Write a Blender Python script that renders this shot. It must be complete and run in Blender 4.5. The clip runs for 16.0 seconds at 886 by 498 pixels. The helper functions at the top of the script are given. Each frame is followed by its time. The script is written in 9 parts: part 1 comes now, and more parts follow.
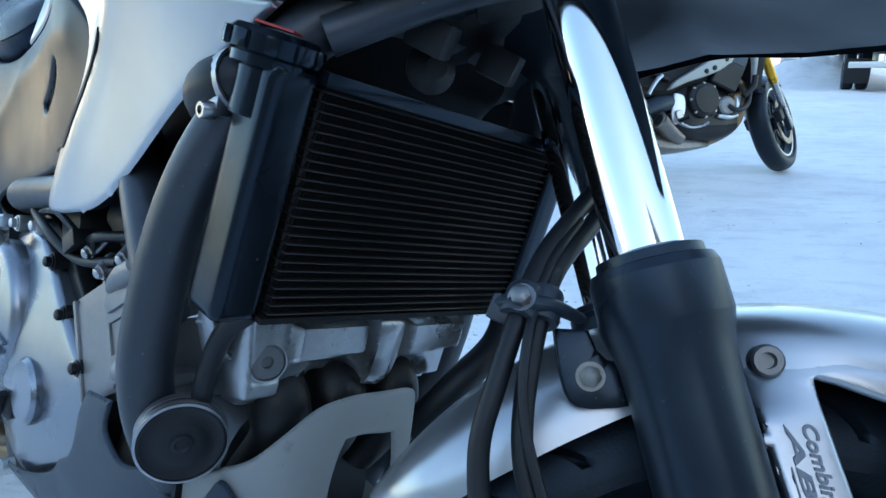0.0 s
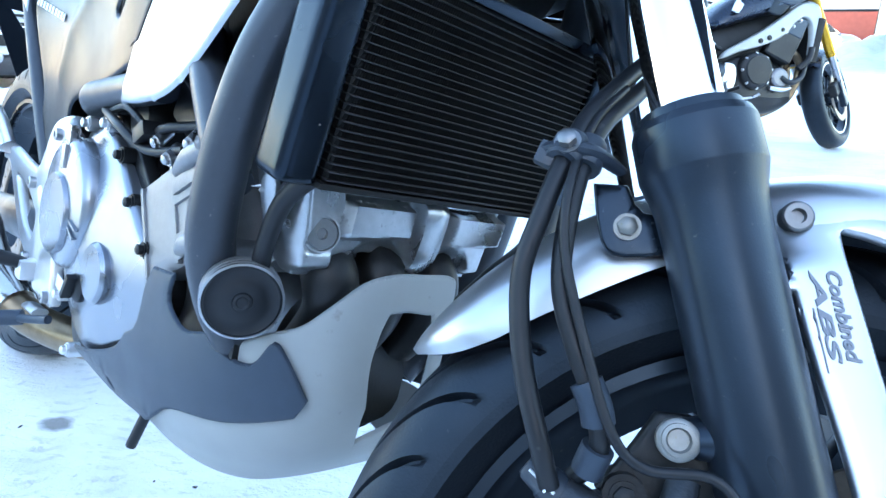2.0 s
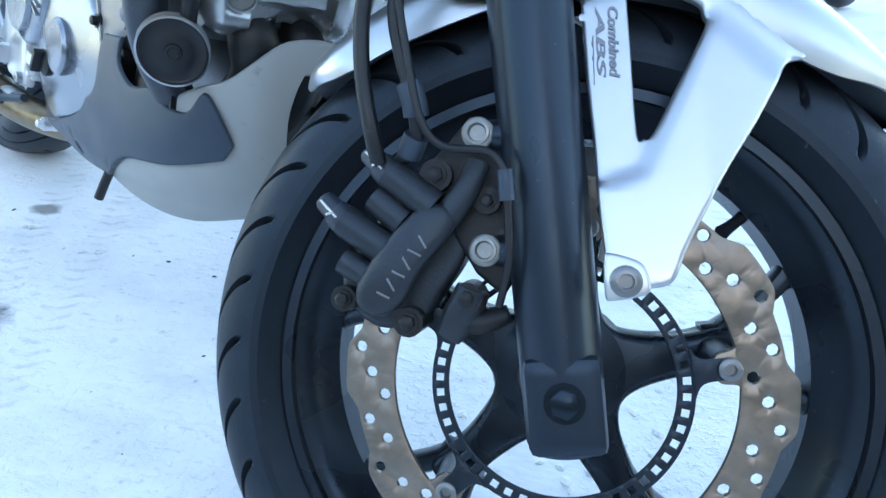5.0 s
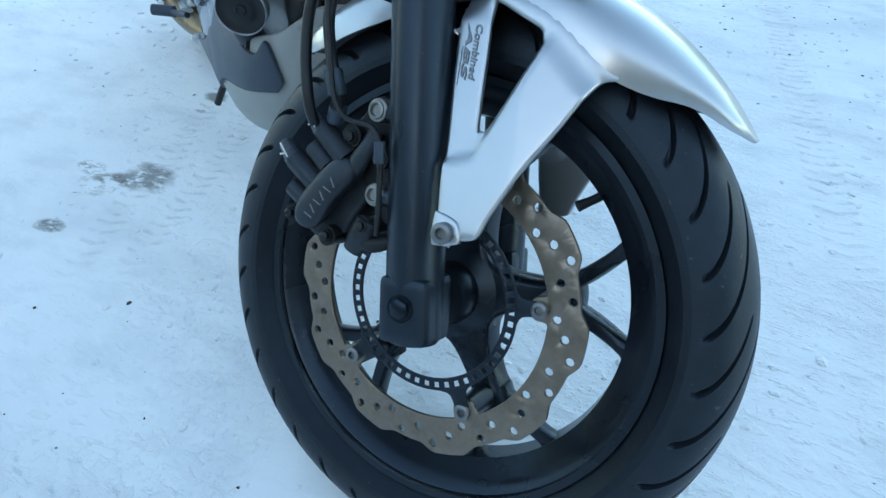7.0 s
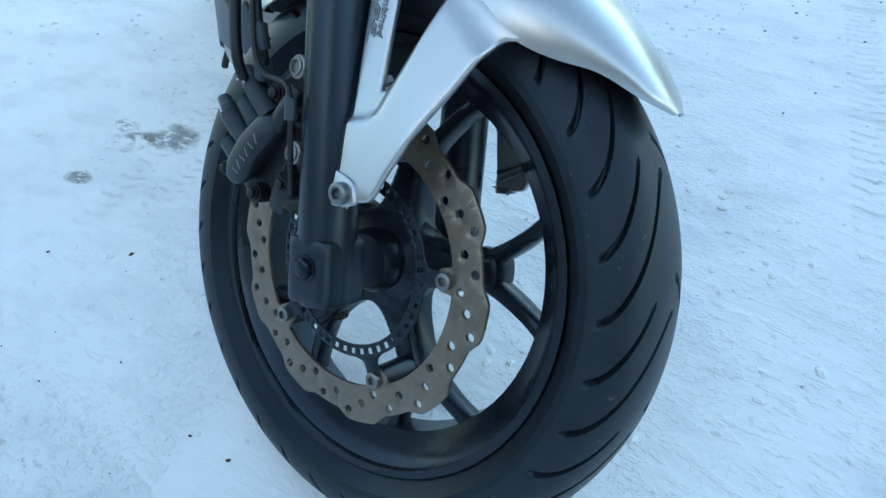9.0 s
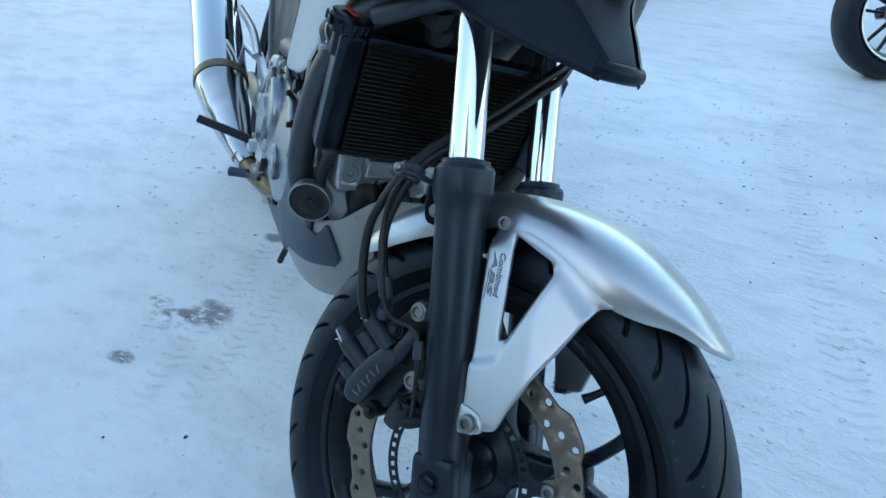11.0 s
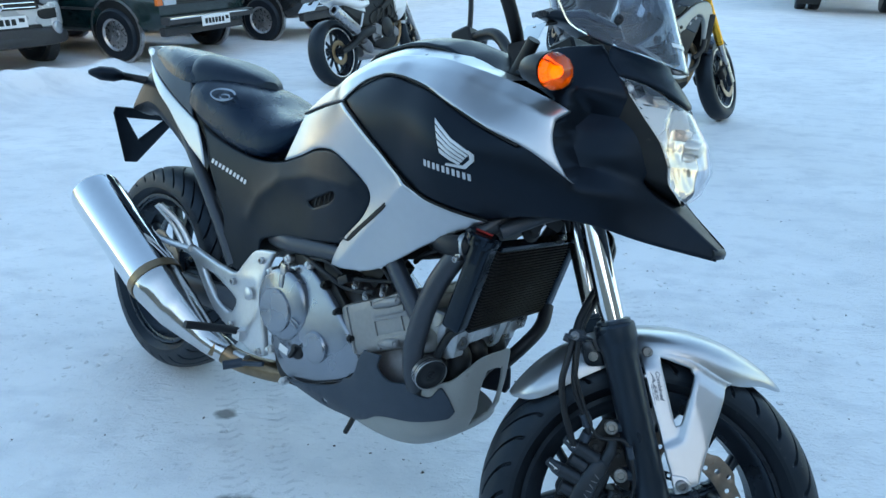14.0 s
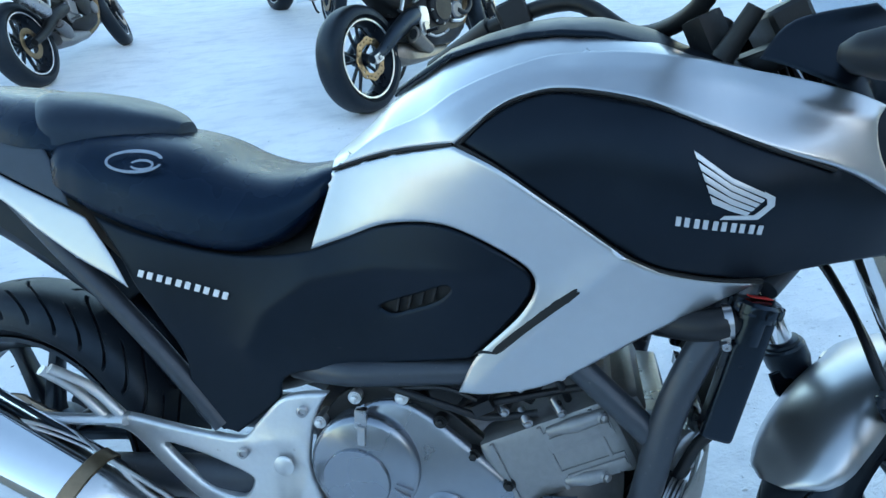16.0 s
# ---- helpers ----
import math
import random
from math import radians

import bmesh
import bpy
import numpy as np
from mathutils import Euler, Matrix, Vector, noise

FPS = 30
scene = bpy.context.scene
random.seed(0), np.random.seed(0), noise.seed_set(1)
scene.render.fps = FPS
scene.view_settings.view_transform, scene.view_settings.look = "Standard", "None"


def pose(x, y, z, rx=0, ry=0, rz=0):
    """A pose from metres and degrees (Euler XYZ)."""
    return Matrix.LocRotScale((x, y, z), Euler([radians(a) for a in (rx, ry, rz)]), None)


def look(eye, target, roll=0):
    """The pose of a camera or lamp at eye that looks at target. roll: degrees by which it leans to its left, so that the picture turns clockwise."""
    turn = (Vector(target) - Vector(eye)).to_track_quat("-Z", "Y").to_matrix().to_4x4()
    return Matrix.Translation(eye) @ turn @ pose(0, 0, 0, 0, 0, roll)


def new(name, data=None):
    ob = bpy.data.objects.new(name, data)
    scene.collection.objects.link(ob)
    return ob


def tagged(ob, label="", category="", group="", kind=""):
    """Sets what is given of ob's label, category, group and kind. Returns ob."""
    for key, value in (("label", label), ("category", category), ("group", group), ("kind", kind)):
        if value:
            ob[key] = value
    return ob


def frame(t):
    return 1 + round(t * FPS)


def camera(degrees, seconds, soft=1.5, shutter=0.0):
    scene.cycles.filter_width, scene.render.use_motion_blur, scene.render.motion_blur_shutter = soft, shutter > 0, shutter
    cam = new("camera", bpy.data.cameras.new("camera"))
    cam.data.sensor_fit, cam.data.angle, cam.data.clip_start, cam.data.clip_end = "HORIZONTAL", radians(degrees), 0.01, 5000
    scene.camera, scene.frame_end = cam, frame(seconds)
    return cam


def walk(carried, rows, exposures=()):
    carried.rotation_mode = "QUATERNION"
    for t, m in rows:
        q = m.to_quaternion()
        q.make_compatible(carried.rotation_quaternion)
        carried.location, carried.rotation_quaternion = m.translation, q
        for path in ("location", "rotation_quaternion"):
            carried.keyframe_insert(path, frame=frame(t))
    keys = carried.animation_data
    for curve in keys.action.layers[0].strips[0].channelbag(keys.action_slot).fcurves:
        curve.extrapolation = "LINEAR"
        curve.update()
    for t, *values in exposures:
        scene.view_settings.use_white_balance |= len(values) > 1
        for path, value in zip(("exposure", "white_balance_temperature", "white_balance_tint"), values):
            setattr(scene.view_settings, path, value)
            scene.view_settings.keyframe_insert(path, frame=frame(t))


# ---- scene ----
cam = camera(68.4, 16.0)
PATH = [
    (0, (0.024, 0.013, 0.741), (-0.091, 1.933, 0.192), -1.1),
    (0.5, (0.011, 0.0, 0.728), (-0.175, 1.936, 0.262), -1.8),
    (1, (-0.005, -0.01, 0.725), (-0.217, 1.927, 0.276), -0.6),
    (1.5, (0.001, -0.024, 0.699), (-0.234, 1.882, 0.144), 0.5),
    (2, (0.019, -0.037, 0.681), (-0.2, 1.849, 0.054), 0.8),
    (2.5, (0.036, -0.057, 0.668), (-0.201, 1.817, 0.012), 1.7),
    (3, (0.059, -0.086, 0.651), (-0.163, 1.776, -0.043), 2.3),
    (3.5, (0.084, -0.102, 0.64), (-0.113, 1.747, -0.098), 3.1),
    (4, (0.106, -0.122, 0.627), (-0.112, 1.7, -0.17), 2.8),
    (4.5, (0.123, -0.133, 0.632), (-0.049, 1.665, -0.227), 3.5),
    (4.7, (0.126, -0.143, 0.63), (-0.046, 1.626, -0.289), 3.5),
    (6.8, (0.371, -0.209, 0.782), (-0.254, 1.175, -0.519), 0.8),
    (7, (0.412, -0.204, 0.779), (-0.273, 1.166, -0.507), 0.6),
    (7.5, (0.493, -0.159, 0.772), (-0.314, 1.135, -0.522), -0.8),
    (8, (0.543, -0.121, 0.751), (-0.321, 1.107, -0.571), -0.9),
    (8.2, (0.553, -0.111, 0.749), (-0.322, 1.101, -0.579), -1.1),
    (10.3, (0.51, -0.181, 0.824), (-0.391, 1.112, -0.407), -1.3),
    (10.5, (0.491, -0.198, 0.853), (-0.408, 1.145, -0.327), -0.6),
    (11, (0.439, -0.245, 0.931), (-0.432, 1.235, -0.095), 0.8),
    (11.5, (0.432, -0.321, 0.988), (-0.418, 1.259, 0.104), 1.2),
    (12, (0.424, -0.463, 1.107), (-0.343, 1.217, 0.34), 1.5),
    (12.5, (0.296, -0.577, 1.149), (-0.249, 1.187, 0.38), 1.5),
    (13, (0.156, -0.635, 1.182), (-0.198, 1.175, 0.407), 2.1),
    (13.5, (0.024, -0.62, 1.203), (-0.149, 1.218, 0.434), 1.3),
    (14, (-0.183, -0.602, 1.211), (-0.17, 1.215, 0.375), 0.4),
    (14.5, (-0.384, -0.525, 1.229), (-0.096, 1.262, 0.379), 0.7),
    (15, (-0.528, -0.358, 1.224), (-0.058, 1.342, 0.281), 1.7),
    (15.5, (-0.663, -0.18, 1.202), (-0.037, 1.476, 0.271), -0.3),
    (16, (-0.727, 0.033, 1.211), (0.055, 1.593, 0.234), -2.7),
]
walk(cam, [(t, look(eye, target, roll)) for t, eye, target, roll in PATH], [(0, 2.17, 6500, 7), (0.5, 2.50, 6300, 8), (1.0, 2.80, 6250, 10), (1.5, 3.20, 6350, 10), (2.0, 3.44, 6480, 10), (2.6, 3.34, 6600, 10), (3.0, 3.24, 6680, 10), (3.5, 3.27, 6850, 10), (4.5, 3.16, 6980, 10), (7, 2.38, 7100, 1), (8, 2.38, 7200, 1), (10.5, 2.20, 7000, 1), (11, 2.09, 6900, 1), (11.6, 2.08, 6900, 2), (12, 1.96, 6850, 2), (12.5, 1.82, 6800, 2), (13, 2.00, 6850, 2), (13.5, 2.07, 6900, 2), (14, 2.05, 6850, 3), (15, 2.05, 6750, 3), (16, 2.24, 6700, 3)])

# ---- world and light ----
SUN_AZ, SUN_EL = radians(160), radians(13)
world = bpy.data.worlds.new("sky")
scene.world = world
world.use_nodes = True
wn = world.node_tree
sky = wn.nodes.new("ShaderNodeTexSky")
sky.sky_type = "NISHITA"
sky.sun_disc = False
sky.sun_elevation, sky.sun_rotation = SUN_EL, SUN_AZ
sky.air_density, sky.dust_density, sky.ozone_density = 1.0, 0.8, 1.6
wn.nodes["Background"].inputs["Strength"].default_value = 0.15
wn.links.new(sky.outputs[0], wn.nodes["Background"].inputs["Color"])
sun_data = bpy.data.lights.new("sun", "SUN")
sun_data.energy, sun_data.angle, sun_data.color = 2.2, radians(0.6), (1.0, 0.84, 0.66)
sun = new("sun", sun_data)
sun.matrix_world = look((math.sin(SUN_AZ) * 30, math.cos(SUN_AZ) * 30, 30 * math.tan(SUN_EL)), (0, 0, 0))


# ---- materials ----
def material(name, colour, rough=0.5, metal=0.0, vary=0.12, scale=30.0, bump=0.0, bump_scale=200.0, spots=0.0,
             coat=0.0, rough_vary=0.08, spot_colour=(0.5, 0.5, 0.48), spot_scale=60.0, coords="Object", ior=1.5, sheen=(1, 1, 1)):
    m = bpy.data.materials.new(name)
    m.use_nodes = True
    t = m.node_tree
    n, l = t.nodes, t.links
    p = n["Principled BSDF"]
    p.inputs["Metallic"].default_value = metal
    p.inputs["IOR"].default_value = ior
    p.inputs["Specular Tint"].default_value = (*sheen, 1)
    p.inputs["Coat Weight"].default_value = coat
    p.inputs["Coat Roughness"].default_value = 0.08
    tc = n.new("ShaderNodeTexCoord")
    a = n.new("ShaderNodeTexNoise")
    a.inputs["Scale"].default_value, a.inputs["Detail"].default_value = scale, 6
    l.new(tc.outputs[coords], a.inputs["Vector"])
    b = n.new("ShaderNodeTexNoise")
    b.inputs["Scale"].default_value, b.inputs["Detail"].default_value = scale * 0.17, 3
    l.new(tc.outputs[coords], b.inputs["Vector"])
    add = n.new("ShaderNodeMath")
    add.operation = "ADD"
    l.new(a.outputs["Fac"], add.inputs[0])
    l.new(b.outputs["Fac"], add.inputs[1])
    ramp = n.new("ShaderNodeMapRange")
    ramp.inputs["From Min"].default_value, ramp.inputs["From Max"].default_value = 0.6, 1.4
    ramp.inputs["To Min"].default_value, ramp.inputs["To Max"].default_value = 1 - vary, 1 + vary
    l.new(add.outputs[0], ramp.inputs["Value"])
    mul = n.new("ShaderNodeVectorMath")
    mul.operation = "SCALE"
    mul.inputs[0].default_value = colour
    l.new(ramp.outputs[0], mul.inputs["Scale"])
    out = mul.outputs[0]
    if spots:
        s = n.new("ShaderNodeTexNoise")
        s.inputs["Scale"].default_value, s.inputs["Detail"].default_value = spot_scale, 8
        l.new(tc.outputs[coords], s.inputs["Vector"])
        r = n.new("ShaderNodeMapRange")
        r.inputs["From Min"].default_value, r.inputs["From Max"].default_value = 0.72 - 0.25 * spots, 0.8
        l.new(s.outputs["Fac"], r.inputs["Value"])
        mix = n.new("ShaderNodeMix")
        mix.data_type = "RGBA"
        mix.inputs["B"].default_value = (*spot_colour, 1)
        l.new(r.outputs[0], mix.inputs["Factor"])
        l.new(out, mix.inputs["A"])
        out = mix.outputs["Result"]
    l.new(out, p.inputs["Base Color"])
    rr = n.new("ShaderNodeMapRange")
    rr.inputs["From Min"].default_value, rr.inputs["From Max"].default_value = 0.3, 0.7
    rr.inputs["To Min"].default_value, rr.inputs["To Max"].default_value = max(0.01, rough - rough_vary), min(1, rough + rough_vary)
    l.new(b.outputs["Fac"], rr.inputs["Value"])
    l.new(rr.outputs[0], p.inputs["Roughness"])
    if bump:
        c = n.new("ShaderNodeTexNoise")
        c.inputs["Scale"].default_value, c.inputs["Detail"].default_value = bump_scale, 4
        l.new(tc.outputs[coords], c.inputs["Vector"])
        bp = n.new("ShaderNodeBump")
        bp.inputs["Strength"].default_value, bp.inputs["Distance"].default_value = min(1.0, bump), 0.002
        l.new(c.outputs["Fac"], bp.inputs["Height"])
        l.new(bp.outputs[0], p.inputs["Normal"])
    return m


def clear(name, colour, rough=0.02, shadow=True):
    m = bpy.data.materials.new(name)
    m.use_nodes = True
    p = m.node_tree.nodes["Principled BSDF"]
    p.inputs["Base Color"].default_value = (*colour, 1)
    p.inputs["Roughness"].default_value = rough
    p.inputs["Transmission Weight"].default_value = 1.0
    p.inputs["IOR"].default_value = 1.45
    return m


SILVER = material("silver_paint", (0.485, 0.50, 0.522), 0.33, 0.90, 0.03, 60, coat=0.4, rough_vary=0.03, bump=0.02, bump_scale=2500)
BLACKM = material("matt_black_plastic", (0.0045, 0.006, 0.009), 0.36, 0, 0.25, 40, bump=0.06, bump_scale=1500, spots=0.05, spot_colour=(0.02, 0.02, 0.022), spot_scale=90, ior=1.35, sheen=(0.55, 0.75, 1.0))
DARKGREY = material("dark_grey_plastic", (0.034, 0.043, 0.058), 0.45, 0, 0.15, 40, bump=0.1, bump_scale=1200, sheen=(0.65, 0.82, 1.0))
GREYP = material("grey_plastic", (0.285, 0.295, 0.285), 0.48, 0, 0.08, 25, bump=0.08, bump_scale=900, spots=0.15, spot_colour=(0.16, 0.15, 0.14))
SEATM = material("seat_vinyl", (0.003, 0.008, 0.020), 0.26, 0, 0.2, 60, bump=0.2, bump_scale=900, ior=1.34, sheen=(0.5, 0.75, 1.0))
SEATT = material("seat_top_vinyl", (0.009, 0.0145, 0.025), 0.40, 0, 0.2, 80, bump=0.2, bump_scale=800, ior=1.45, sheen=(0.6, 0.8, 1.0))
RUBBER = material("tyre_rubber", (0.010, 0.012, 0.0155), 0.42, 0, 0.25, 50, bump=0.2, bump_scale=500, ior=1.38, sheen=(0.6, 0.8, 1.0), spots=0.10, spot_colour=(0.07, 0.07, 0.075), spot_scale=120)
# tread rubber, a little paler than the sidewall rubber above
TREAD = material("pale_tread_rubber", (0.0145, 0.018, 0.0235), 0.44, 0, 0.3, 45, bump=0.16, bump_scale=500, ior=1.4, sheen=(0.6, 0.8, 1.0), spots=0.14, spot_colour=(0.085, 0.085, 0.085), spot_scale=110)
HOSE = material("black_hose_rubber", (0.0085, 0.0098, 0.0125), 0.45, 0, 0.2, 80, spots=0.08, spot_colour=(0.05, 0.05, 0.05), ior=1.42)
FORKB = material("satin_black_fork", (0.013, 0.017, 0.024), 0.34, 0.1, 0.12, 60, sheen=(0.6, 0.8, 1.0), bump=0.05, bump_scale=900, spots=0.14, spot_colour=(0.09, 0.08, 0.07), spot_scale=300)
RIMB = material("black_wheel_paint", (0.010, 0.012, 0.0165), 0.3, 0.05, 0.15, 60, sheen=(0.6, 0.8, 1.0), spots=0.12, spot_colour=(0.08, 0.07, 0.06), spot_scale=200)
POLISH = material("polished_steel", (0.62, 0.61, 0.60), 0.16, 1.0, 0.06, 60, rough_vary=0.05)
CHROME = material("chrome", (0.76, 0.78, 0.80), 0.08, 1.0, 0.03, 50, rough_vary=0.03)
STEEL = material("brushed_steel", (0.42, 0.42, 0.43), 0.32, 1.0, 0.1, 200, rough_vary=0.1)
DISCM = material("brake_disc_steel", (0.235, 0.195, 0.16), 0.37, 0.85, 0.15, 150, spots=0.35, spot_colour=(0.24, 0.15, 0.09), spot_scale=120)
ALU = material("cast_aluminium", (0.66, 0.67, 0.68), 0.36, 0.8, 0.06, 120, bump=0.08, bump_scale=700, spots=0.1, spot_colour=(0.3, 0.28, 0.26))
ALUD = material("weathered_cast_aluminium", (0.22, 0.22, 0.23), 0.45, 0.65, 0.15, 90, bump=0.2, bump_scale=500, spots=0.2, spot_colour=(0.15, 0.14, 0.13))
COVER = material("engine_cover_paint", (0.275, 0.298, 0.335), 0.26, 0.85, 0.05, 60, bump=0.03, bump_scale=500)
HEADM = material("worn_head_cover", (0.44, 0.45, 0.46), 0.32, 0.85, 0.14, 120, bump=0.12, bump_scale=420, spots=0.3, spot_colour=(0.15, 0.145, 0.14), spot_scale=110)
CYLM = material("cast_cylinder", (0.26, 0.26, 0.265), 0.42, 0.6, 0.12, 100, bump=0.2, bump_scale=500, spots=0.15, spot_colour=(0.2, 0.18, 0.16))
FRAMEM = material("grey_frame_paint", (0.045, 0.053, 0.066), 0.40, 0.3, 0.1, 70, bump=0.05, bump_scale=700, spots=0.12, spot_colour=(0.2, 0.19, 0.18), spot_scale=200)
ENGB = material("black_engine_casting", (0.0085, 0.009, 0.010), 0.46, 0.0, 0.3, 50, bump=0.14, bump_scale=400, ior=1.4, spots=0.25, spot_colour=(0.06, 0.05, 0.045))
CALM = material("black_caliper_paint", (0.021, 0.022, 0.0245), 0.42, 0.1, 0.25, 60, bump=0.18, bump_scale=420, spots=0.16, spot_colour=(0.075, 0.066, 0.055), spot_scale=90, sheen=(0.65, 0.82, 1.0))
RADM = material("radiator_fins", (0.0072, 0.007, 0.0072), 0.6, 0.0, 0.3, 90, spots=0.16, spot_colour=(0.10, 0.09, 0.08), spot_scale=300, ior=1.35)
TUBEM = material("radiator_tube", (0.0115, 0.0105, 0.010), 0.45, 0.1, 0.25, 120, spots=0.2, spot_colour=(0.12, 0.11, 0.10), spot_scale=300)
CLIPM = material("blue_grey_clip_plastic", (0.022, 0.030, 0.042), 0.42, 0, 0.25, 80, spots=0.12, spot_colour=(0.12, 0.12, 0.12), spot_scale=200)
RADT = material("black_radiator_tank", (0.0052, 0.0068, 0.0095), 0.22, 0.1, 0.15, 60, spots=0.1, spot_colour=(0.1, 0.1, 0.1), spot_scale=250, sheen=(0.55, 0.75, 1.0), ior=1.48)
ZINC = material("zinc_plated_bolt", (0.27, 0.265, 0.25), 0.48, 0.75, 0.2, 300, spots=0.3, spot_colour=(0.25, 0.2, 0.14), spot_scale=400)
BOLTD = material("dark_steel_bolt", (0.20, 0.205, 0.21), 0.38, 0.9, 0.1, 300)
VENTM = material("black_vent", (0.002, 0.002, 0.0025), 0.7, 0, 0.2, 80)
RED = material("red_paint", (0.45, 0.02, 0.015), 0.4, 0, 0.1, 60)
WHITE = material("white_paint", (0.78, 0.78, 0.78), 0.4, 0, 0.04, 40)
LOGO = material("silver_print", (0.6, 0.61, 0.63), 0.35, 0.6, 0.04, 80)
SEATP = material("seat_print", (0.28, 0.32, 0.38), 0.4, 0.3, 0.05, 80)
PRINTG = material("grey_print", (0.16, 0.17, 0.18), 0.5, 0.2, 0.05, 80)
LOGOD = material("dark_print", (0.19, 0.20, 0.225), 0.4, 0, 0.1, 80)
BURNT = material("heat_tinted_steel", (0.27, 0.20, 0.13), 0.36, 1.0, 0.2, 90, rough_vary=0.1)
AMBER = clear("amber_lens", (0.95, 0.115, 0.0), 0.06)
LENS = clear("clear_lens", (0.98, 0.98, 1.0), 0.01)
SMOKE = clear("lightly_tinted_screen", (0.54, 0.61, 0.69), 0.01)
REFLECTOR = material("lamp_reflector", (0.80, 0.69, 0.57), 0.27, 0.9, 0.02, 30, rough_vary=0.04)


def glowing(name, colour, strength):
    m = bpy.data.materials.new(name)
    m.use_nodes = True
    p = m.node_tree.nodes["Principled BSDF"]
    p.inputs["Base Color"].default_value = (*colour, 1)
    p.inputs["Emission Color"].default_value = (*colour, 1)
    p.inputs["Emission Strength"].default_value = strength
    return m


GLOWA = glowing("lit_amber_bulb", (1.0, 0.26, 0.01), 0.9)

# ---- mesh tools ----
def cr(points, n=8, closed=False):
    """A smooth curve through points; points of more than three equal runs stay sharp where marked by None."""
    pts = [Vector(p) for p in points]
    out = []
    last = len(pts) if closed else len(pts) - 1
    for i in range(last):
        if closed:
            p0, p1, p2, p3 = pts[i - 1], pts[i], pts[(i + 1) % len(pts)], pts[(i + 2) % len(pts)]
        else:
            p0, p1, p2, p3 = pts[max(i - 1, 0)], pts[i], pts[i + 1], pts[min(i + 2, len(pts) - 1)]
        for k in range(n):
            t = k / n
            out.append(0.5 * ((2 * p1) + (p2 - p0) * t + (2 * p0 - 5 * p1 + 4 * p2 - p3) * t * t + (3 * p1 - p0 - 3 * p2 + p3) * t ** 3))
    if not closed:
        out.append(pts[-1])
    return out


def soft_outline(points, n=6):
    """Closed 2D outline: (u, v) rounds, (u, v, 1) stays a corner."""
    k = [i for i, p in enumerate(points) if len(p) > 2]
    if not k:
        return [tuple(p[:2]) for p in cr([(p[0], p[1]) for p in points], n, True)]
    out = []
    for a, i in enumerate(k):
        j = k[(a + 1) % len(k)]
        run = [points[i][:2]]
        q = i
        while True:
            q = (q + 1) % len(points)
            run.append(points[q][:2])
            if q == j:
                break
        out += [tuple(p[:2]) for p in cr(run, n)][:-1]
    return out


def inside(p, poly):
    c = False
    x, y = p
    j = len(poly) - 1
    for i in range(len(poly)):
        xi, yi = poly[i]
        xj, yj = poly[j]
        if (yi > y) != (yj > y) and x < (xj - xi) * (y - yi) / (yj - yi) + xi:
            c = not c
        j = i
    return c


def resample(poly, step):
    out = []
    for i in range(len(poly)):
        a, b = Vector(poly[i]), Vector(poly[(i + 1) % len(poly)])
        m = max(1, round((b - a).length / step))
        out += [tuple(a.lerp(b, k / m)) for k in range(m)]
    clean = [out[0]]
    for p in out[1:]:
        if (Vector(p) - Vector(clean[-1])).length > step * 0.2:
            clean.append(p)
    return clean


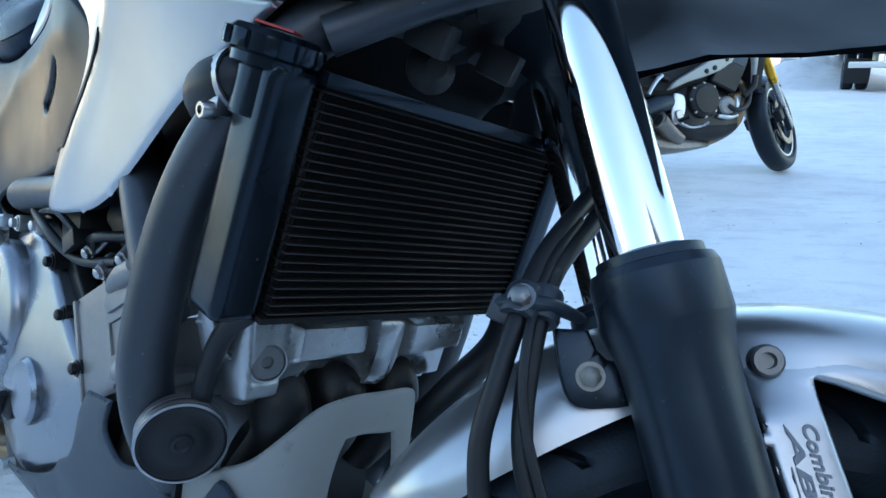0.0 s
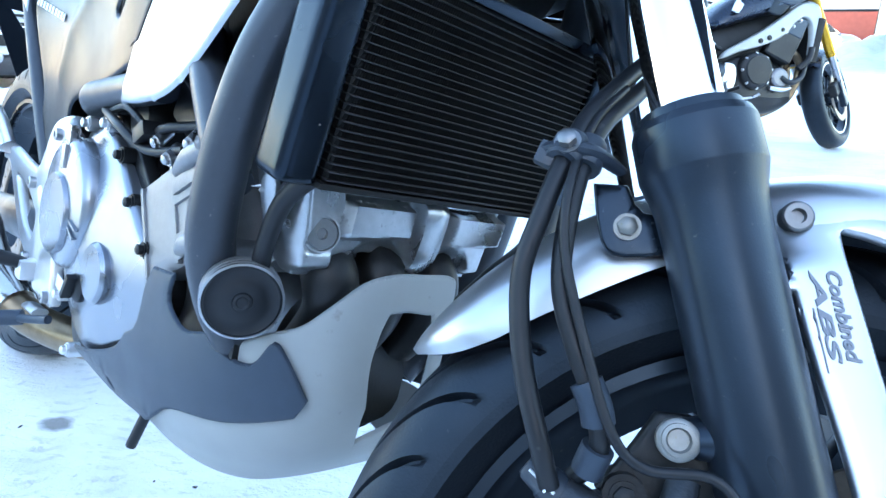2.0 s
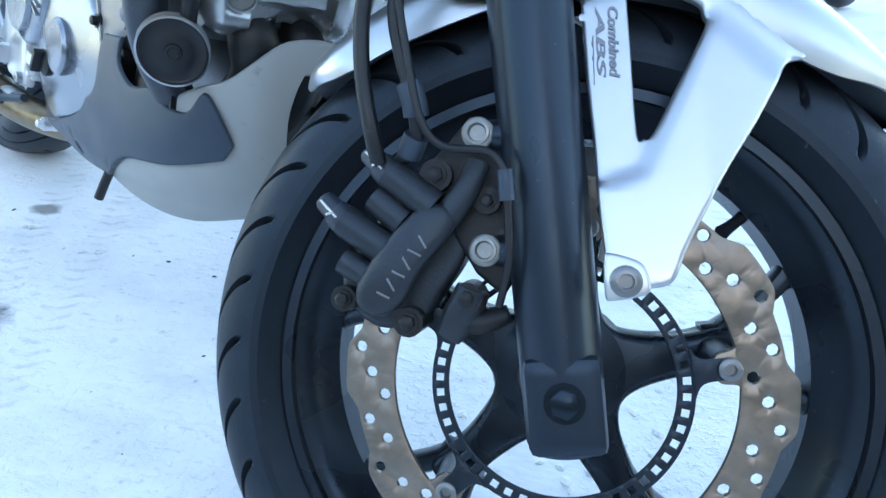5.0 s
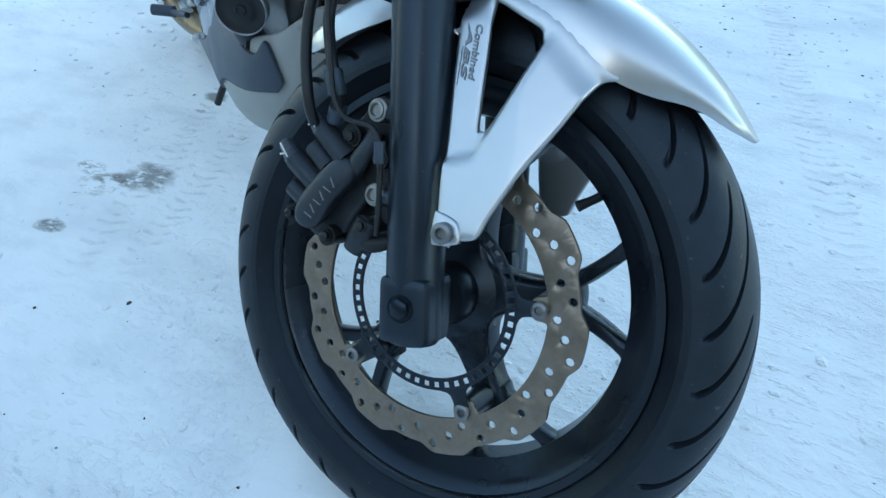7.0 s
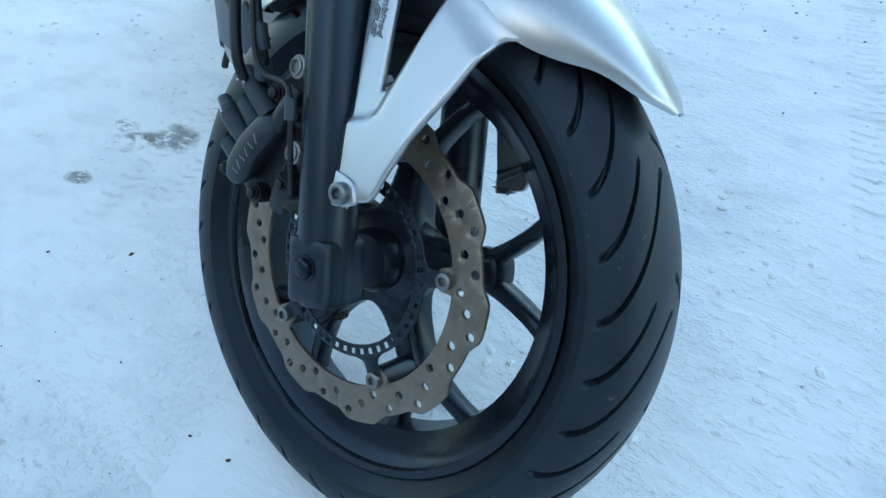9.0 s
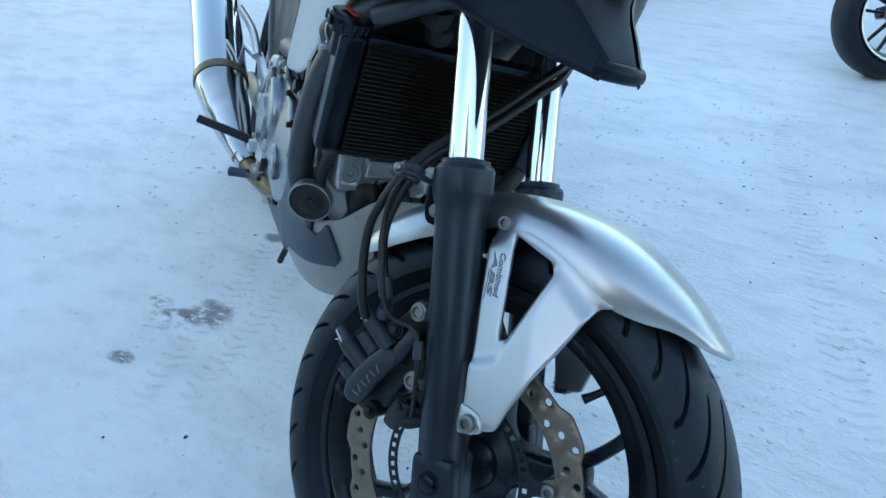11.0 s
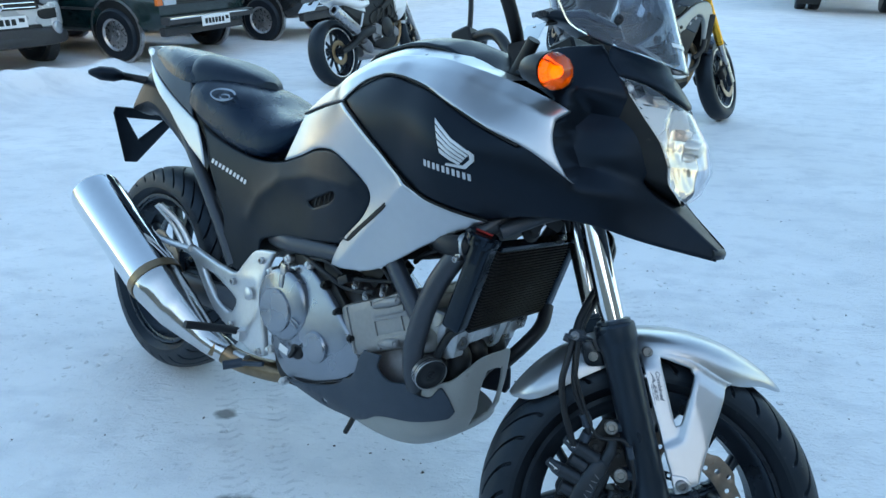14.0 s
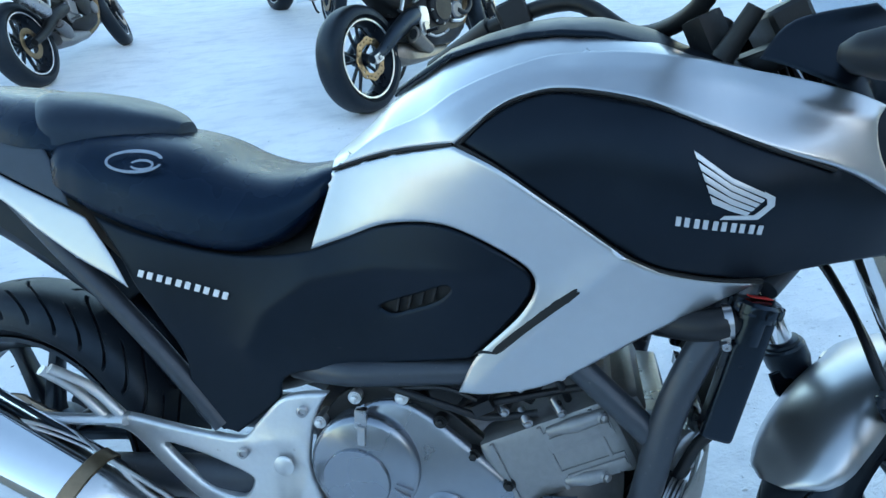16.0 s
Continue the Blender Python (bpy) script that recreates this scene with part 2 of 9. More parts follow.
def sheet(outline, surf, thick=0.003, roll=0.004, step=0.012, holes=()):
    """A shell over a 2D outline: surf(u, v) gives the place; its rim is rolled over and closed to the given thickness."""
    from mathutils.geometry import delaunay_2d_cdt
    fine = min(step, max(roll * 0.9, step * 0.3))
    loops = [resample(outline, fine)] + [resample(h, fine) for h in holes]
    pts, edges = [], []
    for loop in loops:
        s = len(pts)
        pts += loop
        edges += [(s + i, s + (i + 1) % len(loop)) for i in range(len(loop))]
    segs = np.array([[*pts[a], *pts[b]] for a, b in edges])

    def dist(q):
        a, d = segs[:, :2], segs[:, 2:] - segs[:, :2]
        t = np.clip(((q - a) * d).sum(1) / np.maximum((d * d).sum(1), 1e-12), 0, 1)
        return np.sqrt((((a + d * t[:, None]) - q) ** 2).sum(1).min())

    def within(q):
        return inside(q, loops[0]) and not any(inside(q, h) for h in loops[1:])
    extra = []
    for f, stagger in ((0.3, 0.5), (0.7, 0.0), (1.1, 0.5)):
        for a, b in edges:
            pa, pb = Vector(pts[a]), Vector(pts[b])
            d = (pb - pa).normalized()
            for sgn in (1, -1):
                q = pa.lerp(pb, stagger) + Vector((-d.y, d.x)) * sgn * roll * f
                if within(q) and abs(dist(np.array(q)) - roll * f) < roll * 0.12:
                    extra.append(tuple(q))
    lo, hi = np.min(pts, 0), np.max(pts, 0)
    for i in range(int((hi[0] - lo[0]) / step) + 2):
        for j in range(int((hi[1] - lo[1]) / step) + 2):
            q = (lo[0] + (i + 0.5 * (j % 2)) * step, lo[1] + j * step * 0.87)
            if within(q) and dist(np.array(q)) > roll * 1.1 + 0.45 * step:
                extra.append(q)
    v, _, f, *_ = delaunay_2d_cdt([Vector(p) for p in pts + extra], edges, [], 0, 1e-6)
    bm = bmesh.new()
    vs = [bm.verts.new(surf(p.x, p.y)) for p in v]
    for tri in f:
        c = sum((v[i] for i in tri), Vector((0, 0))) / 3
        if within(c):
            bm.faces.new([vs[i] for i in tri])
    for q in [q for q in bm.verts if not q.link_faces]:
        bm.verts.remove(q)
    bm.normal_update()
    par = {vs[i]: v[i] for i in range(len(v)) if vs[i].is_valid}
    nor = {q: q.normal.copy() for q in bm.verts}
    rim = [e for e in bm.edges if e.is_boundary]
    back = {}
    for q, n in nor.items():
        b = bm.verts.new(q.co - n * thick)
        back[q] = b
    for q, n in nor.items():
        d = dist(np.array(par[q]))
        if d < roll:
            q.co -= n * roll * 0.6 * (1 - math.sqrt(max(0.0, 1 - (1 - d / roll) ** 2)))
    for fc in list(bm.faces):
        bm.faces.new([back[q] for q in reversed(fc.verts[:])])
    for e in rim:
        a, b = e.verts
        bm.faces.new((a, b, back[b], back[a]))
    bmesh.ops.recalc_face_normals(bm, faces=bm.faces[:])
    return bm


def side(w, sign=-1):
    return lambda u, v: Vector((u, sign * w(u, v), v))


def sweep(points, radius, seg=14, n=6, cap=True, flat=1.0):
    """A tube along a smooth line. radius: a number or one for each point; flat squashes it."""
    line = cr(points, n) if n > 1 else [Vector(p) for p in points]
    rad = radius if hasattr(radius, "__len__") else [radius] * len(points)
    rr = []
    for i in range(len(line)):
        t = i / max(1, len(line) - 1) * (len(rad) - 1)
        k = min(int(t), len(rad) - 2) if len(rad) > 1 else 0
        rr.append(rad[k] + (rad[min(k + 1, len(rad) - 1)] - rad[k]) * (t - k))
    bm = bmesh.new()
    up = None
    rings = []
    for i, p in enumerate(line):
        d = (line[min(i + 1, len(line) - 1)] - line[max(i - 1, 0)]).normalized()
        if up is None:
            up = d.orthogonal().normalized() if abs(d.z) > 0.9 else Vector((0, 0, 1)).cross(d).normalized()
        up = (up - up.dot(d) * d).normalized()
        s = d.cross(up)
        rings.append([bm.verts.new(p + rr[i] * (math.cos(a) * up + math.sin(a) * s * flat)) for a in np.linspace(0, 2 * math.pi, seg, False)])
    for a, b in zip(rings, rings[1:]):
        for i in range(seg):
            bm.faces.new((a[i], a[(i + 1) % seg], b[(i + 1) % seg], b[i]))
    if cap:
        bm.faces.new(rings[0][::-1])
        bm.faces.new(rings[-1])
    bmesh.ops.recalc_face_normals(bm, faces=bm.faces[:])
    return bm


def lathe(profile, m=Matrix(), seg=32, closed=False):
    """Turns (radius, height) pairs about z, then places by m."""
    bm = bmesh.new()
    rings = []
    for r, h in profile:
        if r < 1e-5:
            rings.append([bm.verts.new(m @ Vector((0, 0, h)))])
        else:
            rings.append([bm.verts.new(m @ Vector((r * math.cos(a), r * math.sin(a), h))) for a in np.linspace(0, 2 * math.pi, seg, False)])
    pairs = list(zip(rings, rings[1:])) + ([(rings[-1], rings[0])] if closed else [])
    for a, b in pairs:
        for i in range(seg):
            j = (i + 1) % seg
            q = [a[i % len(a)], a[j % len(a)], b[j % len(b)], b[i % len(b)]]
            q = list(dict.fromkeys(q))
            if len(q) > 2:
                bm.faces.new(q)
    bmesh.ops.recalc_face_normals(bm, faces=bm.faces[:])
    return bm


def block(size, m=Matrix(), bevel=0.002, seg=2):
    bm = bmesh.new()
    bmesh.ops.create_cube(bm, size=1)
    for q in bm.verts:
        q.co = Vector((q.co.x * size[0], q.co.y * size[1], q.co.z * size[2]))
    if bevel:
        bmesh.ops.bevel(bm, geom=bm.edges[:], offset=bevel, segments=seg, affect="EDGES", profile=0.7)
    bm.transform(m)
    return bm


def plate(outline, depth, m=Matrix(), holes=(), step=0.02, bevel=0.0):
    """A flat plate: outline in x, y; depth along z, placed by m."""
    roll = bevel or 0.0015
    bm = sheet(outline, lambda u, v: Vector((u, v, depth)), depth, roll, step, holes)
    if sum(f.normal.z * f.calc_area() for f in bm.faces if f.calc_center_median().z > depth * 0.6) < 0:
        bmesh.ops.reverse_faces(bm, faces=bm.faces[:])
    bm.transform(m)
    return bm


def merge(*bms):
    bm = bms[0]
    for b in bms[1:]:
        me = bpy.data.meshes.new("tmp")
        b.to_mesh(me)
        bm.from_mesh(me)
        bpy.data.meshes.remove(me)
        b.free()
    return bm


def moved(bm, m):
    bm.transform(m)
    if m.determinant() < 0:
        bmesh.ops.reverse_faces(bm, faces=bm.faces[:])
    return bm


def part(name, bm, mat, parent, label="", smooth=40):
    bm.normal_update()
    if smooth:
        lim = radians(smooth)
        for f in bm.faces:
            f.smooth = True
        for e in bm.edges:
            if len(e.link_faces) == 2 and e.calc_face_angle(0) > lim:
                e.smooth = False
    me = bpy.data.meshes.new(name)
    bm.to_mesh(me)
    bm.free()
    me.materials.append(mat)
    ob = new(name, me)
    if parent:
        ob.parent = parent
    return tagged(ob, label)


def thing(name, m, label, category, group=""):
    ob = new(name)
    ob.empty_display_size = 0.1
    ob.matrix_world = m
    return tagged(ob, label, category, group)


MIRROR = Matrix.Diagonal((1, -1, 1, 1))


def both(name, make, mat, parent, label=""):
    """The right-hand part and its mirror image on the left."""
    return part(name, make(), mat, parent, label), part(name, moved(make(), MIRROR), mat, parent, label)


def along(a, b):
    """A pose at a whose z points to b."""
    a, b = Vector(a), Vector(b)
    return Matrix.Translation(a) @ (b - a).to_track_quat("Z", "Y").to_matrix().to_4x4()


def bolt(a, b, r=0.008, h=0.006, socket=True):
    """A socket-head screw at a that points towards b."""
    prof = [(0, -0.004), (r, -0.004), (r, h * 0.8), (r * 0.85, h)]
    prof += [(r * 0.5, h), (r * 0.45, h * 0.3), (0, h * 0.3)] if socket else [(0, h)]
    return lathe(prof, along(a, b), 16)


def hexbolt(a, b, r=0.009, h=0.007):
    m = along(a, b)
    return merge(lathe([(0, -0.004), (r, -0.004), (r, h), (r * 0.6, h + 0.0015), (0, h + 0.0015)], m, 6),
                 lathe([(0, -0.003), (r * 1.35, -0.003), (r * 1.35, 0.001), (0, 0.001)], m, 20))


def smooth_field(rows, power=0.0008):
    """A smooth function of (x, z) through rows of (x, z, value): a thin plate."""
    a = np.array(rows, float)
    n = len(a)
    d = ((a[:, None, :2] - a[None, :, :2]) ** 2).sum(2)
    k = np.where(d > 0, d * np.log(np.maximum(d, 1e-12)), 0) + np.eye(n) * power
    p = np.c_[np.ones(n), a[:, :2]]
    s = np.linalg.solve(np.block([[k, p], [p.T, np.zeros((3, 3))]]), np.r_[a[:, 2], np.zeros(3)])

    def field(x, z):
        d = (a[:, 0] - x) ** 2 + (a[:, 1] - z) ** 2
        return float((np.where(d > 0, d * np.log(np.maximum(d, 1e-12)), 0) * s[:n]).sum() + s[n] + s[n + 1] * x + s[n + 2] * z)
    return field


def stepper(rows):
    xs, ys = [r[0] for r in rows], [r[1] for r in rows]
    return lambda x: float(np.interp(x, xs, ys))

# ---- ground ----
def snow_material():
    m = bpy.data.materials.new("packed_snow")
    m.use_nodes = True
    t = m.node_tree
    n, l = t.nodes, t.links
    p = n["Principled BSDF"]
    tc = n.new("ShaderNodeTexCoord")

    def noise_of(scale, detail, stretch=(1, 1, 1), rough=0.55):
        mp = n.new("ShaderNodeMapping")
        mp.inputs["Scale"].default_value = stretch
        mp.inputs["Rotation"].default_value = (0, 0, radians(38))
        l.new(tc.outputs["Object"], mp.inputs["Vector"])
        a = n.new("ShaderNodeTexNoise")
        a.inputs["Scale"].default_value, a.inputs["Detail"].default_value, a.inputs["Roughness"].default_value = scale, detail, rough
        l.new(mp.outputs[0], a.inputs["Vector"])
        return a.outputs["Fac"]

    def span(v, a, b, lo=0.0, hi=1.0):
        r = n.new("ShaderNodeMapRange")
        for k, q in zip(("From Min", "From Max", "To Min", "To Max"), (a, b, lo, hi)):
            r.inputs[k].default_value = q
        l.new(v, r.inputs["Value"])
        return r.outputs[0]

    def mixed(f, a, b):
        x = n.new("ShaderNodeMix")
        x.data_type = "RGBA"
        l.new(f, x.inputs["Factor"])
        for k, q in (("A", a), ("B", b)):
            if hasattr(q, "is_linked"):
                l.new(q, x.inputs[k])
            else:
                x.inputs[k].default_value = (*q, 1)
        return x.outputs["Result"]

    def times(a, b):
        x = n.new("ShaderNodeMath")
        x.operation = "MULTIPLY"
        l.new(a, x.inputs[0])
        l.new(b, x.inputs[1])
        return x.outputs[0]
    big, mid, fine = noise_of(0.6, 4), noise_of(5, 6, (1, 2.2, 1)), noise_of(60, 6)
    col = mixed(span(big, 0.35, 0.7), (0.84, 0.85, 0.86), (0.73, 0.74, 0.76))
    patch = noise_of(2.6, 5, (1, 1.6, 1), 0.6)
    col = mixed(span(patch, 0.50, 0.66, 0, 0.7), col, (0.66, 0.68, 0.71))
    col = mixed(span(mid, 0.52, 0.76, 0, 0.8), col, (0.62, 0.64, 0.67))
    scuff = times(span(noise_of(26, 5, (1, 2.6, 1), 0.6), 0.60, 0.68), span(noise_of(1.1, 4), 0.44, 0.60, 0, 0.55))
    col = mixed(scuff, col, (0.42, 0.44, 0.47))
    specks = times(span(noise_of(34, 8, (1, 1, 1), 0.7), 0.64, 0.72), span(noise_of(1.3, 5), 0.44, 0.64))
    col = mixed(specks, col, (0.2, 0.2, 0.19))
    # oil and grit stains, each at its own spot
    sep = n.new("ShaderNodeSeparateXYZ")
    l.new(tc.outputs["Object"], sep.inputs[0])

    def calc(op, a, b):
        x = n.new("ShaderNodeMath")
        x.operation = op
        for i, q in enumerate((a, b)):
            if hasattr(q, "is_linked"):
                l.new(q, x.inputs[i])
            else:
                x.inputs[i].default_value = q
        return x.outputs[0]
    ragged = noise_of(22, 8, (1, 1.8, 1), 0.75)
    smear = noise_of(9, 4, (1, 2.2, 1), 0.6)
    for sx, sy, rx, ry, lo in ((-0.668, 0.545, 0.060, 0.045, 0.40), (-0.728, 0.485, 0.048, 0.034, 0.45), (-0.808, 0.525, 0.034, 0.022, 0.46), (-0.712, 0.338, 0.030, 0.018, 0.42), (-0.755, 0.41, 0.06, 0.05, 0.58), (-0.79, 0.895, 0.030, 0.020, 0.30), (-0.96, 0.82, 0.06, 0.05, 0.58), (0.67, 1.22, 0.06, 0.10, 0.56), (0.10, 0.40, 0.06, 0.05, 0.55),
                               (0.42, 2.2, 0.12, 0.1, 0.6), (-2.2, 2.6, 0.3, 0.2, 0.62), (1.9, 2.9, 0.2, 0.1, 0.62)):
        dx = calc("DIVIDE", calc("SUBTRACT", sep.outputs[0], sx), rx)
        dy = calc("DIVIDE", calc("SUBTRACT", sep.outputs[1], sy), ry)
        d = calc("ADD", calc("MULTIPLY", dx, dx), calc("MULTIPLY", dy, dy))
        d = calc("ADD", d, calc("MULTIPLY", calc("SUBTRACT", smear, 0.5), 5.0))
        f = times(span(d, 1.5, 0.3), span(ragged, lo, lo + 0.10, 0, 0.8))
        col = mixed(f, col, (0.13, 0.125, 0.12))
    # tread marks pressed into the snow
    tread = None
    for tx, ty, ux, uy, half, length, step in ((-0.74, 0.77, 0.33, -0.944, 0.034, 0.6, 0.030), (-0.60, 0.74, 0.27, -0.963, 0.03, 0.5, 0.028), (0.50, 1.80, 0.2, -0.98, 0.045, 1.0, 0.036)):
        qx, qy = calc("SUBTRACT", sep.outputs[0], tx), calc("SUBTRACT", sep.outputs[1], ty)
        along_u = calc("ADD", calc("MULTIPLY", qx, ux), calc("MULTIPLY", qy, uy))
        across = calc("ABSOLUTE", calc("ADD", calc("MULTIPLY", qx, -uy), calc("MULTIPLY", qy, ux)), 0.0)
        bar = calc("SINE", calc("ADD", calc("MULTIPLY", along_u, 6.283 / step), calc("MULTIPLY", across, 2.4 / half)), 0.0)
        k = times(times(span(bar, 0.3, 0.7), span(across, half, half * 0.85)), times(span(calc("ABSOLUTE", along_u, 0.0), length, length * 0.7), span(ragged, 0.44, 0.58)))
        tread = k if tread is None else calc("MAXIMUM", tread, k)
    col = mixed(calc("MULTIPLY", tread, 0.4), col, (0.40, 0.42, 0.45))
    l.new(col, p.inputs["Base Color"])
    p.inputs["Roughness"].default_value = 0.6
    p.inputs["Specular IOR Level"].default_value = 0.3
    h = n.new("ShaderNodeMath")
    h.operation = "ADD"
    l.new(span(mid, 0.3, 0.7, 0, 0.9), h.inputs[0])
    l.new(times(span(fine, 0.3, 0.7, 0, 0.5), span(patch, 0.40, 0.60)), h.inputs[1])
    crumbs = times(span(noise_of(105, 3, (1, 1, 1), 0.5), 0.56, 0.64), span(noise_of(2.4, 4), 0.46, 0.58, 0, 2.2))
    ridges = times(span(noise_of(18, 4, (1, 2.8, 1), 0.6), 0.54, 0.62), span(noise_of(0.9, 3), 0.42, 0.56, 0, 1.3))
    h = h.outputs[0]
    for extra in (crumbs, ridges, calc("MULTIPLY", tread, -1.2)):
        s = n.new("ShaderNodeMath")
        s.operation = "ADD"
        l.new(h, s.inputs[0])
        l.new(extra, s.inputs[1])
        h = s.outputs[0]
    bp = n.new("ShaderNodeBump")
    bp.inputs["Strength"].default_value, bp.inputs["Distance"].default_value = 0.42, 0.012
    l.new(h, bp.inputs["Height"])
    l.new(bp.outputs[0], p.inputs["Normal"])
    return m


SNOW = snow_material()


BANKS = [((-9.6, 5.9), (-6.4, 5.0), 0.30, 0.6), ((-6.4, 5.0), (-4.2, 5.0), 0.29, 0.55), ((-4.2, 5.0), (-3.4, 6.0), 0.22, 0.4), ((8.6, 18.5), (13.0, 24.5), 0.8, 1.4), ((1.0, 22.6), (12.0, 29.5), 0.5, 1.2), ((-11, 8.2), (0.5, 22.3), 0.4, 1.0),
         ((-2.2, 7.3), (-0.4, 8.6), 0.07, 0.5)]


def banks(x, y):
    """Heaps of cleared snow along the fence and in front of the cars."""
    z = 0.0
    p = Vector((x, y))
    for a, b, h, w in BANKS:
        a, b = Vector(a), Vector(b)
        t = max(0.0, min(1.0, (p - a).dot(b - a) / (b - a).length_squared))
        d = (p - a.lerp(b, t)).length / w
        if d < 2.5:
            q = 0.75 + 0.6 * noise.noise(Vector((x * 1.6, y * 1.6, 5))) + 0.25 * noise.noise(Vector((x * 5, y * 5, 2)))
            z = max(z, h * max(0.15, q) * math.exp(-d * d * 1.6))
    return z


def snow_z(x, y):
    z = 0.006 * noise.noise(Vector((x * 1.7, y * 2.6, 0))) + 0.004 * noise.noise(Vector((x * 7, y * 9, 3))) + 0.004 * max(0.0, noise.noise(Vector((x * 16, y * 19, 9))) - 0.15)
    z += 0.02 * min(max(0.0, y - 5.0), 3) * noise.noise(Vector((x * 0.5, y * 0.5, 7)))
    return z + banks(x, y)


def snow_ground():
    """One sheet of trodden snow to the horizon, finely uneven near the motorcycle."""
    xs = np.r_[-900, -300, -120, -60, np.linspace(-30, -10, 40), np.linspace(-9.8, -4, 75), np.linspace(-3.9, 4, 150), np.linspace(4.2, 30, 60), 60, 120, 300, 900]
    ys = np.r_[-900, -300, -100, -40, -15, -8, np.linspace(-4, 6, 170), np.linspace(6.1, 9, 30), np.linspace(9.3, 30, 70), 50, 90, 200, 900]
    verts, faces = [], []
    for y in ys:
        for x in xs:
            z = snow_z(x, y)
            if abs(x) > 30 or y > 32 or y < -4:
                z = 0
            verts.append((x, y, z))
    w = len(xs)
    for j in range(len(ys) - 1):
        for i in range(w - 1):
            faces.append((j * w + i, j * w + i + 1, (j + 1) * w + i + 1, (j + 1) * w + i))
    me = bpy.data.meshes.new("ground")
    me.from_pydata(verts, [], faces)
    me.polygons.foreach_set("use_smooth", [True] * len(faces))
    me.materials.append(SNOW)
    return tagged(new("ground", me), "trodden white snow with grey stains and tyre marks", "ground", kind="structure")


snow_ground()


def scattered(name, count, lo, hi, squash, mat, label, seed, spread):
    """Small crumbs lying on the snow round the motorcycle, denser where the snow was trodden."""
    rng = random.Random(seed)
    ico = bmesh.new()
    bmesh.ops.create_icosphere(ico, subdivisions=1, radius=1)
    base = [v.co.copy() for v in ico.verts]
    tris = [[v.index for v in f.verts] for f in ico.faces]
    ico.free()
    verts, faces = [], []
    while len(verts) < count * len(base):
        x, y = rng.gauss(-0.1, spread), rng.gauss(1.4, spread)
        if noise.noise(Vector((x * 1.4, y * 1.4, seed))) < rng.uniform(-0.25, 0.25):
            continue
        r = lo + (hi - lo) * rng.random() ** 2.5
        z = snow_z(x, y)
        sx, sy, a = rng.uniform(0.7, 1.4), rng.uniform(0.7, 1.2), rng.uniform(0, 6.28)
        k = len(verts)
        for p in base:
            j = rng.uniform(0.75, 1.2) * r
            u, v = p.x * sx * j, p.y * sy * j
            verts.append((x + u * math.cos(a) - v * math.sin(a), y + u * math.sin(a) + v * math.cos(a), z + p.z * squash * j))
        faces += [[i + k for i in t] for t in tris]
    me = bpy.data.meshes.new(name)
    me.from_pydata(verts, [], faces)
    me.materials.append(mat)
    tagged(new(name, me), label, "snow" if mat is SNOW else "grit", kind="stuff")


GRIT = material("dark_grit", (0.05, 0.045, 0.04), 0.8, 0, 0.3, 60)
scattered("snow_crumb_scatter", 2600, 0.002, 0.011, 0.55, SNOW, "small crumbs of snow lying on the ground", 4, 1.3)
scattered("grit_scatter", 520, 0.0012, 0.0050, 0.5, GRIT, "dark specks of grit scattered on the snow", 9, 1.2)

# ---- the motorcycle: x forward from the rear tyre's foot, y to its left, z up along its leaning frame ----
YAW, LEANS = -39.4, 15.2
REAR_R = 0.312
lean_m = Matrix.Rotation(radians(YAW), 4, "Z") @ Matrix.Rotation(radians(-LEANS), 4, "X")
REAR_C = Vector((-0.988, 1.230, 0.304))
BIKE = Matrix.Translation(REAR_C - (lean_m @ Vector((0, 0, REAR_R)))) @ lean_m
bike = thing("motorcycle", BIKE, "silver and matt black motorcycle leaning on its stand on snow", "motorcycle")

# steering: x ahead, y left along the axle, z up the fork
RAKE, STEER = radians(27), radians(33.8)
st_z = Vector((-math.sin(RAKE), 0, math.cos(RAKE)))
st_y = Vector((0, 1, 0)) * math.cos(STEER) + st_z.cross(Vector((0, 1, 0))) * math.sin(STEER)
st_x = st_y.cross(st_z)
FORK = Matrix.Translation((1.5165, 0.0205, 0.292)) @ Matrix((st_x, st_y, st_z)).transposed().to_4x4()
AXLE_Y = Matrix.Rotation(radians(-90), 4, "X")  # z of a turned part to +y


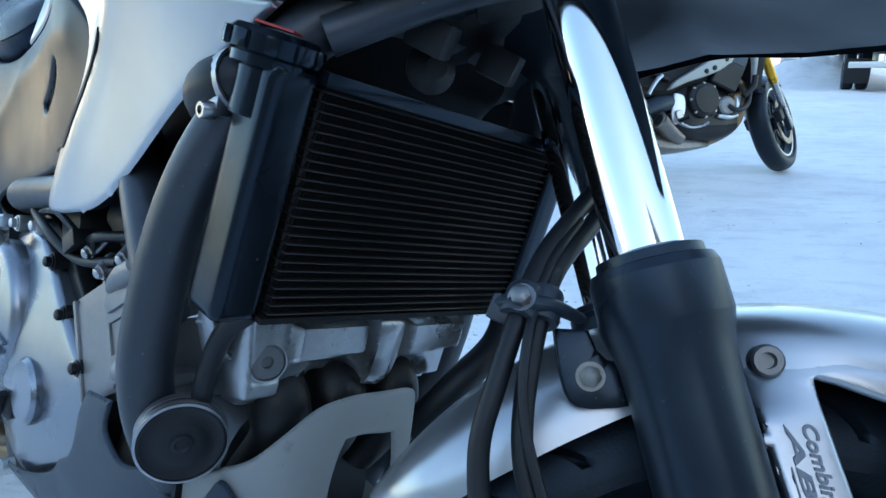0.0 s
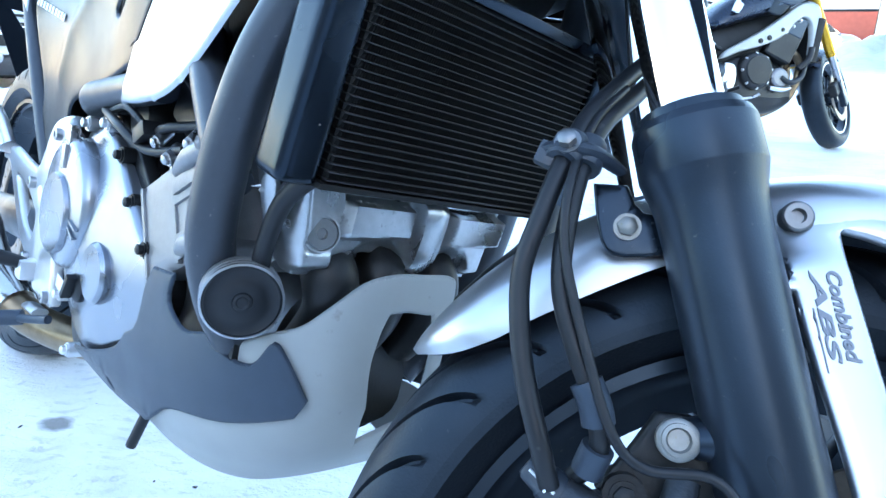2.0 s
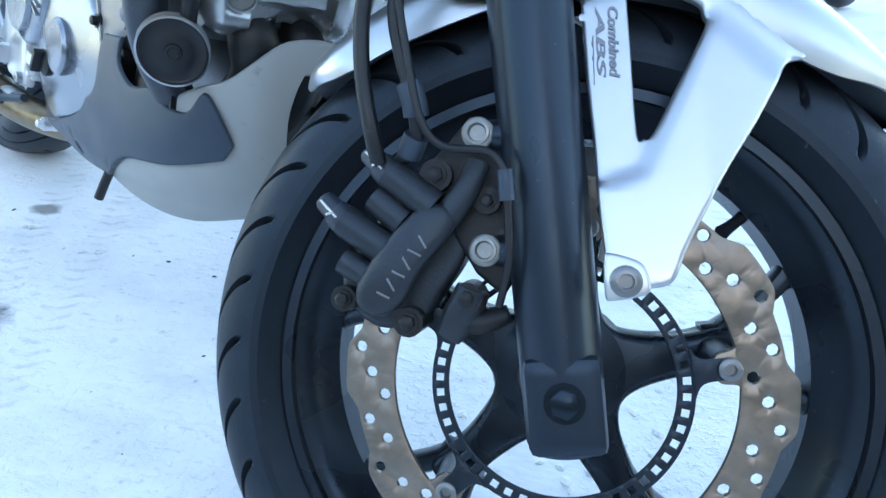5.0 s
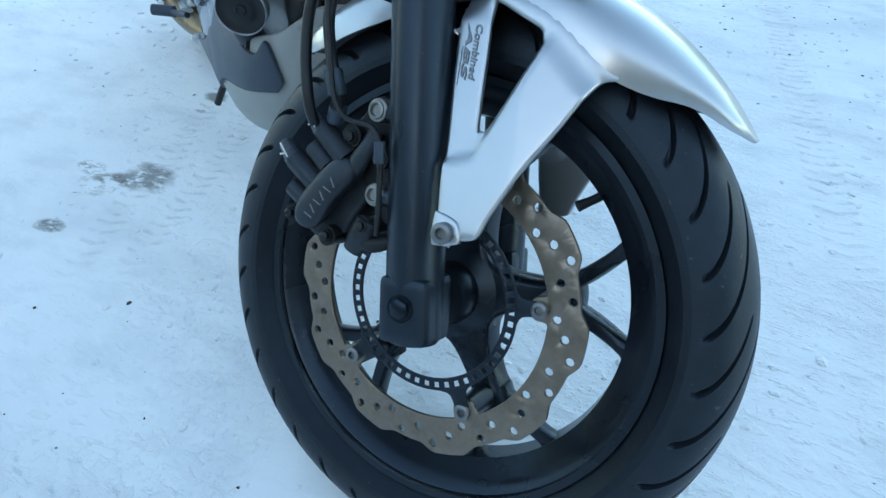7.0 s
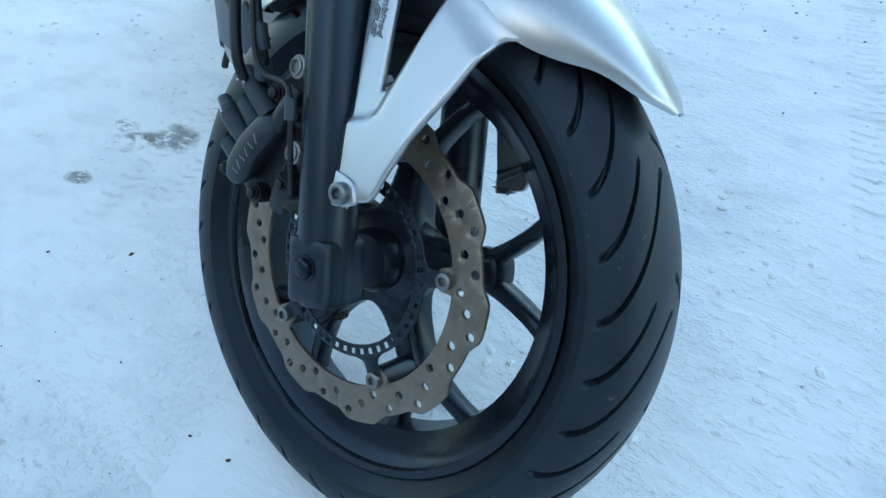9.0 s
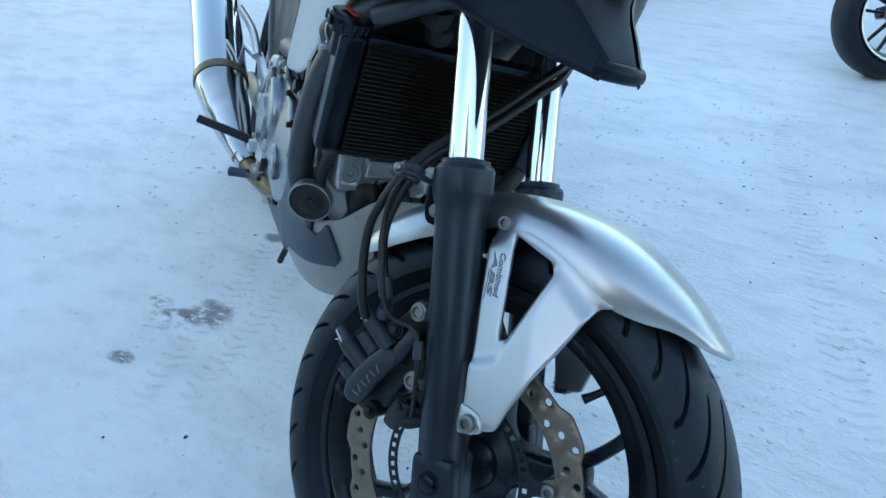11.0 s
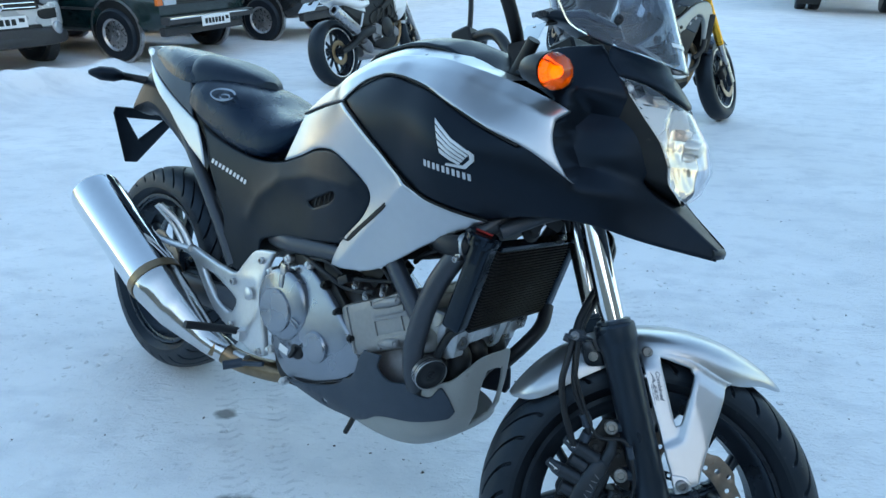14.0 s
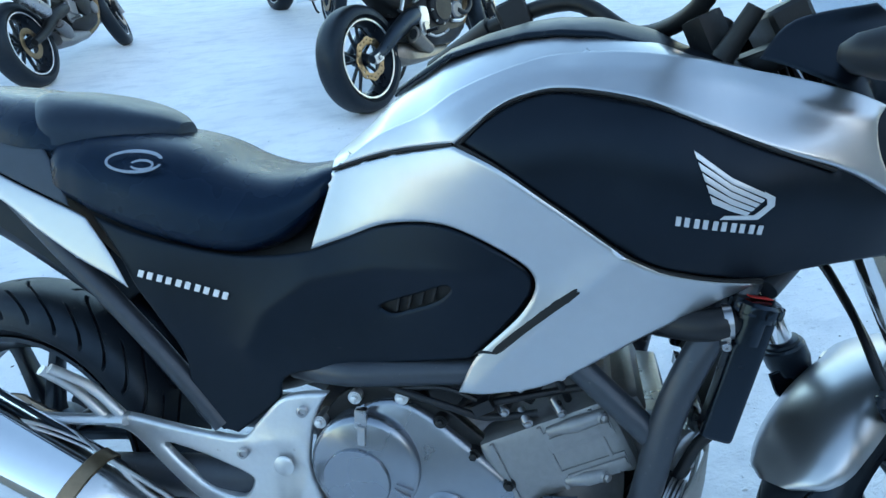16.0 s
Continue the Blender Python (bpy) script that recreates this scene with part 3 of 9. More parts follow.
def tyre_mesh(m, outer, half, rim, fine=False):
    """Tyre with a rounded crown and curved tread grooves cut as recesses."""
    prof = []
    for a in np.linspace(-90, 90, 51 if fine else 19):
        s, c = math.sin(radians(a)), math.cos(radians(a))
        prof.append((rim + (outer - rim) * (0.28 + 0.72 * c ** 0.75), half * math.copysign(abs(s) ** 0.8, s)))
    prof = [(rim, -half * 0.62), (rim + 0.006, -half * 0.72)] + prof + [(rim + 0.006, half * 0.72), (rim, half * 0.62)]
    seg = 576 if fine else 120
    bm = bmesh.new()
    rings = []
    k = len(prof)
    for i in range(seg):
        a = 2 * math.pi * i / seg
        row = []
        for j, (r, h) in enumerate(prof):
            q = h / half
            groove = 0
            lag = 0.0
            if fine:
                lag = 2 * math.pi / seg * 40 * min(1.0, abs(q)) ** 1.5
                start = (0.06, 0.52)[(i // 18) % 2]
                if start < abs(q) < 0.985 and r > rim + 0.30 * (outer - rim) and (i + (9 if q > 0 else 0)) % 18 in (3, 4):
                    groove = 0.0085 * min(1.0, (abs(q) - start) / 0.06, (0.985 - abs(q)) / 0.02)
            tilt = math.asin(max(-1.0, min(1.0, q))) * 0.9
            rr, hh = r - groove * math.cos(tilt), h - groove * math.sin(tilt)
            row.append(bm.verts.new(m @ Vector((rr * math.cos(a - lag), hh, rr * math.sin(a - lag)))))
        rings.append(row)
    for i in range(seg):
        a, b = rings[i], rings[(i + 1) % seg]
        for j in range(k - 1):
            f = bm.faces.new((a[j], b[j], b[j + 1], a[j + 1]))
            f.material_index = 0 if fine and min(prof[j][0], prof[j + 1][0]) > rim + 0.36 * (outer - rim) else 1
        bm.faces.new((a[k - 1], b[k - 1], b[0], a[0]))
    bmesh.ops.recalc_face_normals(bm, faces=bm.faces[:])
    return bm


def rim_mesh(m, r, half):
    prof = [(r + 0.012, -half), (r + 0.010, -half + 0.006), (r - 0.002, -half + 0.010), (r - 0.010, -half * 0.55), (r - 0.026, -half * 0.3), (r - 0.028, half * 0.3),
            (r - 0.010, half * 0.55), (r - 0.002, half - 0.010), (r + 0.010, half - 0.006), (r + 0.012, half), (r + 0.004, half), (r + 0.004, -half)]
    return lathe([(a, b) for a, b in prof], m @ AXLE_Y, 96, True)


def spoke_mesh(m, ang, r0, r1, w0, w1, d0, d1, off=0.0, flares=1.0):
    """A tapered, rounded spoke from r0 to r1 at an angle about the axle, flared at the rim."""
    bm = bmesh.new()
    rings = []
    for t in np.linspace(0, 1, 9):
        r = r0 + (r1 - r0) * t
        flare = 1 + flares * (0.9 * max(0, (t - 0.82) / 0.18) ** 2 + 0.5 * max(0, (0.15 - t) / 0.15) ** 2)
        w, d = (w0 + (w1 - w0) * t) * flare / 2, (d0 + (d1 - d0) * t) / 2
        ring = []
        for a in np.linspace(0, 2 * math.pi, 12, False):
            c, s = math.cos(a), math.sin(a)
            u = math.copysign(abs(c) ** 0.6, c) * w
            v = math.copysign(abs(s) ** 0.6, s) * d
            th = ang + off * (1 - t)
            ring.append(bm.verts.new(m @ Vector((r * math.cos(th) - u * math.sin(th), v, r * math.sin(th) + u * math.cos(th)))))
        rings.append(ring)
    for a, b in zip(rings, rings[1:]):
        for i in range(12):
            bm.faces.new((a[i], a[(i + 1) % 12], b[(i + 1) % 12], b[i]))
    bm.faces.new(rings[0])
    bm.faces.new(rings[-1])
    bmesh.ops.recalc_face_normals(bm, faces=bm.faces[:])
    return bm


def ring_plate(m, r_in, r_out, depth, y, holes, wave=0, amp=0.0, phase=0.0):
    """A flat ring in the wheel's plane, with a wavy edge and round holes [(radius, angle, size)]."""
    out = []
    for k in range(240):
        a = 2 * math.pi * k / 240
        w = 0
        if wave:
            q = math.cos(wave * a + phase)
            w = amp * (1 if q > 0.45 else (-1 if q < -0.9 else max(-1, q / 0.45)))
        out.append(((r_out + w) * math.cos(a), (r_out + w) * math.sin(a)))
    inner = [((r_in) * math.cos(a), (r_in) * math.sin(a)) for a in np.linspace(0, 2 * math.pi, 120, False)]
    hs = [inner]
    for r, a, s in holes:
        hs.append([(r * math.cos(a) + s * math.cos(b), r * math.sin(a) + s * math.sin(b)) for b in np.linspace(0, 2 * math.pi, 8, False)])
    turn = Matrix.Translation((0, y + depth, 0)) @ Matrix.Rotation(radians(90), 4, "X")
    return plate(out, depth, m @ turn, hs, 0.012, 0.0006)


def toothed_ring(m, r_in, r_out, depth, y, count):
    """The speed sensor's ring: a thin band with a row of slots."""
    inner = [(r_in * math.cos(a), r_in * math.sin(a)) for a in np.linspace(0, 2 * math.pi, 96, False)]
    outer = [(r_out * math.cos(a), r_out * math.sin(a)) for a in np.linspace(0, 2 * math.pi, 96, False)]
    hs = [inner]
    for k in range(count):
        a = 2 * math.pi * k / count
        h = math.pi / count * 0.5
        hs.append([(r * math.cos(b), r * math.sin(b)) for r, b in ((r_in + 0.004, a - h), (r_out - 0.003, a - h), (r_out - 0.003, a + h), (r_in + 0.004, a + h))])
    turn = Matrix.Translation((0, y + depth, 0)) @ Matrix.Rotation(radians(90), 4, "X")
    return plate(outer, depth, m @ turn, hs, 0.02, 0.0005)


# front wheel
fw = new("front_wheel")
fw.parent = bike
part("tyre", tyre_mesh(FORK, 0.301, 0.063, 0.222, True), TREAD, fw, "black road tyre with curved tread grooves").data.materials.append(RUBBER)
part("rim", rim_mesh(FORK, 0.216, 0.050), RIMB, fw, "black cast alloy rim")
part("hub", lathe([(0, -0.05), (0.028, -0.05), (0.034, -0.04), (0.034, -0.025), (0.052, -0.02), (0.058, 0), (0.052, 0.02), (0.034, 0.03), (0.034, 0.05), (0, 0.05)], FORK @ AXLE_Y, 40), RIMB, fw)


def spider(m, arms, turn):
    """The cast centre of the wheel: arms that narrow outwards with hollow flanks between them."""
    o = []
    for k in range(arms):
        c = turn + 2 * math.pi * k / arms
        for a, r in ((-30, 0.056), (-19, 0.066), (-12, 0.084), (-8.5, 0.106), (-8.0, 0.132), (-4.5, 0.140), (4.5, 0.140), (8.0, 0.132), (8.5, 0.106), (12, 0.084), (19, 0.066), (30, 0.056)):
            o.append((r * math.cos(c + radians(a)), r * math.sin(c + radians(a))))
    line = [tuple(p[:2]) for p in cr(o, 3, True)]
    bore = [(0.024 * math.cos(a), 0.024 * math.sin(a)) for a in np.linspace(0, 2 * math.pi, 24, False)]
    return plate(line, 0.036, m @ Matrix.Translation((0, 0.016, 0)) @ Matrix.Rotation(radians(90), 4, "X"), [bore], 0.014, 0.007)


SPOKE0 = radians(4.2)
part("wheel_centre", spider(FORK, 5, SPOKE0), RIMB, fw, "black cast wheel centre with five arms")
for k in range(5):
    base = SPOKE0 + radians(72 * k)
    for d in (-1, 1):
        part("spoke", spoke_mesh(FORK, base + d * radians(16.5), 0.116, 0.197, 0.020, 0.0165, 0.030, 0.026, -d * radians(12.5)), RIMB, fw)
holes = []
for k in range(50):
    a = 2 * math.pi * k / 50
    holes.append(((0.1345, 0.1500, 0.1400, 0.1545, 0.1445)[k % 5], a, 0.0046))
disc = part("brake_disc", ring_plate(FORK, 0.126, 0.161, 0.0045, -0.070, holes, 10, 0.004, 1.4), DISCM, fw, "drilled wavy steel brake disc with rust tint")
ring = part("speed_ring", toothed_ring(FORK, 0.083, 0.096, 0.002, -0.071, 48), RIMB, fw, "slotted black speed sensor ring")
WHEEL_FLAT = FORK @ Matrix.Rotation(radians(90), 4, "X")
for k in range(5):
    a = radians(3.6 + 72 * k)
    turn = WHEEL_FLAT @ Matrix.Rotation(a, 4, "Z")
    c = Vector((0.119 * math.cos(a), 0, 0.119 * math.sin(a)))
    part("disc_bolt", bolt(FORK @ (c + Vector((0, -0.072, 0))), FORK @ (c + Vector((0, -1, 0))), 0.0082, 0.005), BOLTD, disc)
    part("disc_ear", plate(soft_outline([(0.1265, -0.020, 1), (0.1235, -0.013), (0.112, -0.010), (0.108, 0), (0.112, 0.010), (0.1235, 0.013), (0.1265, 0.020, 1)], 4), 0.0042, turn @ Matrix.Translation((0, 0, 0.0656)), (), 0.01, 0.0006), DISCM, disc)
    part("ring_tab", plate(soft_outline([(0.094, -0.019, 1), (0.101, -0.009), (0.122, -0.007), (0.126, 0), (0.122, 0.007), (0.101, 0.009), (0.094, 0.019, 1)], 4), 0.002, turn @ Matrix.Translation((0, 0, 0.0698)), (), 0.01, 0.0005), RIMB, ring)
    part("disc_boss", lathe([(0, 0.010), (0.014, 0.010), (0.0125, 0.0654), (0, 0.0654)], turn @ Matrix.Translation((0.119, 0, 0)), 18), RIMB, fw)
va = radians(37)
vp = Vector((0.203 * math.cos(va), -0.004, 0.203 * math.sin(va)))
part("valve", sweep([FORK @ vp, FORK @ (vp + Vector((-0.012, -0.004, -0.010))), FORK @ (vp + Vector((-0.030, -0.016, -0.020)))], [0.006, 0.0052, 0.0045, 0.006], 10, 4), HOSE, fw, "rubber tyre valve with cap")

# fork
for sy in (-1, 1):
    y = sy * 0.106
    leg = part("fork_leg", lathe([(0, -0.034), (0.024, -0.034), (0.0275, -0.028), (0.0285, 0.05), (0.0285, 0.18), (0.0292, 0.285), (0.0300, 0.305), (0.0318, 0.3135), (0.0345, 0.324), (0.0348, 0.325), (0.0345, 0.350), (0.0325, 0.355), (0.029, 0.356), (0.0285, 0.361), (0.022, 0.363), (0, 0.363)], FORK @ Matrix.Translation((0.003, y, 0)), 40), FORKB, bike, "satin black lower fork leg", 20)
    part("axle_clamp", block((0.052, 0.056, 0.066), FORK @ Matrix.Translation((0.004, y, 0.000)), 0.012, 4), FORKB, leg)
    part("axle_bolt", hexbolt(FORK @ Vector((0.004, y + sy * 0.0285, 0.004)), FORK @ Vector((0.004, y + sy, 0.004)), 0.010, 0.004), RADT, leg)
    part("stanchion", lathe([(0, 0.35), (0.0205, 0.35), (0.0205, 0.80), (0, 0.80)], FORK @ Matrix.Translation((0.003, y, 0)), 40), CHROME, bike, "polished chrome fork tube")
part("lower_triple_clamp", merge(block((0.075, 0.27, 0.04), FORK @ Matrix.Translation((-0.012, 0, 0.62)), 0.014, 3), lathe([(0.03, 0.59), (0.034, 0.595), (0.034, 0.65), (0.03, 0.655)], FORK @ Matrix.Translation((0.003, -0.106, 0)), 24), lathe([(0.03, 0.59), (0.034, 0.595), (0.034, 0.65), (0.03, 0.655)], FORK @ Matrix.Translation((0.003, 0.106, 0)), 24)), ENGB, bike)
part("upper_triple_clamp", block((0.08, 0.27, 0.03), FORK @ Matrix.Translation((-0.012, 0, 0.80)), 0.012, 3), ENGB, bike)

# ---- bodywork: half width by place in side view ----
BODY_ROWS = [(0.334, 0.706, 0.151), (0.20, 0.85, 0.13), (0.706, 0.68, 0.155), (0.926, 0.757, 0.187), (1.165, 0.833, 0.217), (1.327, 0.864, 0.163),
             (1.272, 0.956, 0.168), (1.185, 0.764, 0.170), (0.821, 0.579, 0.168), (0.617, 0.867, 0.125), (0.47, 0.46, 0.145), (0.40, 0.55, 0.145),
             (0.60, 0.76, 0.145), (0.83, 0.932, 0.197), (0.95, 1.025, 0.140), (1.15, 1.005, 0.150), (1.04, 0.967, 0.212), (1.0, 0.87, 0.222),
             (1.07, 0.69, 0.175), (0.62, 0.58, 0.155), (1.35, 0.80, 0.135), (1.43, 0.785, 0.088), (1.49, 0.785, 0.055), (1.53, 0.785, 0.032),
             (1.078, 0.919, 0.235), (1.166, 0.877, 0.229), (1.076, 0.847, 0.233), (1.040, 0.806, 0.214), (0.812, 0.726, 0.178), (1.20, 0.93, 0.205)]
body_w = smooth_field(BODY_ROWS + [(1.348, 1.032, 0.10), (1.33, 0.93, 0.140), (0.9, 0.66, 0.176), (1.27, 0.978, 0.158), (1.28, 1.03, 0.13), (1.42, 0.90, 0.075), (0.75, 0.93, 0.155), (0.944, 1.004, 0.176), (1.10, 0.992, 0.184), (1.20, 0.972, 0.176), (0.83, 0.965, 0.176), (1.46, 0.84, 0.048)])


def body_panel(name, outline, mat, lift=0.0, label="", thick=0.003, roll=0.005, step=0.012, holes=(), field=body_w, n=6):
    o = soft_outline(outline, n)
    hs = [soft_outline(h, 4) for h in holes]
    return both(name, lambda: sheet(o, side(lambda x, z: max(0.003, field(x, z) + lift)), thick, roll, step, hs), mat, bike, label)


def ridge(x, z, line, height, width):
    """A pressed character line: a soft crest along a line of (x, z)."""
    best = 9.0
    for (ax, az), (bx, bz) in zip(line, line[1:]):
        t = max(0.0, min(1.0, ((x - ax) * (bx - ax) + (z - az) * (bz - az)) / ((bx - ax) ** 2 + (bz - az) ** 2)))
        best = min(best, math.hypot(x - ax - t * (bx - ax), z - az - t * (bz - az)))
    return height * math.exp(-math.sqrt(best * best + 4e-6) / width)


hook_x = stepper([(0.80, 1.36), (0.868, 1.320), (0.912, 1.290), (0.95, 1.282), (0.972, 1.292), (1.03, 1.262), (1.10, 1.24)])


def cowl_w(x, z):
    """The black side: drawn in behind the band's front end, with a scoop there."""
    d = x - hook_x(z) + 0.006
    a = max(0.0, min(1.0, d / 0.008)) * max(0.0, min(1.0, (z - 0.850) / 0.035)) * max(0.0, min(1.0, (1.005 - z) / 0.03))
    return body_w(x, z) - 0.042 * a * math.exp(-(max(0.0, d) / 0.075) ** 2)


BAND_LINE = [(0.79, 0.940), (0.84, 0.972), (0.89, 0.995), (0.967, 1.008), (1.089, 1.000), (1.185, 0.978), (1.27, 0.955)]
FLANK_LINE = [(0.86, 0.915), (0.96, 0.855), (1.03, 0.80), (0.985, 0.752), (0.91, 0.668), (0.848, 0.590)]


def upper_w(x, z):
    return body_w(x, z) + 0.004 * max(0.0, min(1.0, (x - 1.16) / 0.12)) ** 1.5 + ridge(x, z, BAND_LINE, 0.006, 0.012)


def lower_w(x, z):
    return body_w(x, z) + ridge(x, z, FLANK_LINE, 0.011, 0.030) - 0.004


def rear_w(x, z):
    return body_w(x, z) + ridge(x, z, [(0.50, 0.60), (0.53, 0.66), (0.60, 0.715), (0.70, 0.742), (0.86, 0.752)], 0.009, 0.030) - 0.003


# dark insert below the upper band, with the cowl ahead of it
body_panel("side_fairing", [(0.822, 0.918, 1), (0.86, 0.953), (0.90, 0.973), (0.947, 0.980), (1.04, 0.966), (1.152, 0.926), (1.235, 0.900, 1), (1.262, 0.940), (1.255, 0.985, 1), (1.19, 1.012), (1.16, 1.02, 1), (1.20, 1.065), (1.29, 1.085, 1), (1.343, 1.036, 1), (1.386, 0.965), (1.418, 0.917), (1.408, 0.880), (1.455, 0.845, 1), (1.532, 0.797, 1), (1.535, 0.778, 1),
                            (1.43, 0.786), (1.347, 0.797), (1.261, 0.787), (1.186, 0.764, 1), (1.112, 0.770), (1.037, 0.788), (0.944, 0.846), (0.87, 0.893)], BLACKM, -0.006, "matt black side fairing with a beak", field=cowl_w, step=0.010)
body_panel("upper_band", [(0.634, 0.872, 1), (0.701, 0.920), (0.763, 0.948), (0.812, 0.981), (0.885, 1.012), (0.944, 1.026), (1.036, 1.026), (1.171, 1.004), (1.255, 0.984), (1.293, 0.970, 1), (1.280, 0.950), (1.288, 0.912), (1.318, 0.868, 1), (1.331, 0.858, 1),
                          (1.254, 0.899), (1.152, 0.929), (1.04, 0.969), (0.947, 0.983), (0.90, 0.976), (0.86, 0.956), (0.815, 0.917, 1), (0.72, 0.90)], SILVER, 0.0, "silver painted tank cover", 0.012, 0.004, 0.007, (), upper_w)
body_panel("lower_band", [(0.603, 0.759, 1), (0.634, 0.868, 1), (0.72, 0.895), (0.812, 0.914, 1), (0.87, 0.890), (0.944, 0.843), (1.037, 0.785), (1.112, 0.767), (1.186, 0.761, 1), (1.073, 0.691), (0.952, 0.606), (0.88, 0.583), (0.822, 0.577, 1), (0.846, 0.634),
                          (0.905, 0.704), (0.918, 0.752), (0.873, 0.787), (0.80, 0.813), (0.72, 0.806), (0.66, 0.782)], SILVER, 0.002, "silver painted side fairing", step=0.008, field=lower_w)
VENT_HOLE = [(0.706, 0.685), (0.725, 0.696), (0.765, 0.713), (0.801, 0.729), (0.808, 0.721), (0.787, 0.702), (0.750, 0.686), (0.724, 0.677)]
body_panel("rear_side_panel", [(0.604, 0.757, 1), (0.66, 0.780), (0.72, 0.803), (0.80, 0.810), (0.869, 0.785), (0.914, 0.751), (0.901, 0.704), (0.838, 0.627, 1), (0.70, 0.597), (0.564, 0.564), (0.543, 0.519), (0.469, 0.453, 1), (0.40, 0.476), (0.391, 0.569), (0.36, 0.625), (0.320, 0.684, 1), (0.292, 0.735), (0.250, 0.790, 1), (0.31, 0.768), (0.408, 0.748), (0.483, 0.741), (0.55, 0.746)], BLACKM, -0.004, "matt black rear side panel with a slotted vent", step=0.010, holes=[VENT_HOLE], field=rear_w)
for pts in ([(0.634, 0.870), (0.675, 0.884), (0.72, 0.8975), (0.813, 0.9155)],
            [(0.822, 0.9165), (0.86, 0.9545), (0.90, 0.9745), (0.947, 0.9815), (1.04, 0.9675), (1.152, 0.9275), (1.235, 0.9015)],
            [(0.818, 0.9155), (0.87, 0.8915), (0.944, 0.8445), (1.037, 0.7865), (1.112, 0.7685), (1.186, 0.7625)]):
    for sy in (-1, 1):
        part("seam_gap", sweep([(x, sy * (body_w(x, z) - 0.0030), z) for x, z in pts], 0.0026, 8, 6), VENTM, bike)
# headlight
lamp_x = stepper([(0.84, 1.447), (0.87, 1.474), (0.91, 1.484), (0.95, 1.468), (0.99, 1.437), (1.03, 1.402), (1.06, 1.37)])
lamp_o = soft_outline([(-0.102, 1.036, 1), (-0.07, 1.030), (0.0, 1.002), (0.07, 1.030), (0.102, 1.036, 1), (0.097, 0.985), (0.088, 0.94), (0.080, 0.90), (0.060, 0.872), (0.0, 0.846, 1), (-0.060, 0.872), (-0.080, 0.90), (-0.088, 0.94), (-0.097, 0.985)], 5)
lamp = part("headlight", sheet(lamp_o, lambda u, v: Vector((lamp_x(v) - 5.6 * u * u, u, v)), 0.002, 0.004, 0.01), LENS, bike, "clear headlight lens with a lit bulb")


def bowl(u, v):
    """Reflector depth: one round bowl with soft facets, and a flat trim towards the corners."""
    du, dv = u / 0.072, (v - 0.932) / 0.074
    d = math.hypot(du, dv)
    if d < 1:
        facet = 0.0022 * abs(math.sin(4.5 * math.atan2(dv, du))) * min(1.0, d * 2) + 0.0016 * abs(math.sin(u * 150))
        return 0.016 + 0.050 * (1 - d * d) - facet
    return 0.014 - 0.006 * min(1.0, (d - 1) / 0.1) + (0.016 if v > 1.0 and abs(u) > 0.045 and abs(u) < 0.085 else 0.0)


part("reflector", sheet(lamp_o, lambda u, v: Vector((lamp_x(v) - 5.6 * u * u - bowl(u, v), u * 0.965, 0.94 + (v - 0.94) * 0.97)), 0.002, 0.003, 0.0040), REFLECTOR, lamp, "bowl-shaped lamp reflector", 30)
part("bulb_shield", merge(lathe([(0, 0.028), (0.013, 0.024), (0.0155, 0.014), (0.0155, 0.0), (0.013, 0.0), (0.012, 0.012), (0, 0.020)], along((1.436, 0, 0.944), (1.55, 0, 0.944)), 24), block((0.03, 0.006, 0.018), pose(1.425, 0, 0.962), 0.002)), REFLECTOR, lamp)
for sy in (-1, 1):
    part("corner_lamp", block((0.012, 0.030, 0.018), Matrix.Translation((1.362, sy * 0.074, 1.018)) @ Matrix.Rotation(radians(sy * -38), 4, "Z") @ Matrix.Rotation(radians(-35), 4, "Y"), 0.004), RADT, lamp, "dark position lamp housing")


def lamp_housing():
    bm = bmesh.new()
    loop = resample(lamp_o, 0.012)
    rings = []
    for back, sc in ((0.004, 0.985), (0.03, 0.985), (0.085, 0.9)):
        rings.append([bm.verts.new((lamp_x(v) - 5.6 * u * u - back, u * sc, 0.94 + (v - 0.94) * sc)) for u, v in loop])
    for a, b in zip(rings, rings[1:]):
        for i in range(len(loop)):
            bm.faces.new((a[i], a[(i + 1) % len(loop)], b[(i + 1) % len(loop)], b[i]))
    bm.faces.new(rings[-1])
    bmesh.ops.recalc_face_normals(bm, faces=bm.faces[:])
    return bm


part("lamp_housing", lamp_housing(), ENGB, lamp)

# tank top: silver skin over the crown, with the lid on it
lid_z = stepper([(0.61, 0.897), (0.65, 0.930), (0.70, 0.977), (0.78, 1.033), (0.83, 1.052), (0.886, 1.068), (0.93, 1.074), (0.985, 1.073), (1.05, 1.058), (1.09, 1.038), (1.18, 1.02)])
band_top = stepper([(0.60, 0.868), (0.634, 0.872), (0.701, 0.918), (0.763, 0.946), (0.812, 0.979), (0.885, 1.010), (0.944, 1.024), (1.036, 1.024), (1.10, 1.015), (1.17, 1.001)])


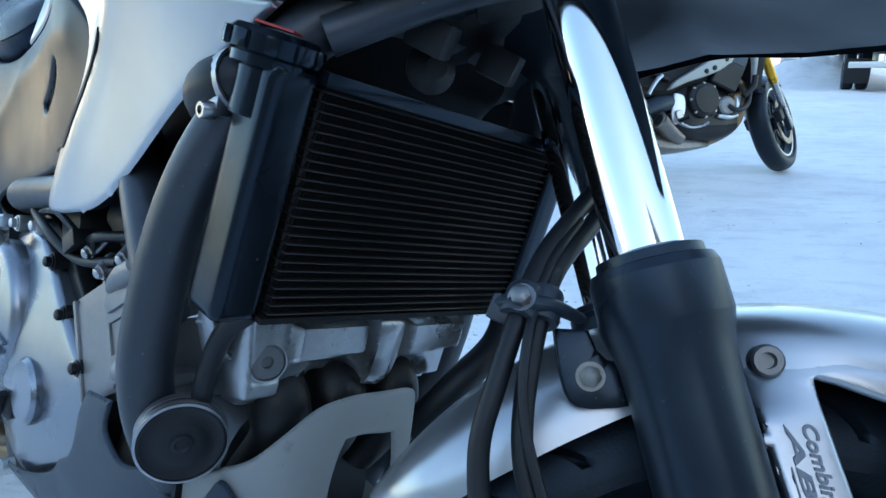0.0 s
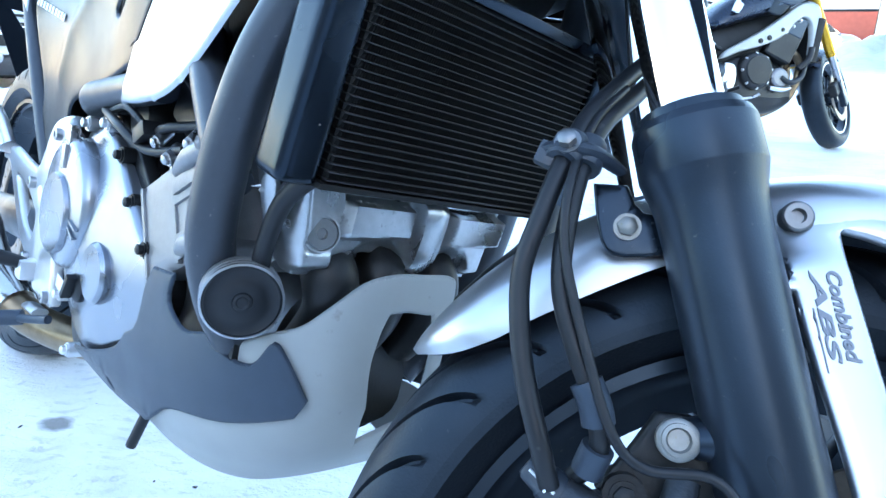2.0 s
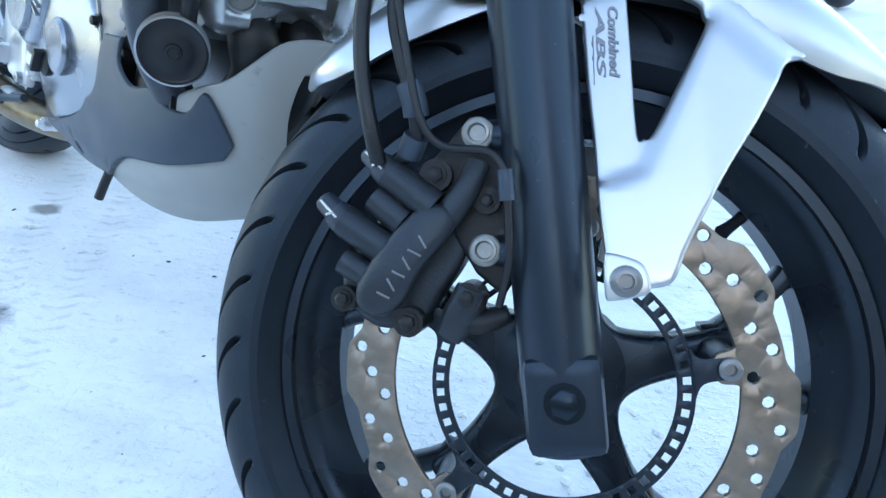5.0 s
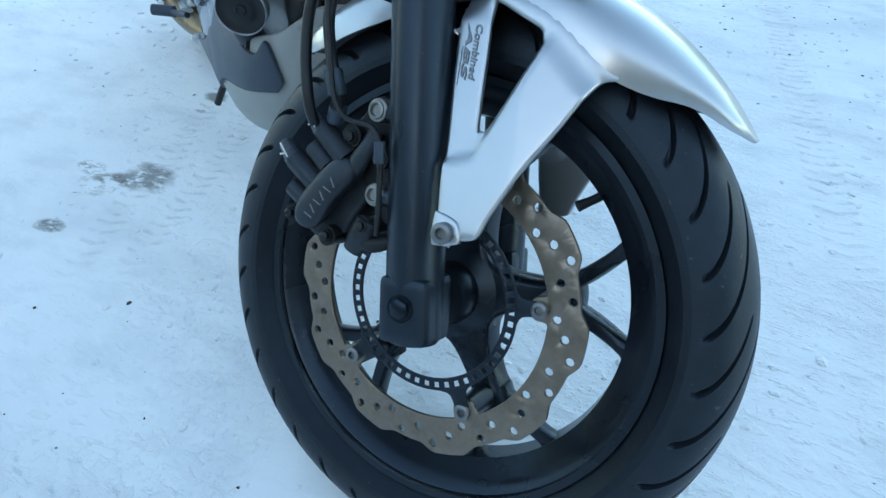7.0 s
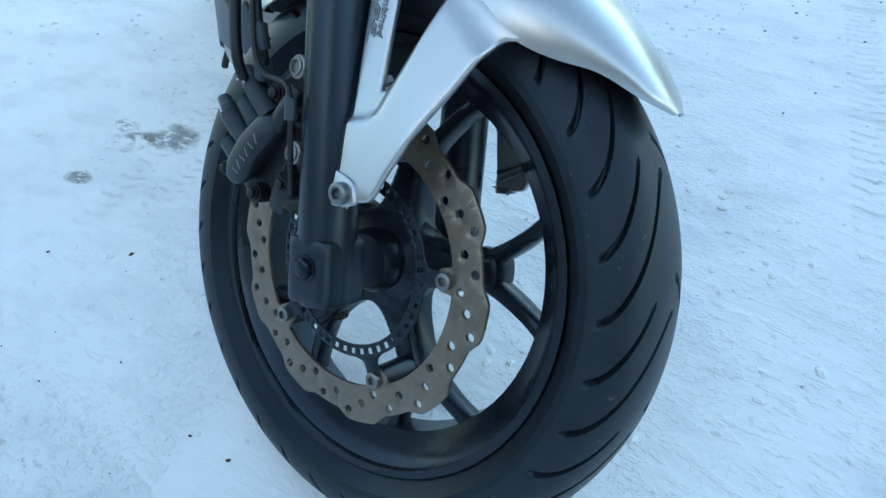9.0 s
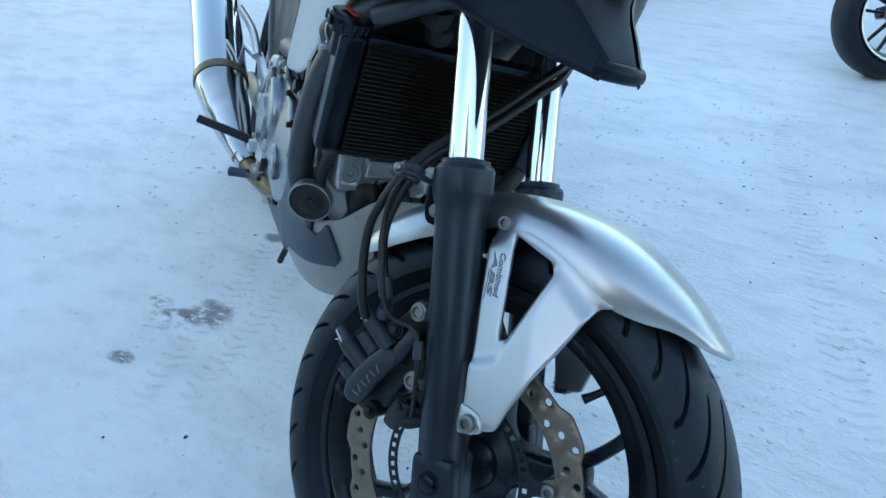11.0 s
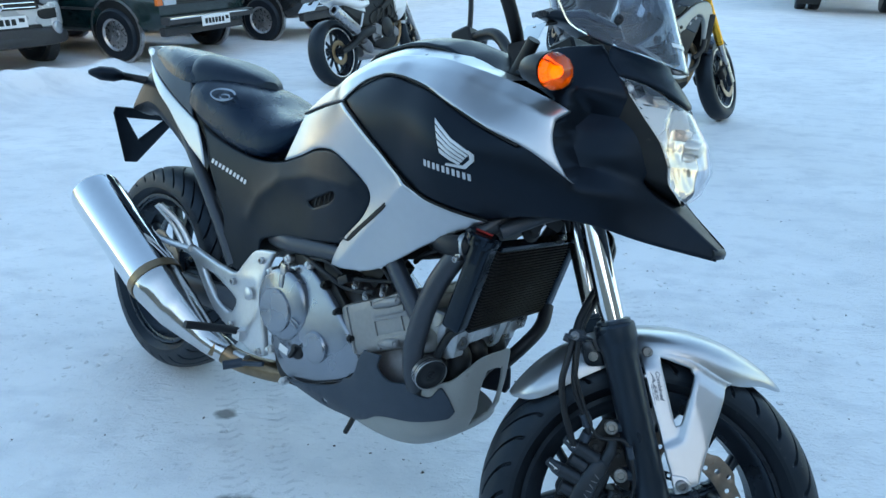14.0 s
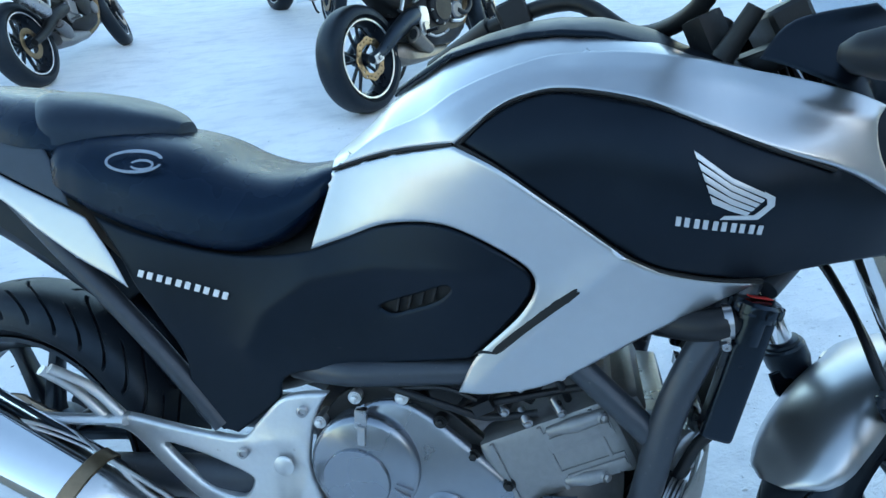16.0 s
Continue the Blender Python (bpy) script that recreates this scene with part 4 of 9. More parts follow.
def tank_top():
    bm = bmesh.new()
    xs, ys = np.linspace(0.612, 1.16, 56), np.linspace(-1, 1, 25)
    rows = []
    for x in xs:
        zb = band_top(x) - 0.003
        w = body_w(x, zb) - 0.002
        zc = max(zb + 0.008, lid_z(x) - 0.010)
        rows.append([bm.verts.new((x + 0.02 * (abs(q) ** 2) * max(0, 1 - (x - 0.612) / 0.1), q * w, zb + (zc - zb) * (1 - abs(q) ** 2.2))) for q in ys])
    for a, b in zip(rows, rows[1:]):
        for k in range(len(ys) - 1):
            bm.faces.new((a[k], b[k], b[k + 1], a[k + 1]))
    low = [bm.verts.new(v.co + Vector((0.004, 0, -0.03))) for v in rows[0]]
    for k in range(len(ys) - 1):
        bm.faces.new((rows[0][k], rows[0][k + 1], low[k + 1], low[k]))
    bmesh.ops.recalc_face_normals(bm, faces=bm.faces[:])
    return bm


part("tank_top", tank_top(), SILVER, bike, "silver tank top behind the storage lid")
part("tank_lid", sheet(soft_outline([(0.690, -0.02, 1), (0.72, -0.055), (0.80, -0.085), (0.90, -0.104), (1.00, -0.113), (1.13, -0.118), (1.18, -0.05), (1.18, 0.05), (1.13, 0.118), (1.00, 0.113), (0.90, 0.104), (0.80, 0.085), (0.72, 0.055), (0.690, 0.02, 1)], 5), lambda x, y: Vector((x, y, lid_z(x) + 0.003 - 2.2 * y * y)), 0.006, 0.006, 0.014), BLACKM, bike, "black storage lid on top of the tank")

# seat: rounded sections along the bike
def loft(sections, seg=28):
    """Closed rings (list of Vector lists of equal length) joined into one skin."""
    bm = bmesh.new()
    rings = [[bm.verts.new(p) for p in s] for s in sections]
    k = len(rings[0])
    for a, b in zip(rings, rings[1:]):
        for i in range(k):
            bm.faces.new((a[i], a[(i + 1) % k], b[(i + 1) % k], b[i]))
    bm.faces.new(rings[0][::-1])
    bm.faces.new(rings[-1])
    bmesh.ops.recalc_face_normals(bm, faces=bm.faces[:])
    return bm


def soft_interp(x, xs, ys):
    """Smooth interpolation through the rows of a section table."""
    i = int(min(max(np.searchsorted(xs, x) - 1, 0), len(xs) - 2))
    m = np.gradient(ys, xs)
    h = xs[i + 1] - xs[i]
    t = min(max((x - xs[i]) / h, 0.0), 1.0)
    return float((2 * t ** 3 - 3 * t ** 2 + 1) * ys[i] + (t ** 3 - 2 * t ** 2 + t) * h * m[i] + (3 * t ** 2 - 2 * t ** 3) * ys[i + 1] + (t ** 3 - t ** 2) * h * m[i + 1])


def pillow(rows, seg=32, power=0.55, steps=40):
    """Rows of (x, z low, z high, half width): a cushion of soft rectangular sections."""
    r = np.array(rows, float)
    out = []
    for x in np.linspace(r[0, 0], r[-1, 0], steps):
        lo, hi, w = (soft_interp(x, r[:, 0], r[:, k]) for k in (1, 2, 3))
        ring = []
        for a in np.linspace(0, 2 * math.pi, seg, False):
            c, s = math.cos(a), math.sin(a)
            y = w * math.copysign(abs(c) ** power, c)
            z = (lo + hi) / 2 + (hi - lo) / 2 * math.copysign(abs(s) ** power, s)
            if s > 0:
                z -= 0.25 * (hi - lo) * (abs(y) / max(w, 1e-4)) ** 4
            ring.append(Vector((x, y, z)))
        out.append(ring)
    return loft(out)


part("rider_seat", pillow([(0.165, 0.86, 0.905, 0.10), (0.19, 0.815, 0.912, 0.135), (0.23, 0.79, 0.915, 0.147), (0.29, 0.765, 0.91, 0.150), (0.38, 0.742, 0.893, 0.152), (0.45, 0.733, 0.866, 0.150), (0.52, 0.742, 0.855, 0.144), (0.57, 0.77, 0.862, 0.130), (0.61, 0.815, 0.872, 0.108), (0.63, 0.845, 0.876, 0.085)], 40, 0.5, 60), SEATM, bike, "smooth black vinyl rider seat")
part("pillion_seat", pillow([(-0.12, 0.925, 0.958, 0.06), (-0.09, 0.92, 0.968, 0.08), (-0.03, 0.895, 0.972, 0.10), (0.08, 0.87, 0.964, 0.125), (0.16, 0.86, 0.954, 0.130), (0.20, 0.86, 0.948, 0.122), (0.24, 0.86, 0.938, 0.10), (0.27, 0.87, 0.92, 0.07)], 40, 0.5, 50), SEATM, bike, "smooth black vinyl pillion seat")
part("seat_pad", pillow([(0.10, 0.88, 0.9625, 0.05), (0.125, 0.88, 0.9645, 0.095), (0.16, 0.87, 0.9615, 0.122), (0.22, 0.865, 0.9545, 0.117), (0.27, 0.862, 0.944, 0.096), (0.31, 0.862, 0.932, 0.066), (0.338, 0.864, 0.920, 0.030)], 40, 0.45, 40), SEATT, bike, "grained dark grey seat pad")


def ring_print(cx, cz, rx, rz, w, a0, a1, n=40):
    o = [(cx + rx * math.cos(radians(a)), cz + rz * math.sin(radians(a))) for a in np.linspace(a0, a1, n)]
    i = [(cx + (rx - w) * math.cos(radians(a)), cz + (rz - w) * math.sin(radians(a))) for a in np.linspace(a1, a0, n)]
    return o + i


def seat_skin(x, z):
    """Half width of the seat's flank."""
    r = np.array([(0.19, 0.135), (0.29, 0.150), (0.45, 0.150), (0.57, 0.130)])
    w = float(np.interp(x, r[:, 0], r[:, 1]))
    hi = float(np.interp(x, [0.23, 0.38, 0.52], [0.915, 0.893, 0.855]))
    lo = 0.77
    t = min(1.0, max(0.0, (z - lo) / (hi - lo)))
    return w * (1 - max(0, t - 0.55) ** 2 * 1.4)


part("seat_emblem", sheet(ring_print(0.350, 0.868, 0.018, 0.0075, 0.003, 200, 520), side(lambda x, z: seat_skin(x, z) + 0.002), 0.001, 0.0008, 0.006), SEATP, bike)
part("seat_emblem", sheet(ring_print(0.336, 0.872, 0.044, 0.016, 0.004, 20, 350), side(lambda x, z: seat_skin(x, z) + 0.002), 0.001, 0.0008, 0.006), SEATP, bike, "pale printed swirl on the seat")

# tail
tail_w = smooth_field([(-0.174, 0.952, 0.062), (-0.065, 0.858, 0.122), (0.123, 0.752, 0.156), (0.28, 0.688, 0.160), (0.30, 0.726, 0.156), (0.168, 0.854, 0.136), (0.0, 0.95, 0.092), (-0.086, 0.966, 0.07), (0.05, 0.85, 0.138)])
body_panel("tail_panel", [(-0.178, 0.955, 1), (-0.12, 0.962), (-0.086, 0.962, 1), (0.0, 0.949), (0.08, 0.930), (0.157, 0.901), (0.197, 0.852), (0.222, 0.801, 1), (0.150, 0.828), (0.065, 0.861), (-0.066, 0.909), (-0.12, 0.930)], DARKGREY, 0.0, "dark grey plastic tail panel beside the seat", 0.003, 0.004, 0.01, (), tail_w)
body_panel("tail_lower_panel", [(-0.15, 0.938, 1), (-0.066, 0.905), (0.065, 0.857), (0.150, 0.824), (0.222, 0.797), (0.247, 0.786, 1), (0.285, 0.738), (0.318, 0.686, 1), (0.289, 0.700), (0.235, 0.724), (0.165, 0.765), (0.10, 0.808), (-0.02, 0.866)], SILVER, -0.002, "silver tail side panel", 0.003, 0.004, 0.01, (), tail_w)
part("tail_top", pillow([(-0.185, 0.94, 0.955, 0.055), (-0.14, 0.925, 0.966, 0.075), (-0.09, 0.90, 0.962, 0.085)], 24, 0.6, 10), SILVER, bike)
part("rear_mudguard", pillow([(-0.25, 0.755, 0.79, 0.055), (-0.20, 0.75, 0.87, 0.065), (-0.12, 0.76, 0.915, 0.075), (0.0, 0.72, 0.88, 0.08), (0.12, 0.66, 0.80, 0.085), (0.22, 0.60, 0.73, 0.085)], 24, 0.5, 24), BLACKM, bike, "black rear mudguard")
pb = [(-0.105, 0.0), (0.105, 0.0), (0.105, -0.025), (0.02, -0.205), (-0.02, -0.205), (-0.105, -0.025)]
ph = [(-0.062, -0.035), (0.062, -0.035), (0.0, -0.115)]
PLATE = Matrix.Translation((-0.262, 0, 0.762)) @ Matrix.Rotation(radians(26), 4, "Y") @ Matrix.Rotation(radians(90), 4, "Z") @ Matrix.Rotation(radians(90), 4, "X")
part("plate_bracket", plate(soft_outline([(*p, 1) for p in pb], 1), 0.006, PLATE, [ph], 0.02), BLACKM, bike, "black triangular number plate bracket")
part("bracket_arm", block((0.12, 0.07, 0.018), pose(-0.22, 0, 0.772, 0, 10, 0), 0.005), BLACKM, bike)
for sy in (-1, 1):
    r_ind = part("rear_indicator", sweep([(-0.20, sy * 0.115, 0.858), (-0.21, sy * 0.14, 0.858), (-0.222, sy * 0.175, 0.856), (-0.238, sy * 0.20, 0.854)], [0.012, 0.028, 0.027, 0.008], 16, 6, True, 0.75), BLACKM, bike, "dark rear indicator pod")
    part("stalk", sweep([(-0.17, sy * 0.05, 0.855), (-0.195, sy * 0.09, 0.857), (-0.20, sy * 0.118, 0.858)], [0.013, 0.011, 0.012], 12), HOSE, r_ind)

# rear wheel and swing arm
REAR = Matrix.Translation((0, 0, REAR_R))
rw = new("rear_wheel")
rw.parent = bike
part("tyre", tyre_mesh(REAR, 0.312, 0.080, 0.222, True), TREAD, rw, "wide black rear tyre").data.materials.append(RUBBER)
part("rim", rim_mesh(REAR, 0.216, 0.066), RIMB, rw, "black cast alloy rim")
part("hub", lathe([(0, -0.06), (0.03, -0.06), (0.05, -0.04), (0.06, 0), (0.05, 0.04), (0.03, 0.06), (0, 0.06)], REAR @ AXLE_Y, 32), RIMB, rw)
for k in range(5):
    for d in (-1, 1):
        part("spoke", spoke_mesh(REAR, radians(22 + 72 * k + d * 14), 0.045, 0.197, 0.030, 0.020, 0.04, 0.03, -d * radians(5)), RIMB, rw)
part("brake_disc", ring_plate(REAR, 0.085, 0.119, 0.005, -0.075, [(0.095 + 0.006 * (k % 3), 2 * math.pi * k / 24, 0.0035) for k in range(24)], 8, 0.003), DISCM, rw, "drilled rear brake disc")
for sy in (-1, 1):
    part("swing_arm", sweep([(0.56, sy * 0.10, 0.36), (0.40, sy * 0.115, 0.352), (0.2, sy * 0.118, 0.335), (-0.05, sy * 0.118, 0.312)], [0.03, 0.03, 0.026, 0.022], 16, 6, True, 1.3), FRAMEM, bike, "grey swing arm")
    part("wheel_nut", hexbolt((0, sy * 0.135, REAR_R), (0, sy, REAR_R), 0.016, 0.012), STEEL, bike)
part("hugger", sweep([(0.30, 0, 0.46), (0.24, 0, 0.56), (0.16, 0, 0.62)], [0.03, 0.04, 0.03], 14), BLACKM, bike)

# silencer
MUF_A, MUF_B = Vector((-0.048, -0.250, 0.542)), Vector((0.258, -0.230, 0.377))
MUF = along(MUF_A, MUF_B)
ml = (MUF_B - MUF_A).length
muf = part("silencer", lathe([(0.052, 0.012), (0.058, 0.0), (0.0645, 0.002), (0.067, 0.02), (0.067, ml - 0.01), (0.066, ml), (0.0, ml)], MUF, 48), CHROME, bike, "polished steel silencer")
part("end_cap", lathe([(0.0535, 0.03), (0.0535, 0.004), (0.028, 0.035), (0.024, 0.03), (0.022, 0.12), (0.0, 0.12)], MUF, 40), STEEL, muf)
part("band", lathe([(0.067, ml - 0.012), (0.0695, ml - 0.010), (0.0695, ml + 0.010), (0.067, ml + 0.012)], MUF, 40), BURNT, muf, "heat-tinted clamp band")
part("cone", sweep([MUF @ Vector((0, 0, ml)), MUF @ Vector((0, 0, ml + 0.03)), (0.345, -0.212, 0.322), (0.43, -0.188, 0.276), (0.50, -0.165, 0.25)], [0.0665, 0.064, 0.056, 0.036, 0.028], 32, 8), POLISH, muf, "tapered steel silencer inlet")
part("inlet_pipe", sweep([(0.47, -0.185, 0.262), (0.53, -0.14, 0.232), (0.62, -0.10, 0.232), (0.72, -0.06, 0.252), (0.85, -0.03, 0.27)], 0.026, 20), BURNT, muf, "heat-tinted exhaust pipe")

# foot rest hanger, right and left
def hanger():
    o = soft_outline([(0.628, 0.548, 1), (0.590, 0.543), (0.552, 0.529), (0.516, 0.490), (0.484, 0.456), (0.42, 0.452), (0.354, 0.458), (0.29, 0.466), (0.237, 0.467, 1), (0.240, 0.440, 1), (0.285, 0.436), (0.34, 0.385), (0.392, 0.338), (0.44, 0.318), (0.50, 0.304), (0.556, 0.291), (0.612, 0.284), (0.632, 0.292, 1), (0.626, 0.33), (0.610, 0.385), (0.600, 0.434), (0.602, 0.49), (0.614, 0.525)], 5)
    h = soft_outline([(0.345, 0.421), (0.372, 0.424), (0.44, 0.408), (0.490, 0.394), (0.500, 0.382), (0.482, 0.352), (0.446, 0.350), (0.405, 0.366)], 4)
    return sheet(o, side(lambda x, z: 0.150 + 0.010 * max(0.0, min(1.0, (x - 0.42) / 0.12)) + ridge(x, z, [(0.50, 0.45), (0.58, 0.47), (0.60, 0.42), (0.56, 0.30)], 0.006, 0.012)), 0.014, 0.006, 0.010, [h])


both("footrest_hanger", hanger, ALU, bike, "cast aluminium footrest hanger")
for a in ((0.490, 0.436), (0.498, 0.325), (0.548, 0.310), (0.616, 0.298), (0.590, 0.518)):
    part("hanger_bolt", bolt((a[0], -0.163, a[1]), (a[0], -1, a[1]), 0.0085, 0.005), STEEL, bike)
part("hanger_plug", lathe([(0, 0), (0.016, 0), (0.016, 0.003), (0.013, 0.005), (0, 0.005)], along((0.559, -0.166, 0.426), (0.559, -1, 0.426)), 24), ALU, bike)
for sy in (-1, 1):
    part("pillion_arm", merge(sweep([(0.285, sy * 0.150, 0.462), (0.20, sy * 0.158, 0.455), (0.115, sy * 0.175, 0.458)], [0.016, 0.013, 0.014], 12, 4, True, 0.6), sweep([(0.275, sy * 0.15, 0.468), (0.235, sy * 0.165, 0.52), (0.20, sy * 0.20, 0.562)], [0.009, 0.008, 0.008], 10), sweep([(0.245, sy * 0.15, 0.462), (0.21, sy * 0.165, 0.51), (0.185, sy * 0.20, 0.558)], [0.009, 0.008, 0.008], 10)), ALU, bike, "forked aluminium pillion footrest arm")
    part("silencer_bolt", bolt((0.118, sy * 0.185, 0.458), (0.118, sy * 1, 0.458), 0.014, 0.008), STEEL, bike)
    pg = part("footrest", sweep([(0.545, sy * 0.17, 0.325), (0.535, sy * 0.20, 0.333), (0.505, sy * 0.292, 0.350)], [0.012, 0.014, 0.013], 14, 4, True, 0.7), HOSE, bike, "black rubber footrest")
    part("pivot", block((0.03, 0.03, 0.028), pose(0.549, sy * 0.168, 0.320, 0, 0, 0), 0.006), ALU, pg)
part("brake_pedal", merge(sweep([(0.635, -0.160, 0.272), (0.60, -0.172, 0.262), (0.572, -0.186, 0.256)], 0.006, 10), sweep([(0.578, -0.176, 0.258), (0.556, -0.215, 0.250)], 0.011, 14, 1)), DARKGREY, bike, "dark brake pedal with rubber peg")
part("lower_bracket", sweep([(0.38, -0.165, 0.252), (0.46, -0.16, 0.256), (0.56, -0.15, 0.258)], [0.012, 0.012, 0.012], 10, 4, True, 0.5), ALU, bike)

# frame
part("frame_tube", sweep([(0.56, -0.105, 0.562), (0.605, -0.126, 0.569), (0.655, -0.143, 0.577), (0.70, -0.146, 0.583), (0.87, -0.146, 0.606)], 0.0195, 20), FRAMEM, bike, "grey painted steel frame tube")
part("frame_tube", moved(sweep([(0.56, -0.105, 0.562), (0.605, -0.126, 0.569), (0.655, -0.143, 0.577), (0.70, -0.146, 0.583), (0.87, -0.146, 0.606)], 0.0195, 20), MIRROR), FRAMEM, bike)
for sy in (-1, 1):
    part("down_tube", sweep([(1.20, sy * 0.10, 0.79), (1.165, sy * 0.145, 0.735), (1.125, sy * 0.168, 0.665), (1.098, sy * 0.176, 0.59), (1.083, sy * 0.176, 0.50), (1.077, sy * 0.160, 0.44), (1.070, sy * 0.128, 0.39), (1.06, sy * 0.09, 0.34)], 0.0205, 20), FRAMEM, bike, "thick grey frame down tube")
    part("brace_tube", sweep([(0.94, sy * 0.14, 0.66), (0.98, sy * 0.15, 0.625), (1.03, sy * 0.16, 0.585), (1.092, sy * 0.17, 0.535)], 0.0185, 18), FRAMEM, bike)
    part("subframe_tube", sweep([(0.10, sy * 0.11, 0.80), (0.176, sy * 0.122, 0.735), (0.271, sy * 0.128, 0.648), (0.36, sy * 0.130, 0.556), (0.44, sy * 0.128, 0.46)], 0.0165, 18), FRAMEM, bike)
part("frame_gusset", block((0.16, 0.24, 0.05), pose(1.12, 0, 0.77, 0, -20, 0), 0.012), FRAMEM, bike)
part("frame_spine", sweep([(1.27, 0, 0.90), (1.15, 0, 0.80), (0.95, 0, 0.72), (0.6, 0, 0.66)], 0.05, 16), ENGB, bike)
part("head_stock", sweep([FORK @ Vector((-0.035, 0, 0.60)), FORK @ Vector((-0.035, 0, 0.82))], 0.032, 20, 1), ENGB, bike)

# inner parts that fill the gap under the tank
part("inner_cover", pillow([(0.15, 0.78, 0.86, 0.09), (0.30, 0.68, 0.80, 0.125), (0.45, 0.50, 0.78, 0.125), (0.65, 0.55, 0.82, 0.11), (0.90, 0.60, 0.93, 0.13), (1.10, 0.68, 0.97, 0.13), (1.22, 0.80, 0.98, 0.10), (1.30, 0.87, 0.99, 0.06)], 28, 0.5, 24), ENGB, bike, "black inner airbox cover")
part("throttle_body", merge(lathe([(0, 0), (0.034, 0), (0.034, 0.03), (0.028, 0.035), (0.028, 0.09), (0, 0.09)], along((0.92, -0.10, 0.60), (0.95, -0.10, 0.69)), 24), block((0.07, 0.10, 0.05), pose(0.90, -0.08, 0.585, 0, 25, 0), 0.008)), ENGB, bike)
part("starter_motor", lathe([(0, 0), (0.032, 0), (0.034, 0.01), (0.034, 0.08), (0.026, 0.09), (0, 0.09)], along((0.80, -0.05, 0.565), (0.80, -0.15, 0.565)), 24), ENGB, bike)
for a in (((0.83, -0.13, 0.535), (0.88, -0.145, 0.56), (0.95, -0.13, 0.575), (1.02, -0.14, 0.60)), ((0.72, -0.15, 0.565), (0.80, -0.16, 0.552), (0.86, -0.15, 0.535), (0.93, -0.14, 0.545)), ((1.0, -0.11, 0.63), (1.04, -0.13, 0.66), (1.10, -0.12, 0.69)), ((0.90, -0.15, 0.63), (0.95, -0.14, 0.60), (0.97, -0.12, 0.56))):
    part("cable", sweep(a, 0.0055, 10), HOSE, bike)

# engine
for x, z in ((0.872, 0.558), (0.905, 0.545), (0.95, 0.566), (0.99, 0.60)):
    part("cylinder_stud", merge(sweep([(x, -0.135, z), (x + 0.012, -0.150, z - 0.012)], 0.007, 10, 1), hexbolt((x + 0.012, -0.150, z - 0.012), (x + 0.02, -0.2, z - 0.03), 0.0055, 0.005)), STEEL, bike)
part("sensor_plug", merge(block((0.03, 0.022, 0.018), pose(0.855, -0.150, 0.552, 0, -30, 0), 0.004), sweep([(0.845, -0.15, 0.56), (0.80, -0.155, 0.575), (0.74, -0.15, 0.566)], 0.004, 8)), HOSE, bike)
part("crankcase", pillow([(0.58, 0.26, 0.50, 0.10), (0.64, 0.235, 0.53, 0.125), (0.75, 0.225, 0.55, 0.13), (0.88, 0.23, 0.52, 0.13), (0.98, 0.25, 0.48, 0.12), (1.06, 0.28, 0.44, 0.09)], 32, 0.4, 24), ALUD, bike, "weathered cast engine case")
CYL = Matrix.Translation((0.955, 0, 0.495)) @ Matrix.Rotation(radians(-28), 4, "Y")
part("cylinder_block", block((0.20, 0.30, 0.112), CYL @ Matrix.Translation((0, 0, -0.010)), 0.022, 4), CYLM, bike, "cast aluminium cylinder block")
for dz, h in ((0.014, 0.016), (-0.044, 0.013)):
    part("cylinder_rib", merge(block((0.085, 0.010, h), CYL @ Matrix.Translation((0.045, -0.152, dz)), 0.004), block((0.095, 0.004, h * 2.0), CYL @ Matrix.Translation((0.042, -0.151, dz)), 0.002)), CYLM, bike)
for q in (-0.078, -0.005, 0.070):
    part("cylinder_rib", block((0.006, 0.008, 0.100), CYL @ Matrix.Translation((q, -0.149, -0.010)), 0.002), CYLM, bike)
for a, b in (((0.945, 0.524), (1.020, 0.562)), ((0.975, 0.452), (1.030, 0.475))):
    part("cylinder_lug", merge(sweep([(a[0], -0.150, a[1]), ((a[0] + b[0]) / 2, -0.156, (a[1] + b[1]) / 2), (b[0], -0.154, b[1])], [0.006, 0.011, 0.009], 14, 4), hexbolt((b[0] - 0.004, -0.162, b[1] - 0.002), (b[0] + 0.2, -0.3, b[1]), 0.006, 0.006)), CYLM, bike)
HEAD = Matrix.Translation((1.078, 0, 0.525)) @ Matrix.Rotation(radians(-28), 4, "Y")
part("cylinder_head", block((0.07, 0.24, 0.11), HEAD @ Matrix.Translation((-0.022, 0, 0)), 0.020, 4), CYLM, bike, "silver cylinder head")


def ramp(a, b, v):
    k = min(1.0, max(0.0, (v - a) / (b - a)))
    return k * k * (3 - 2 * k)


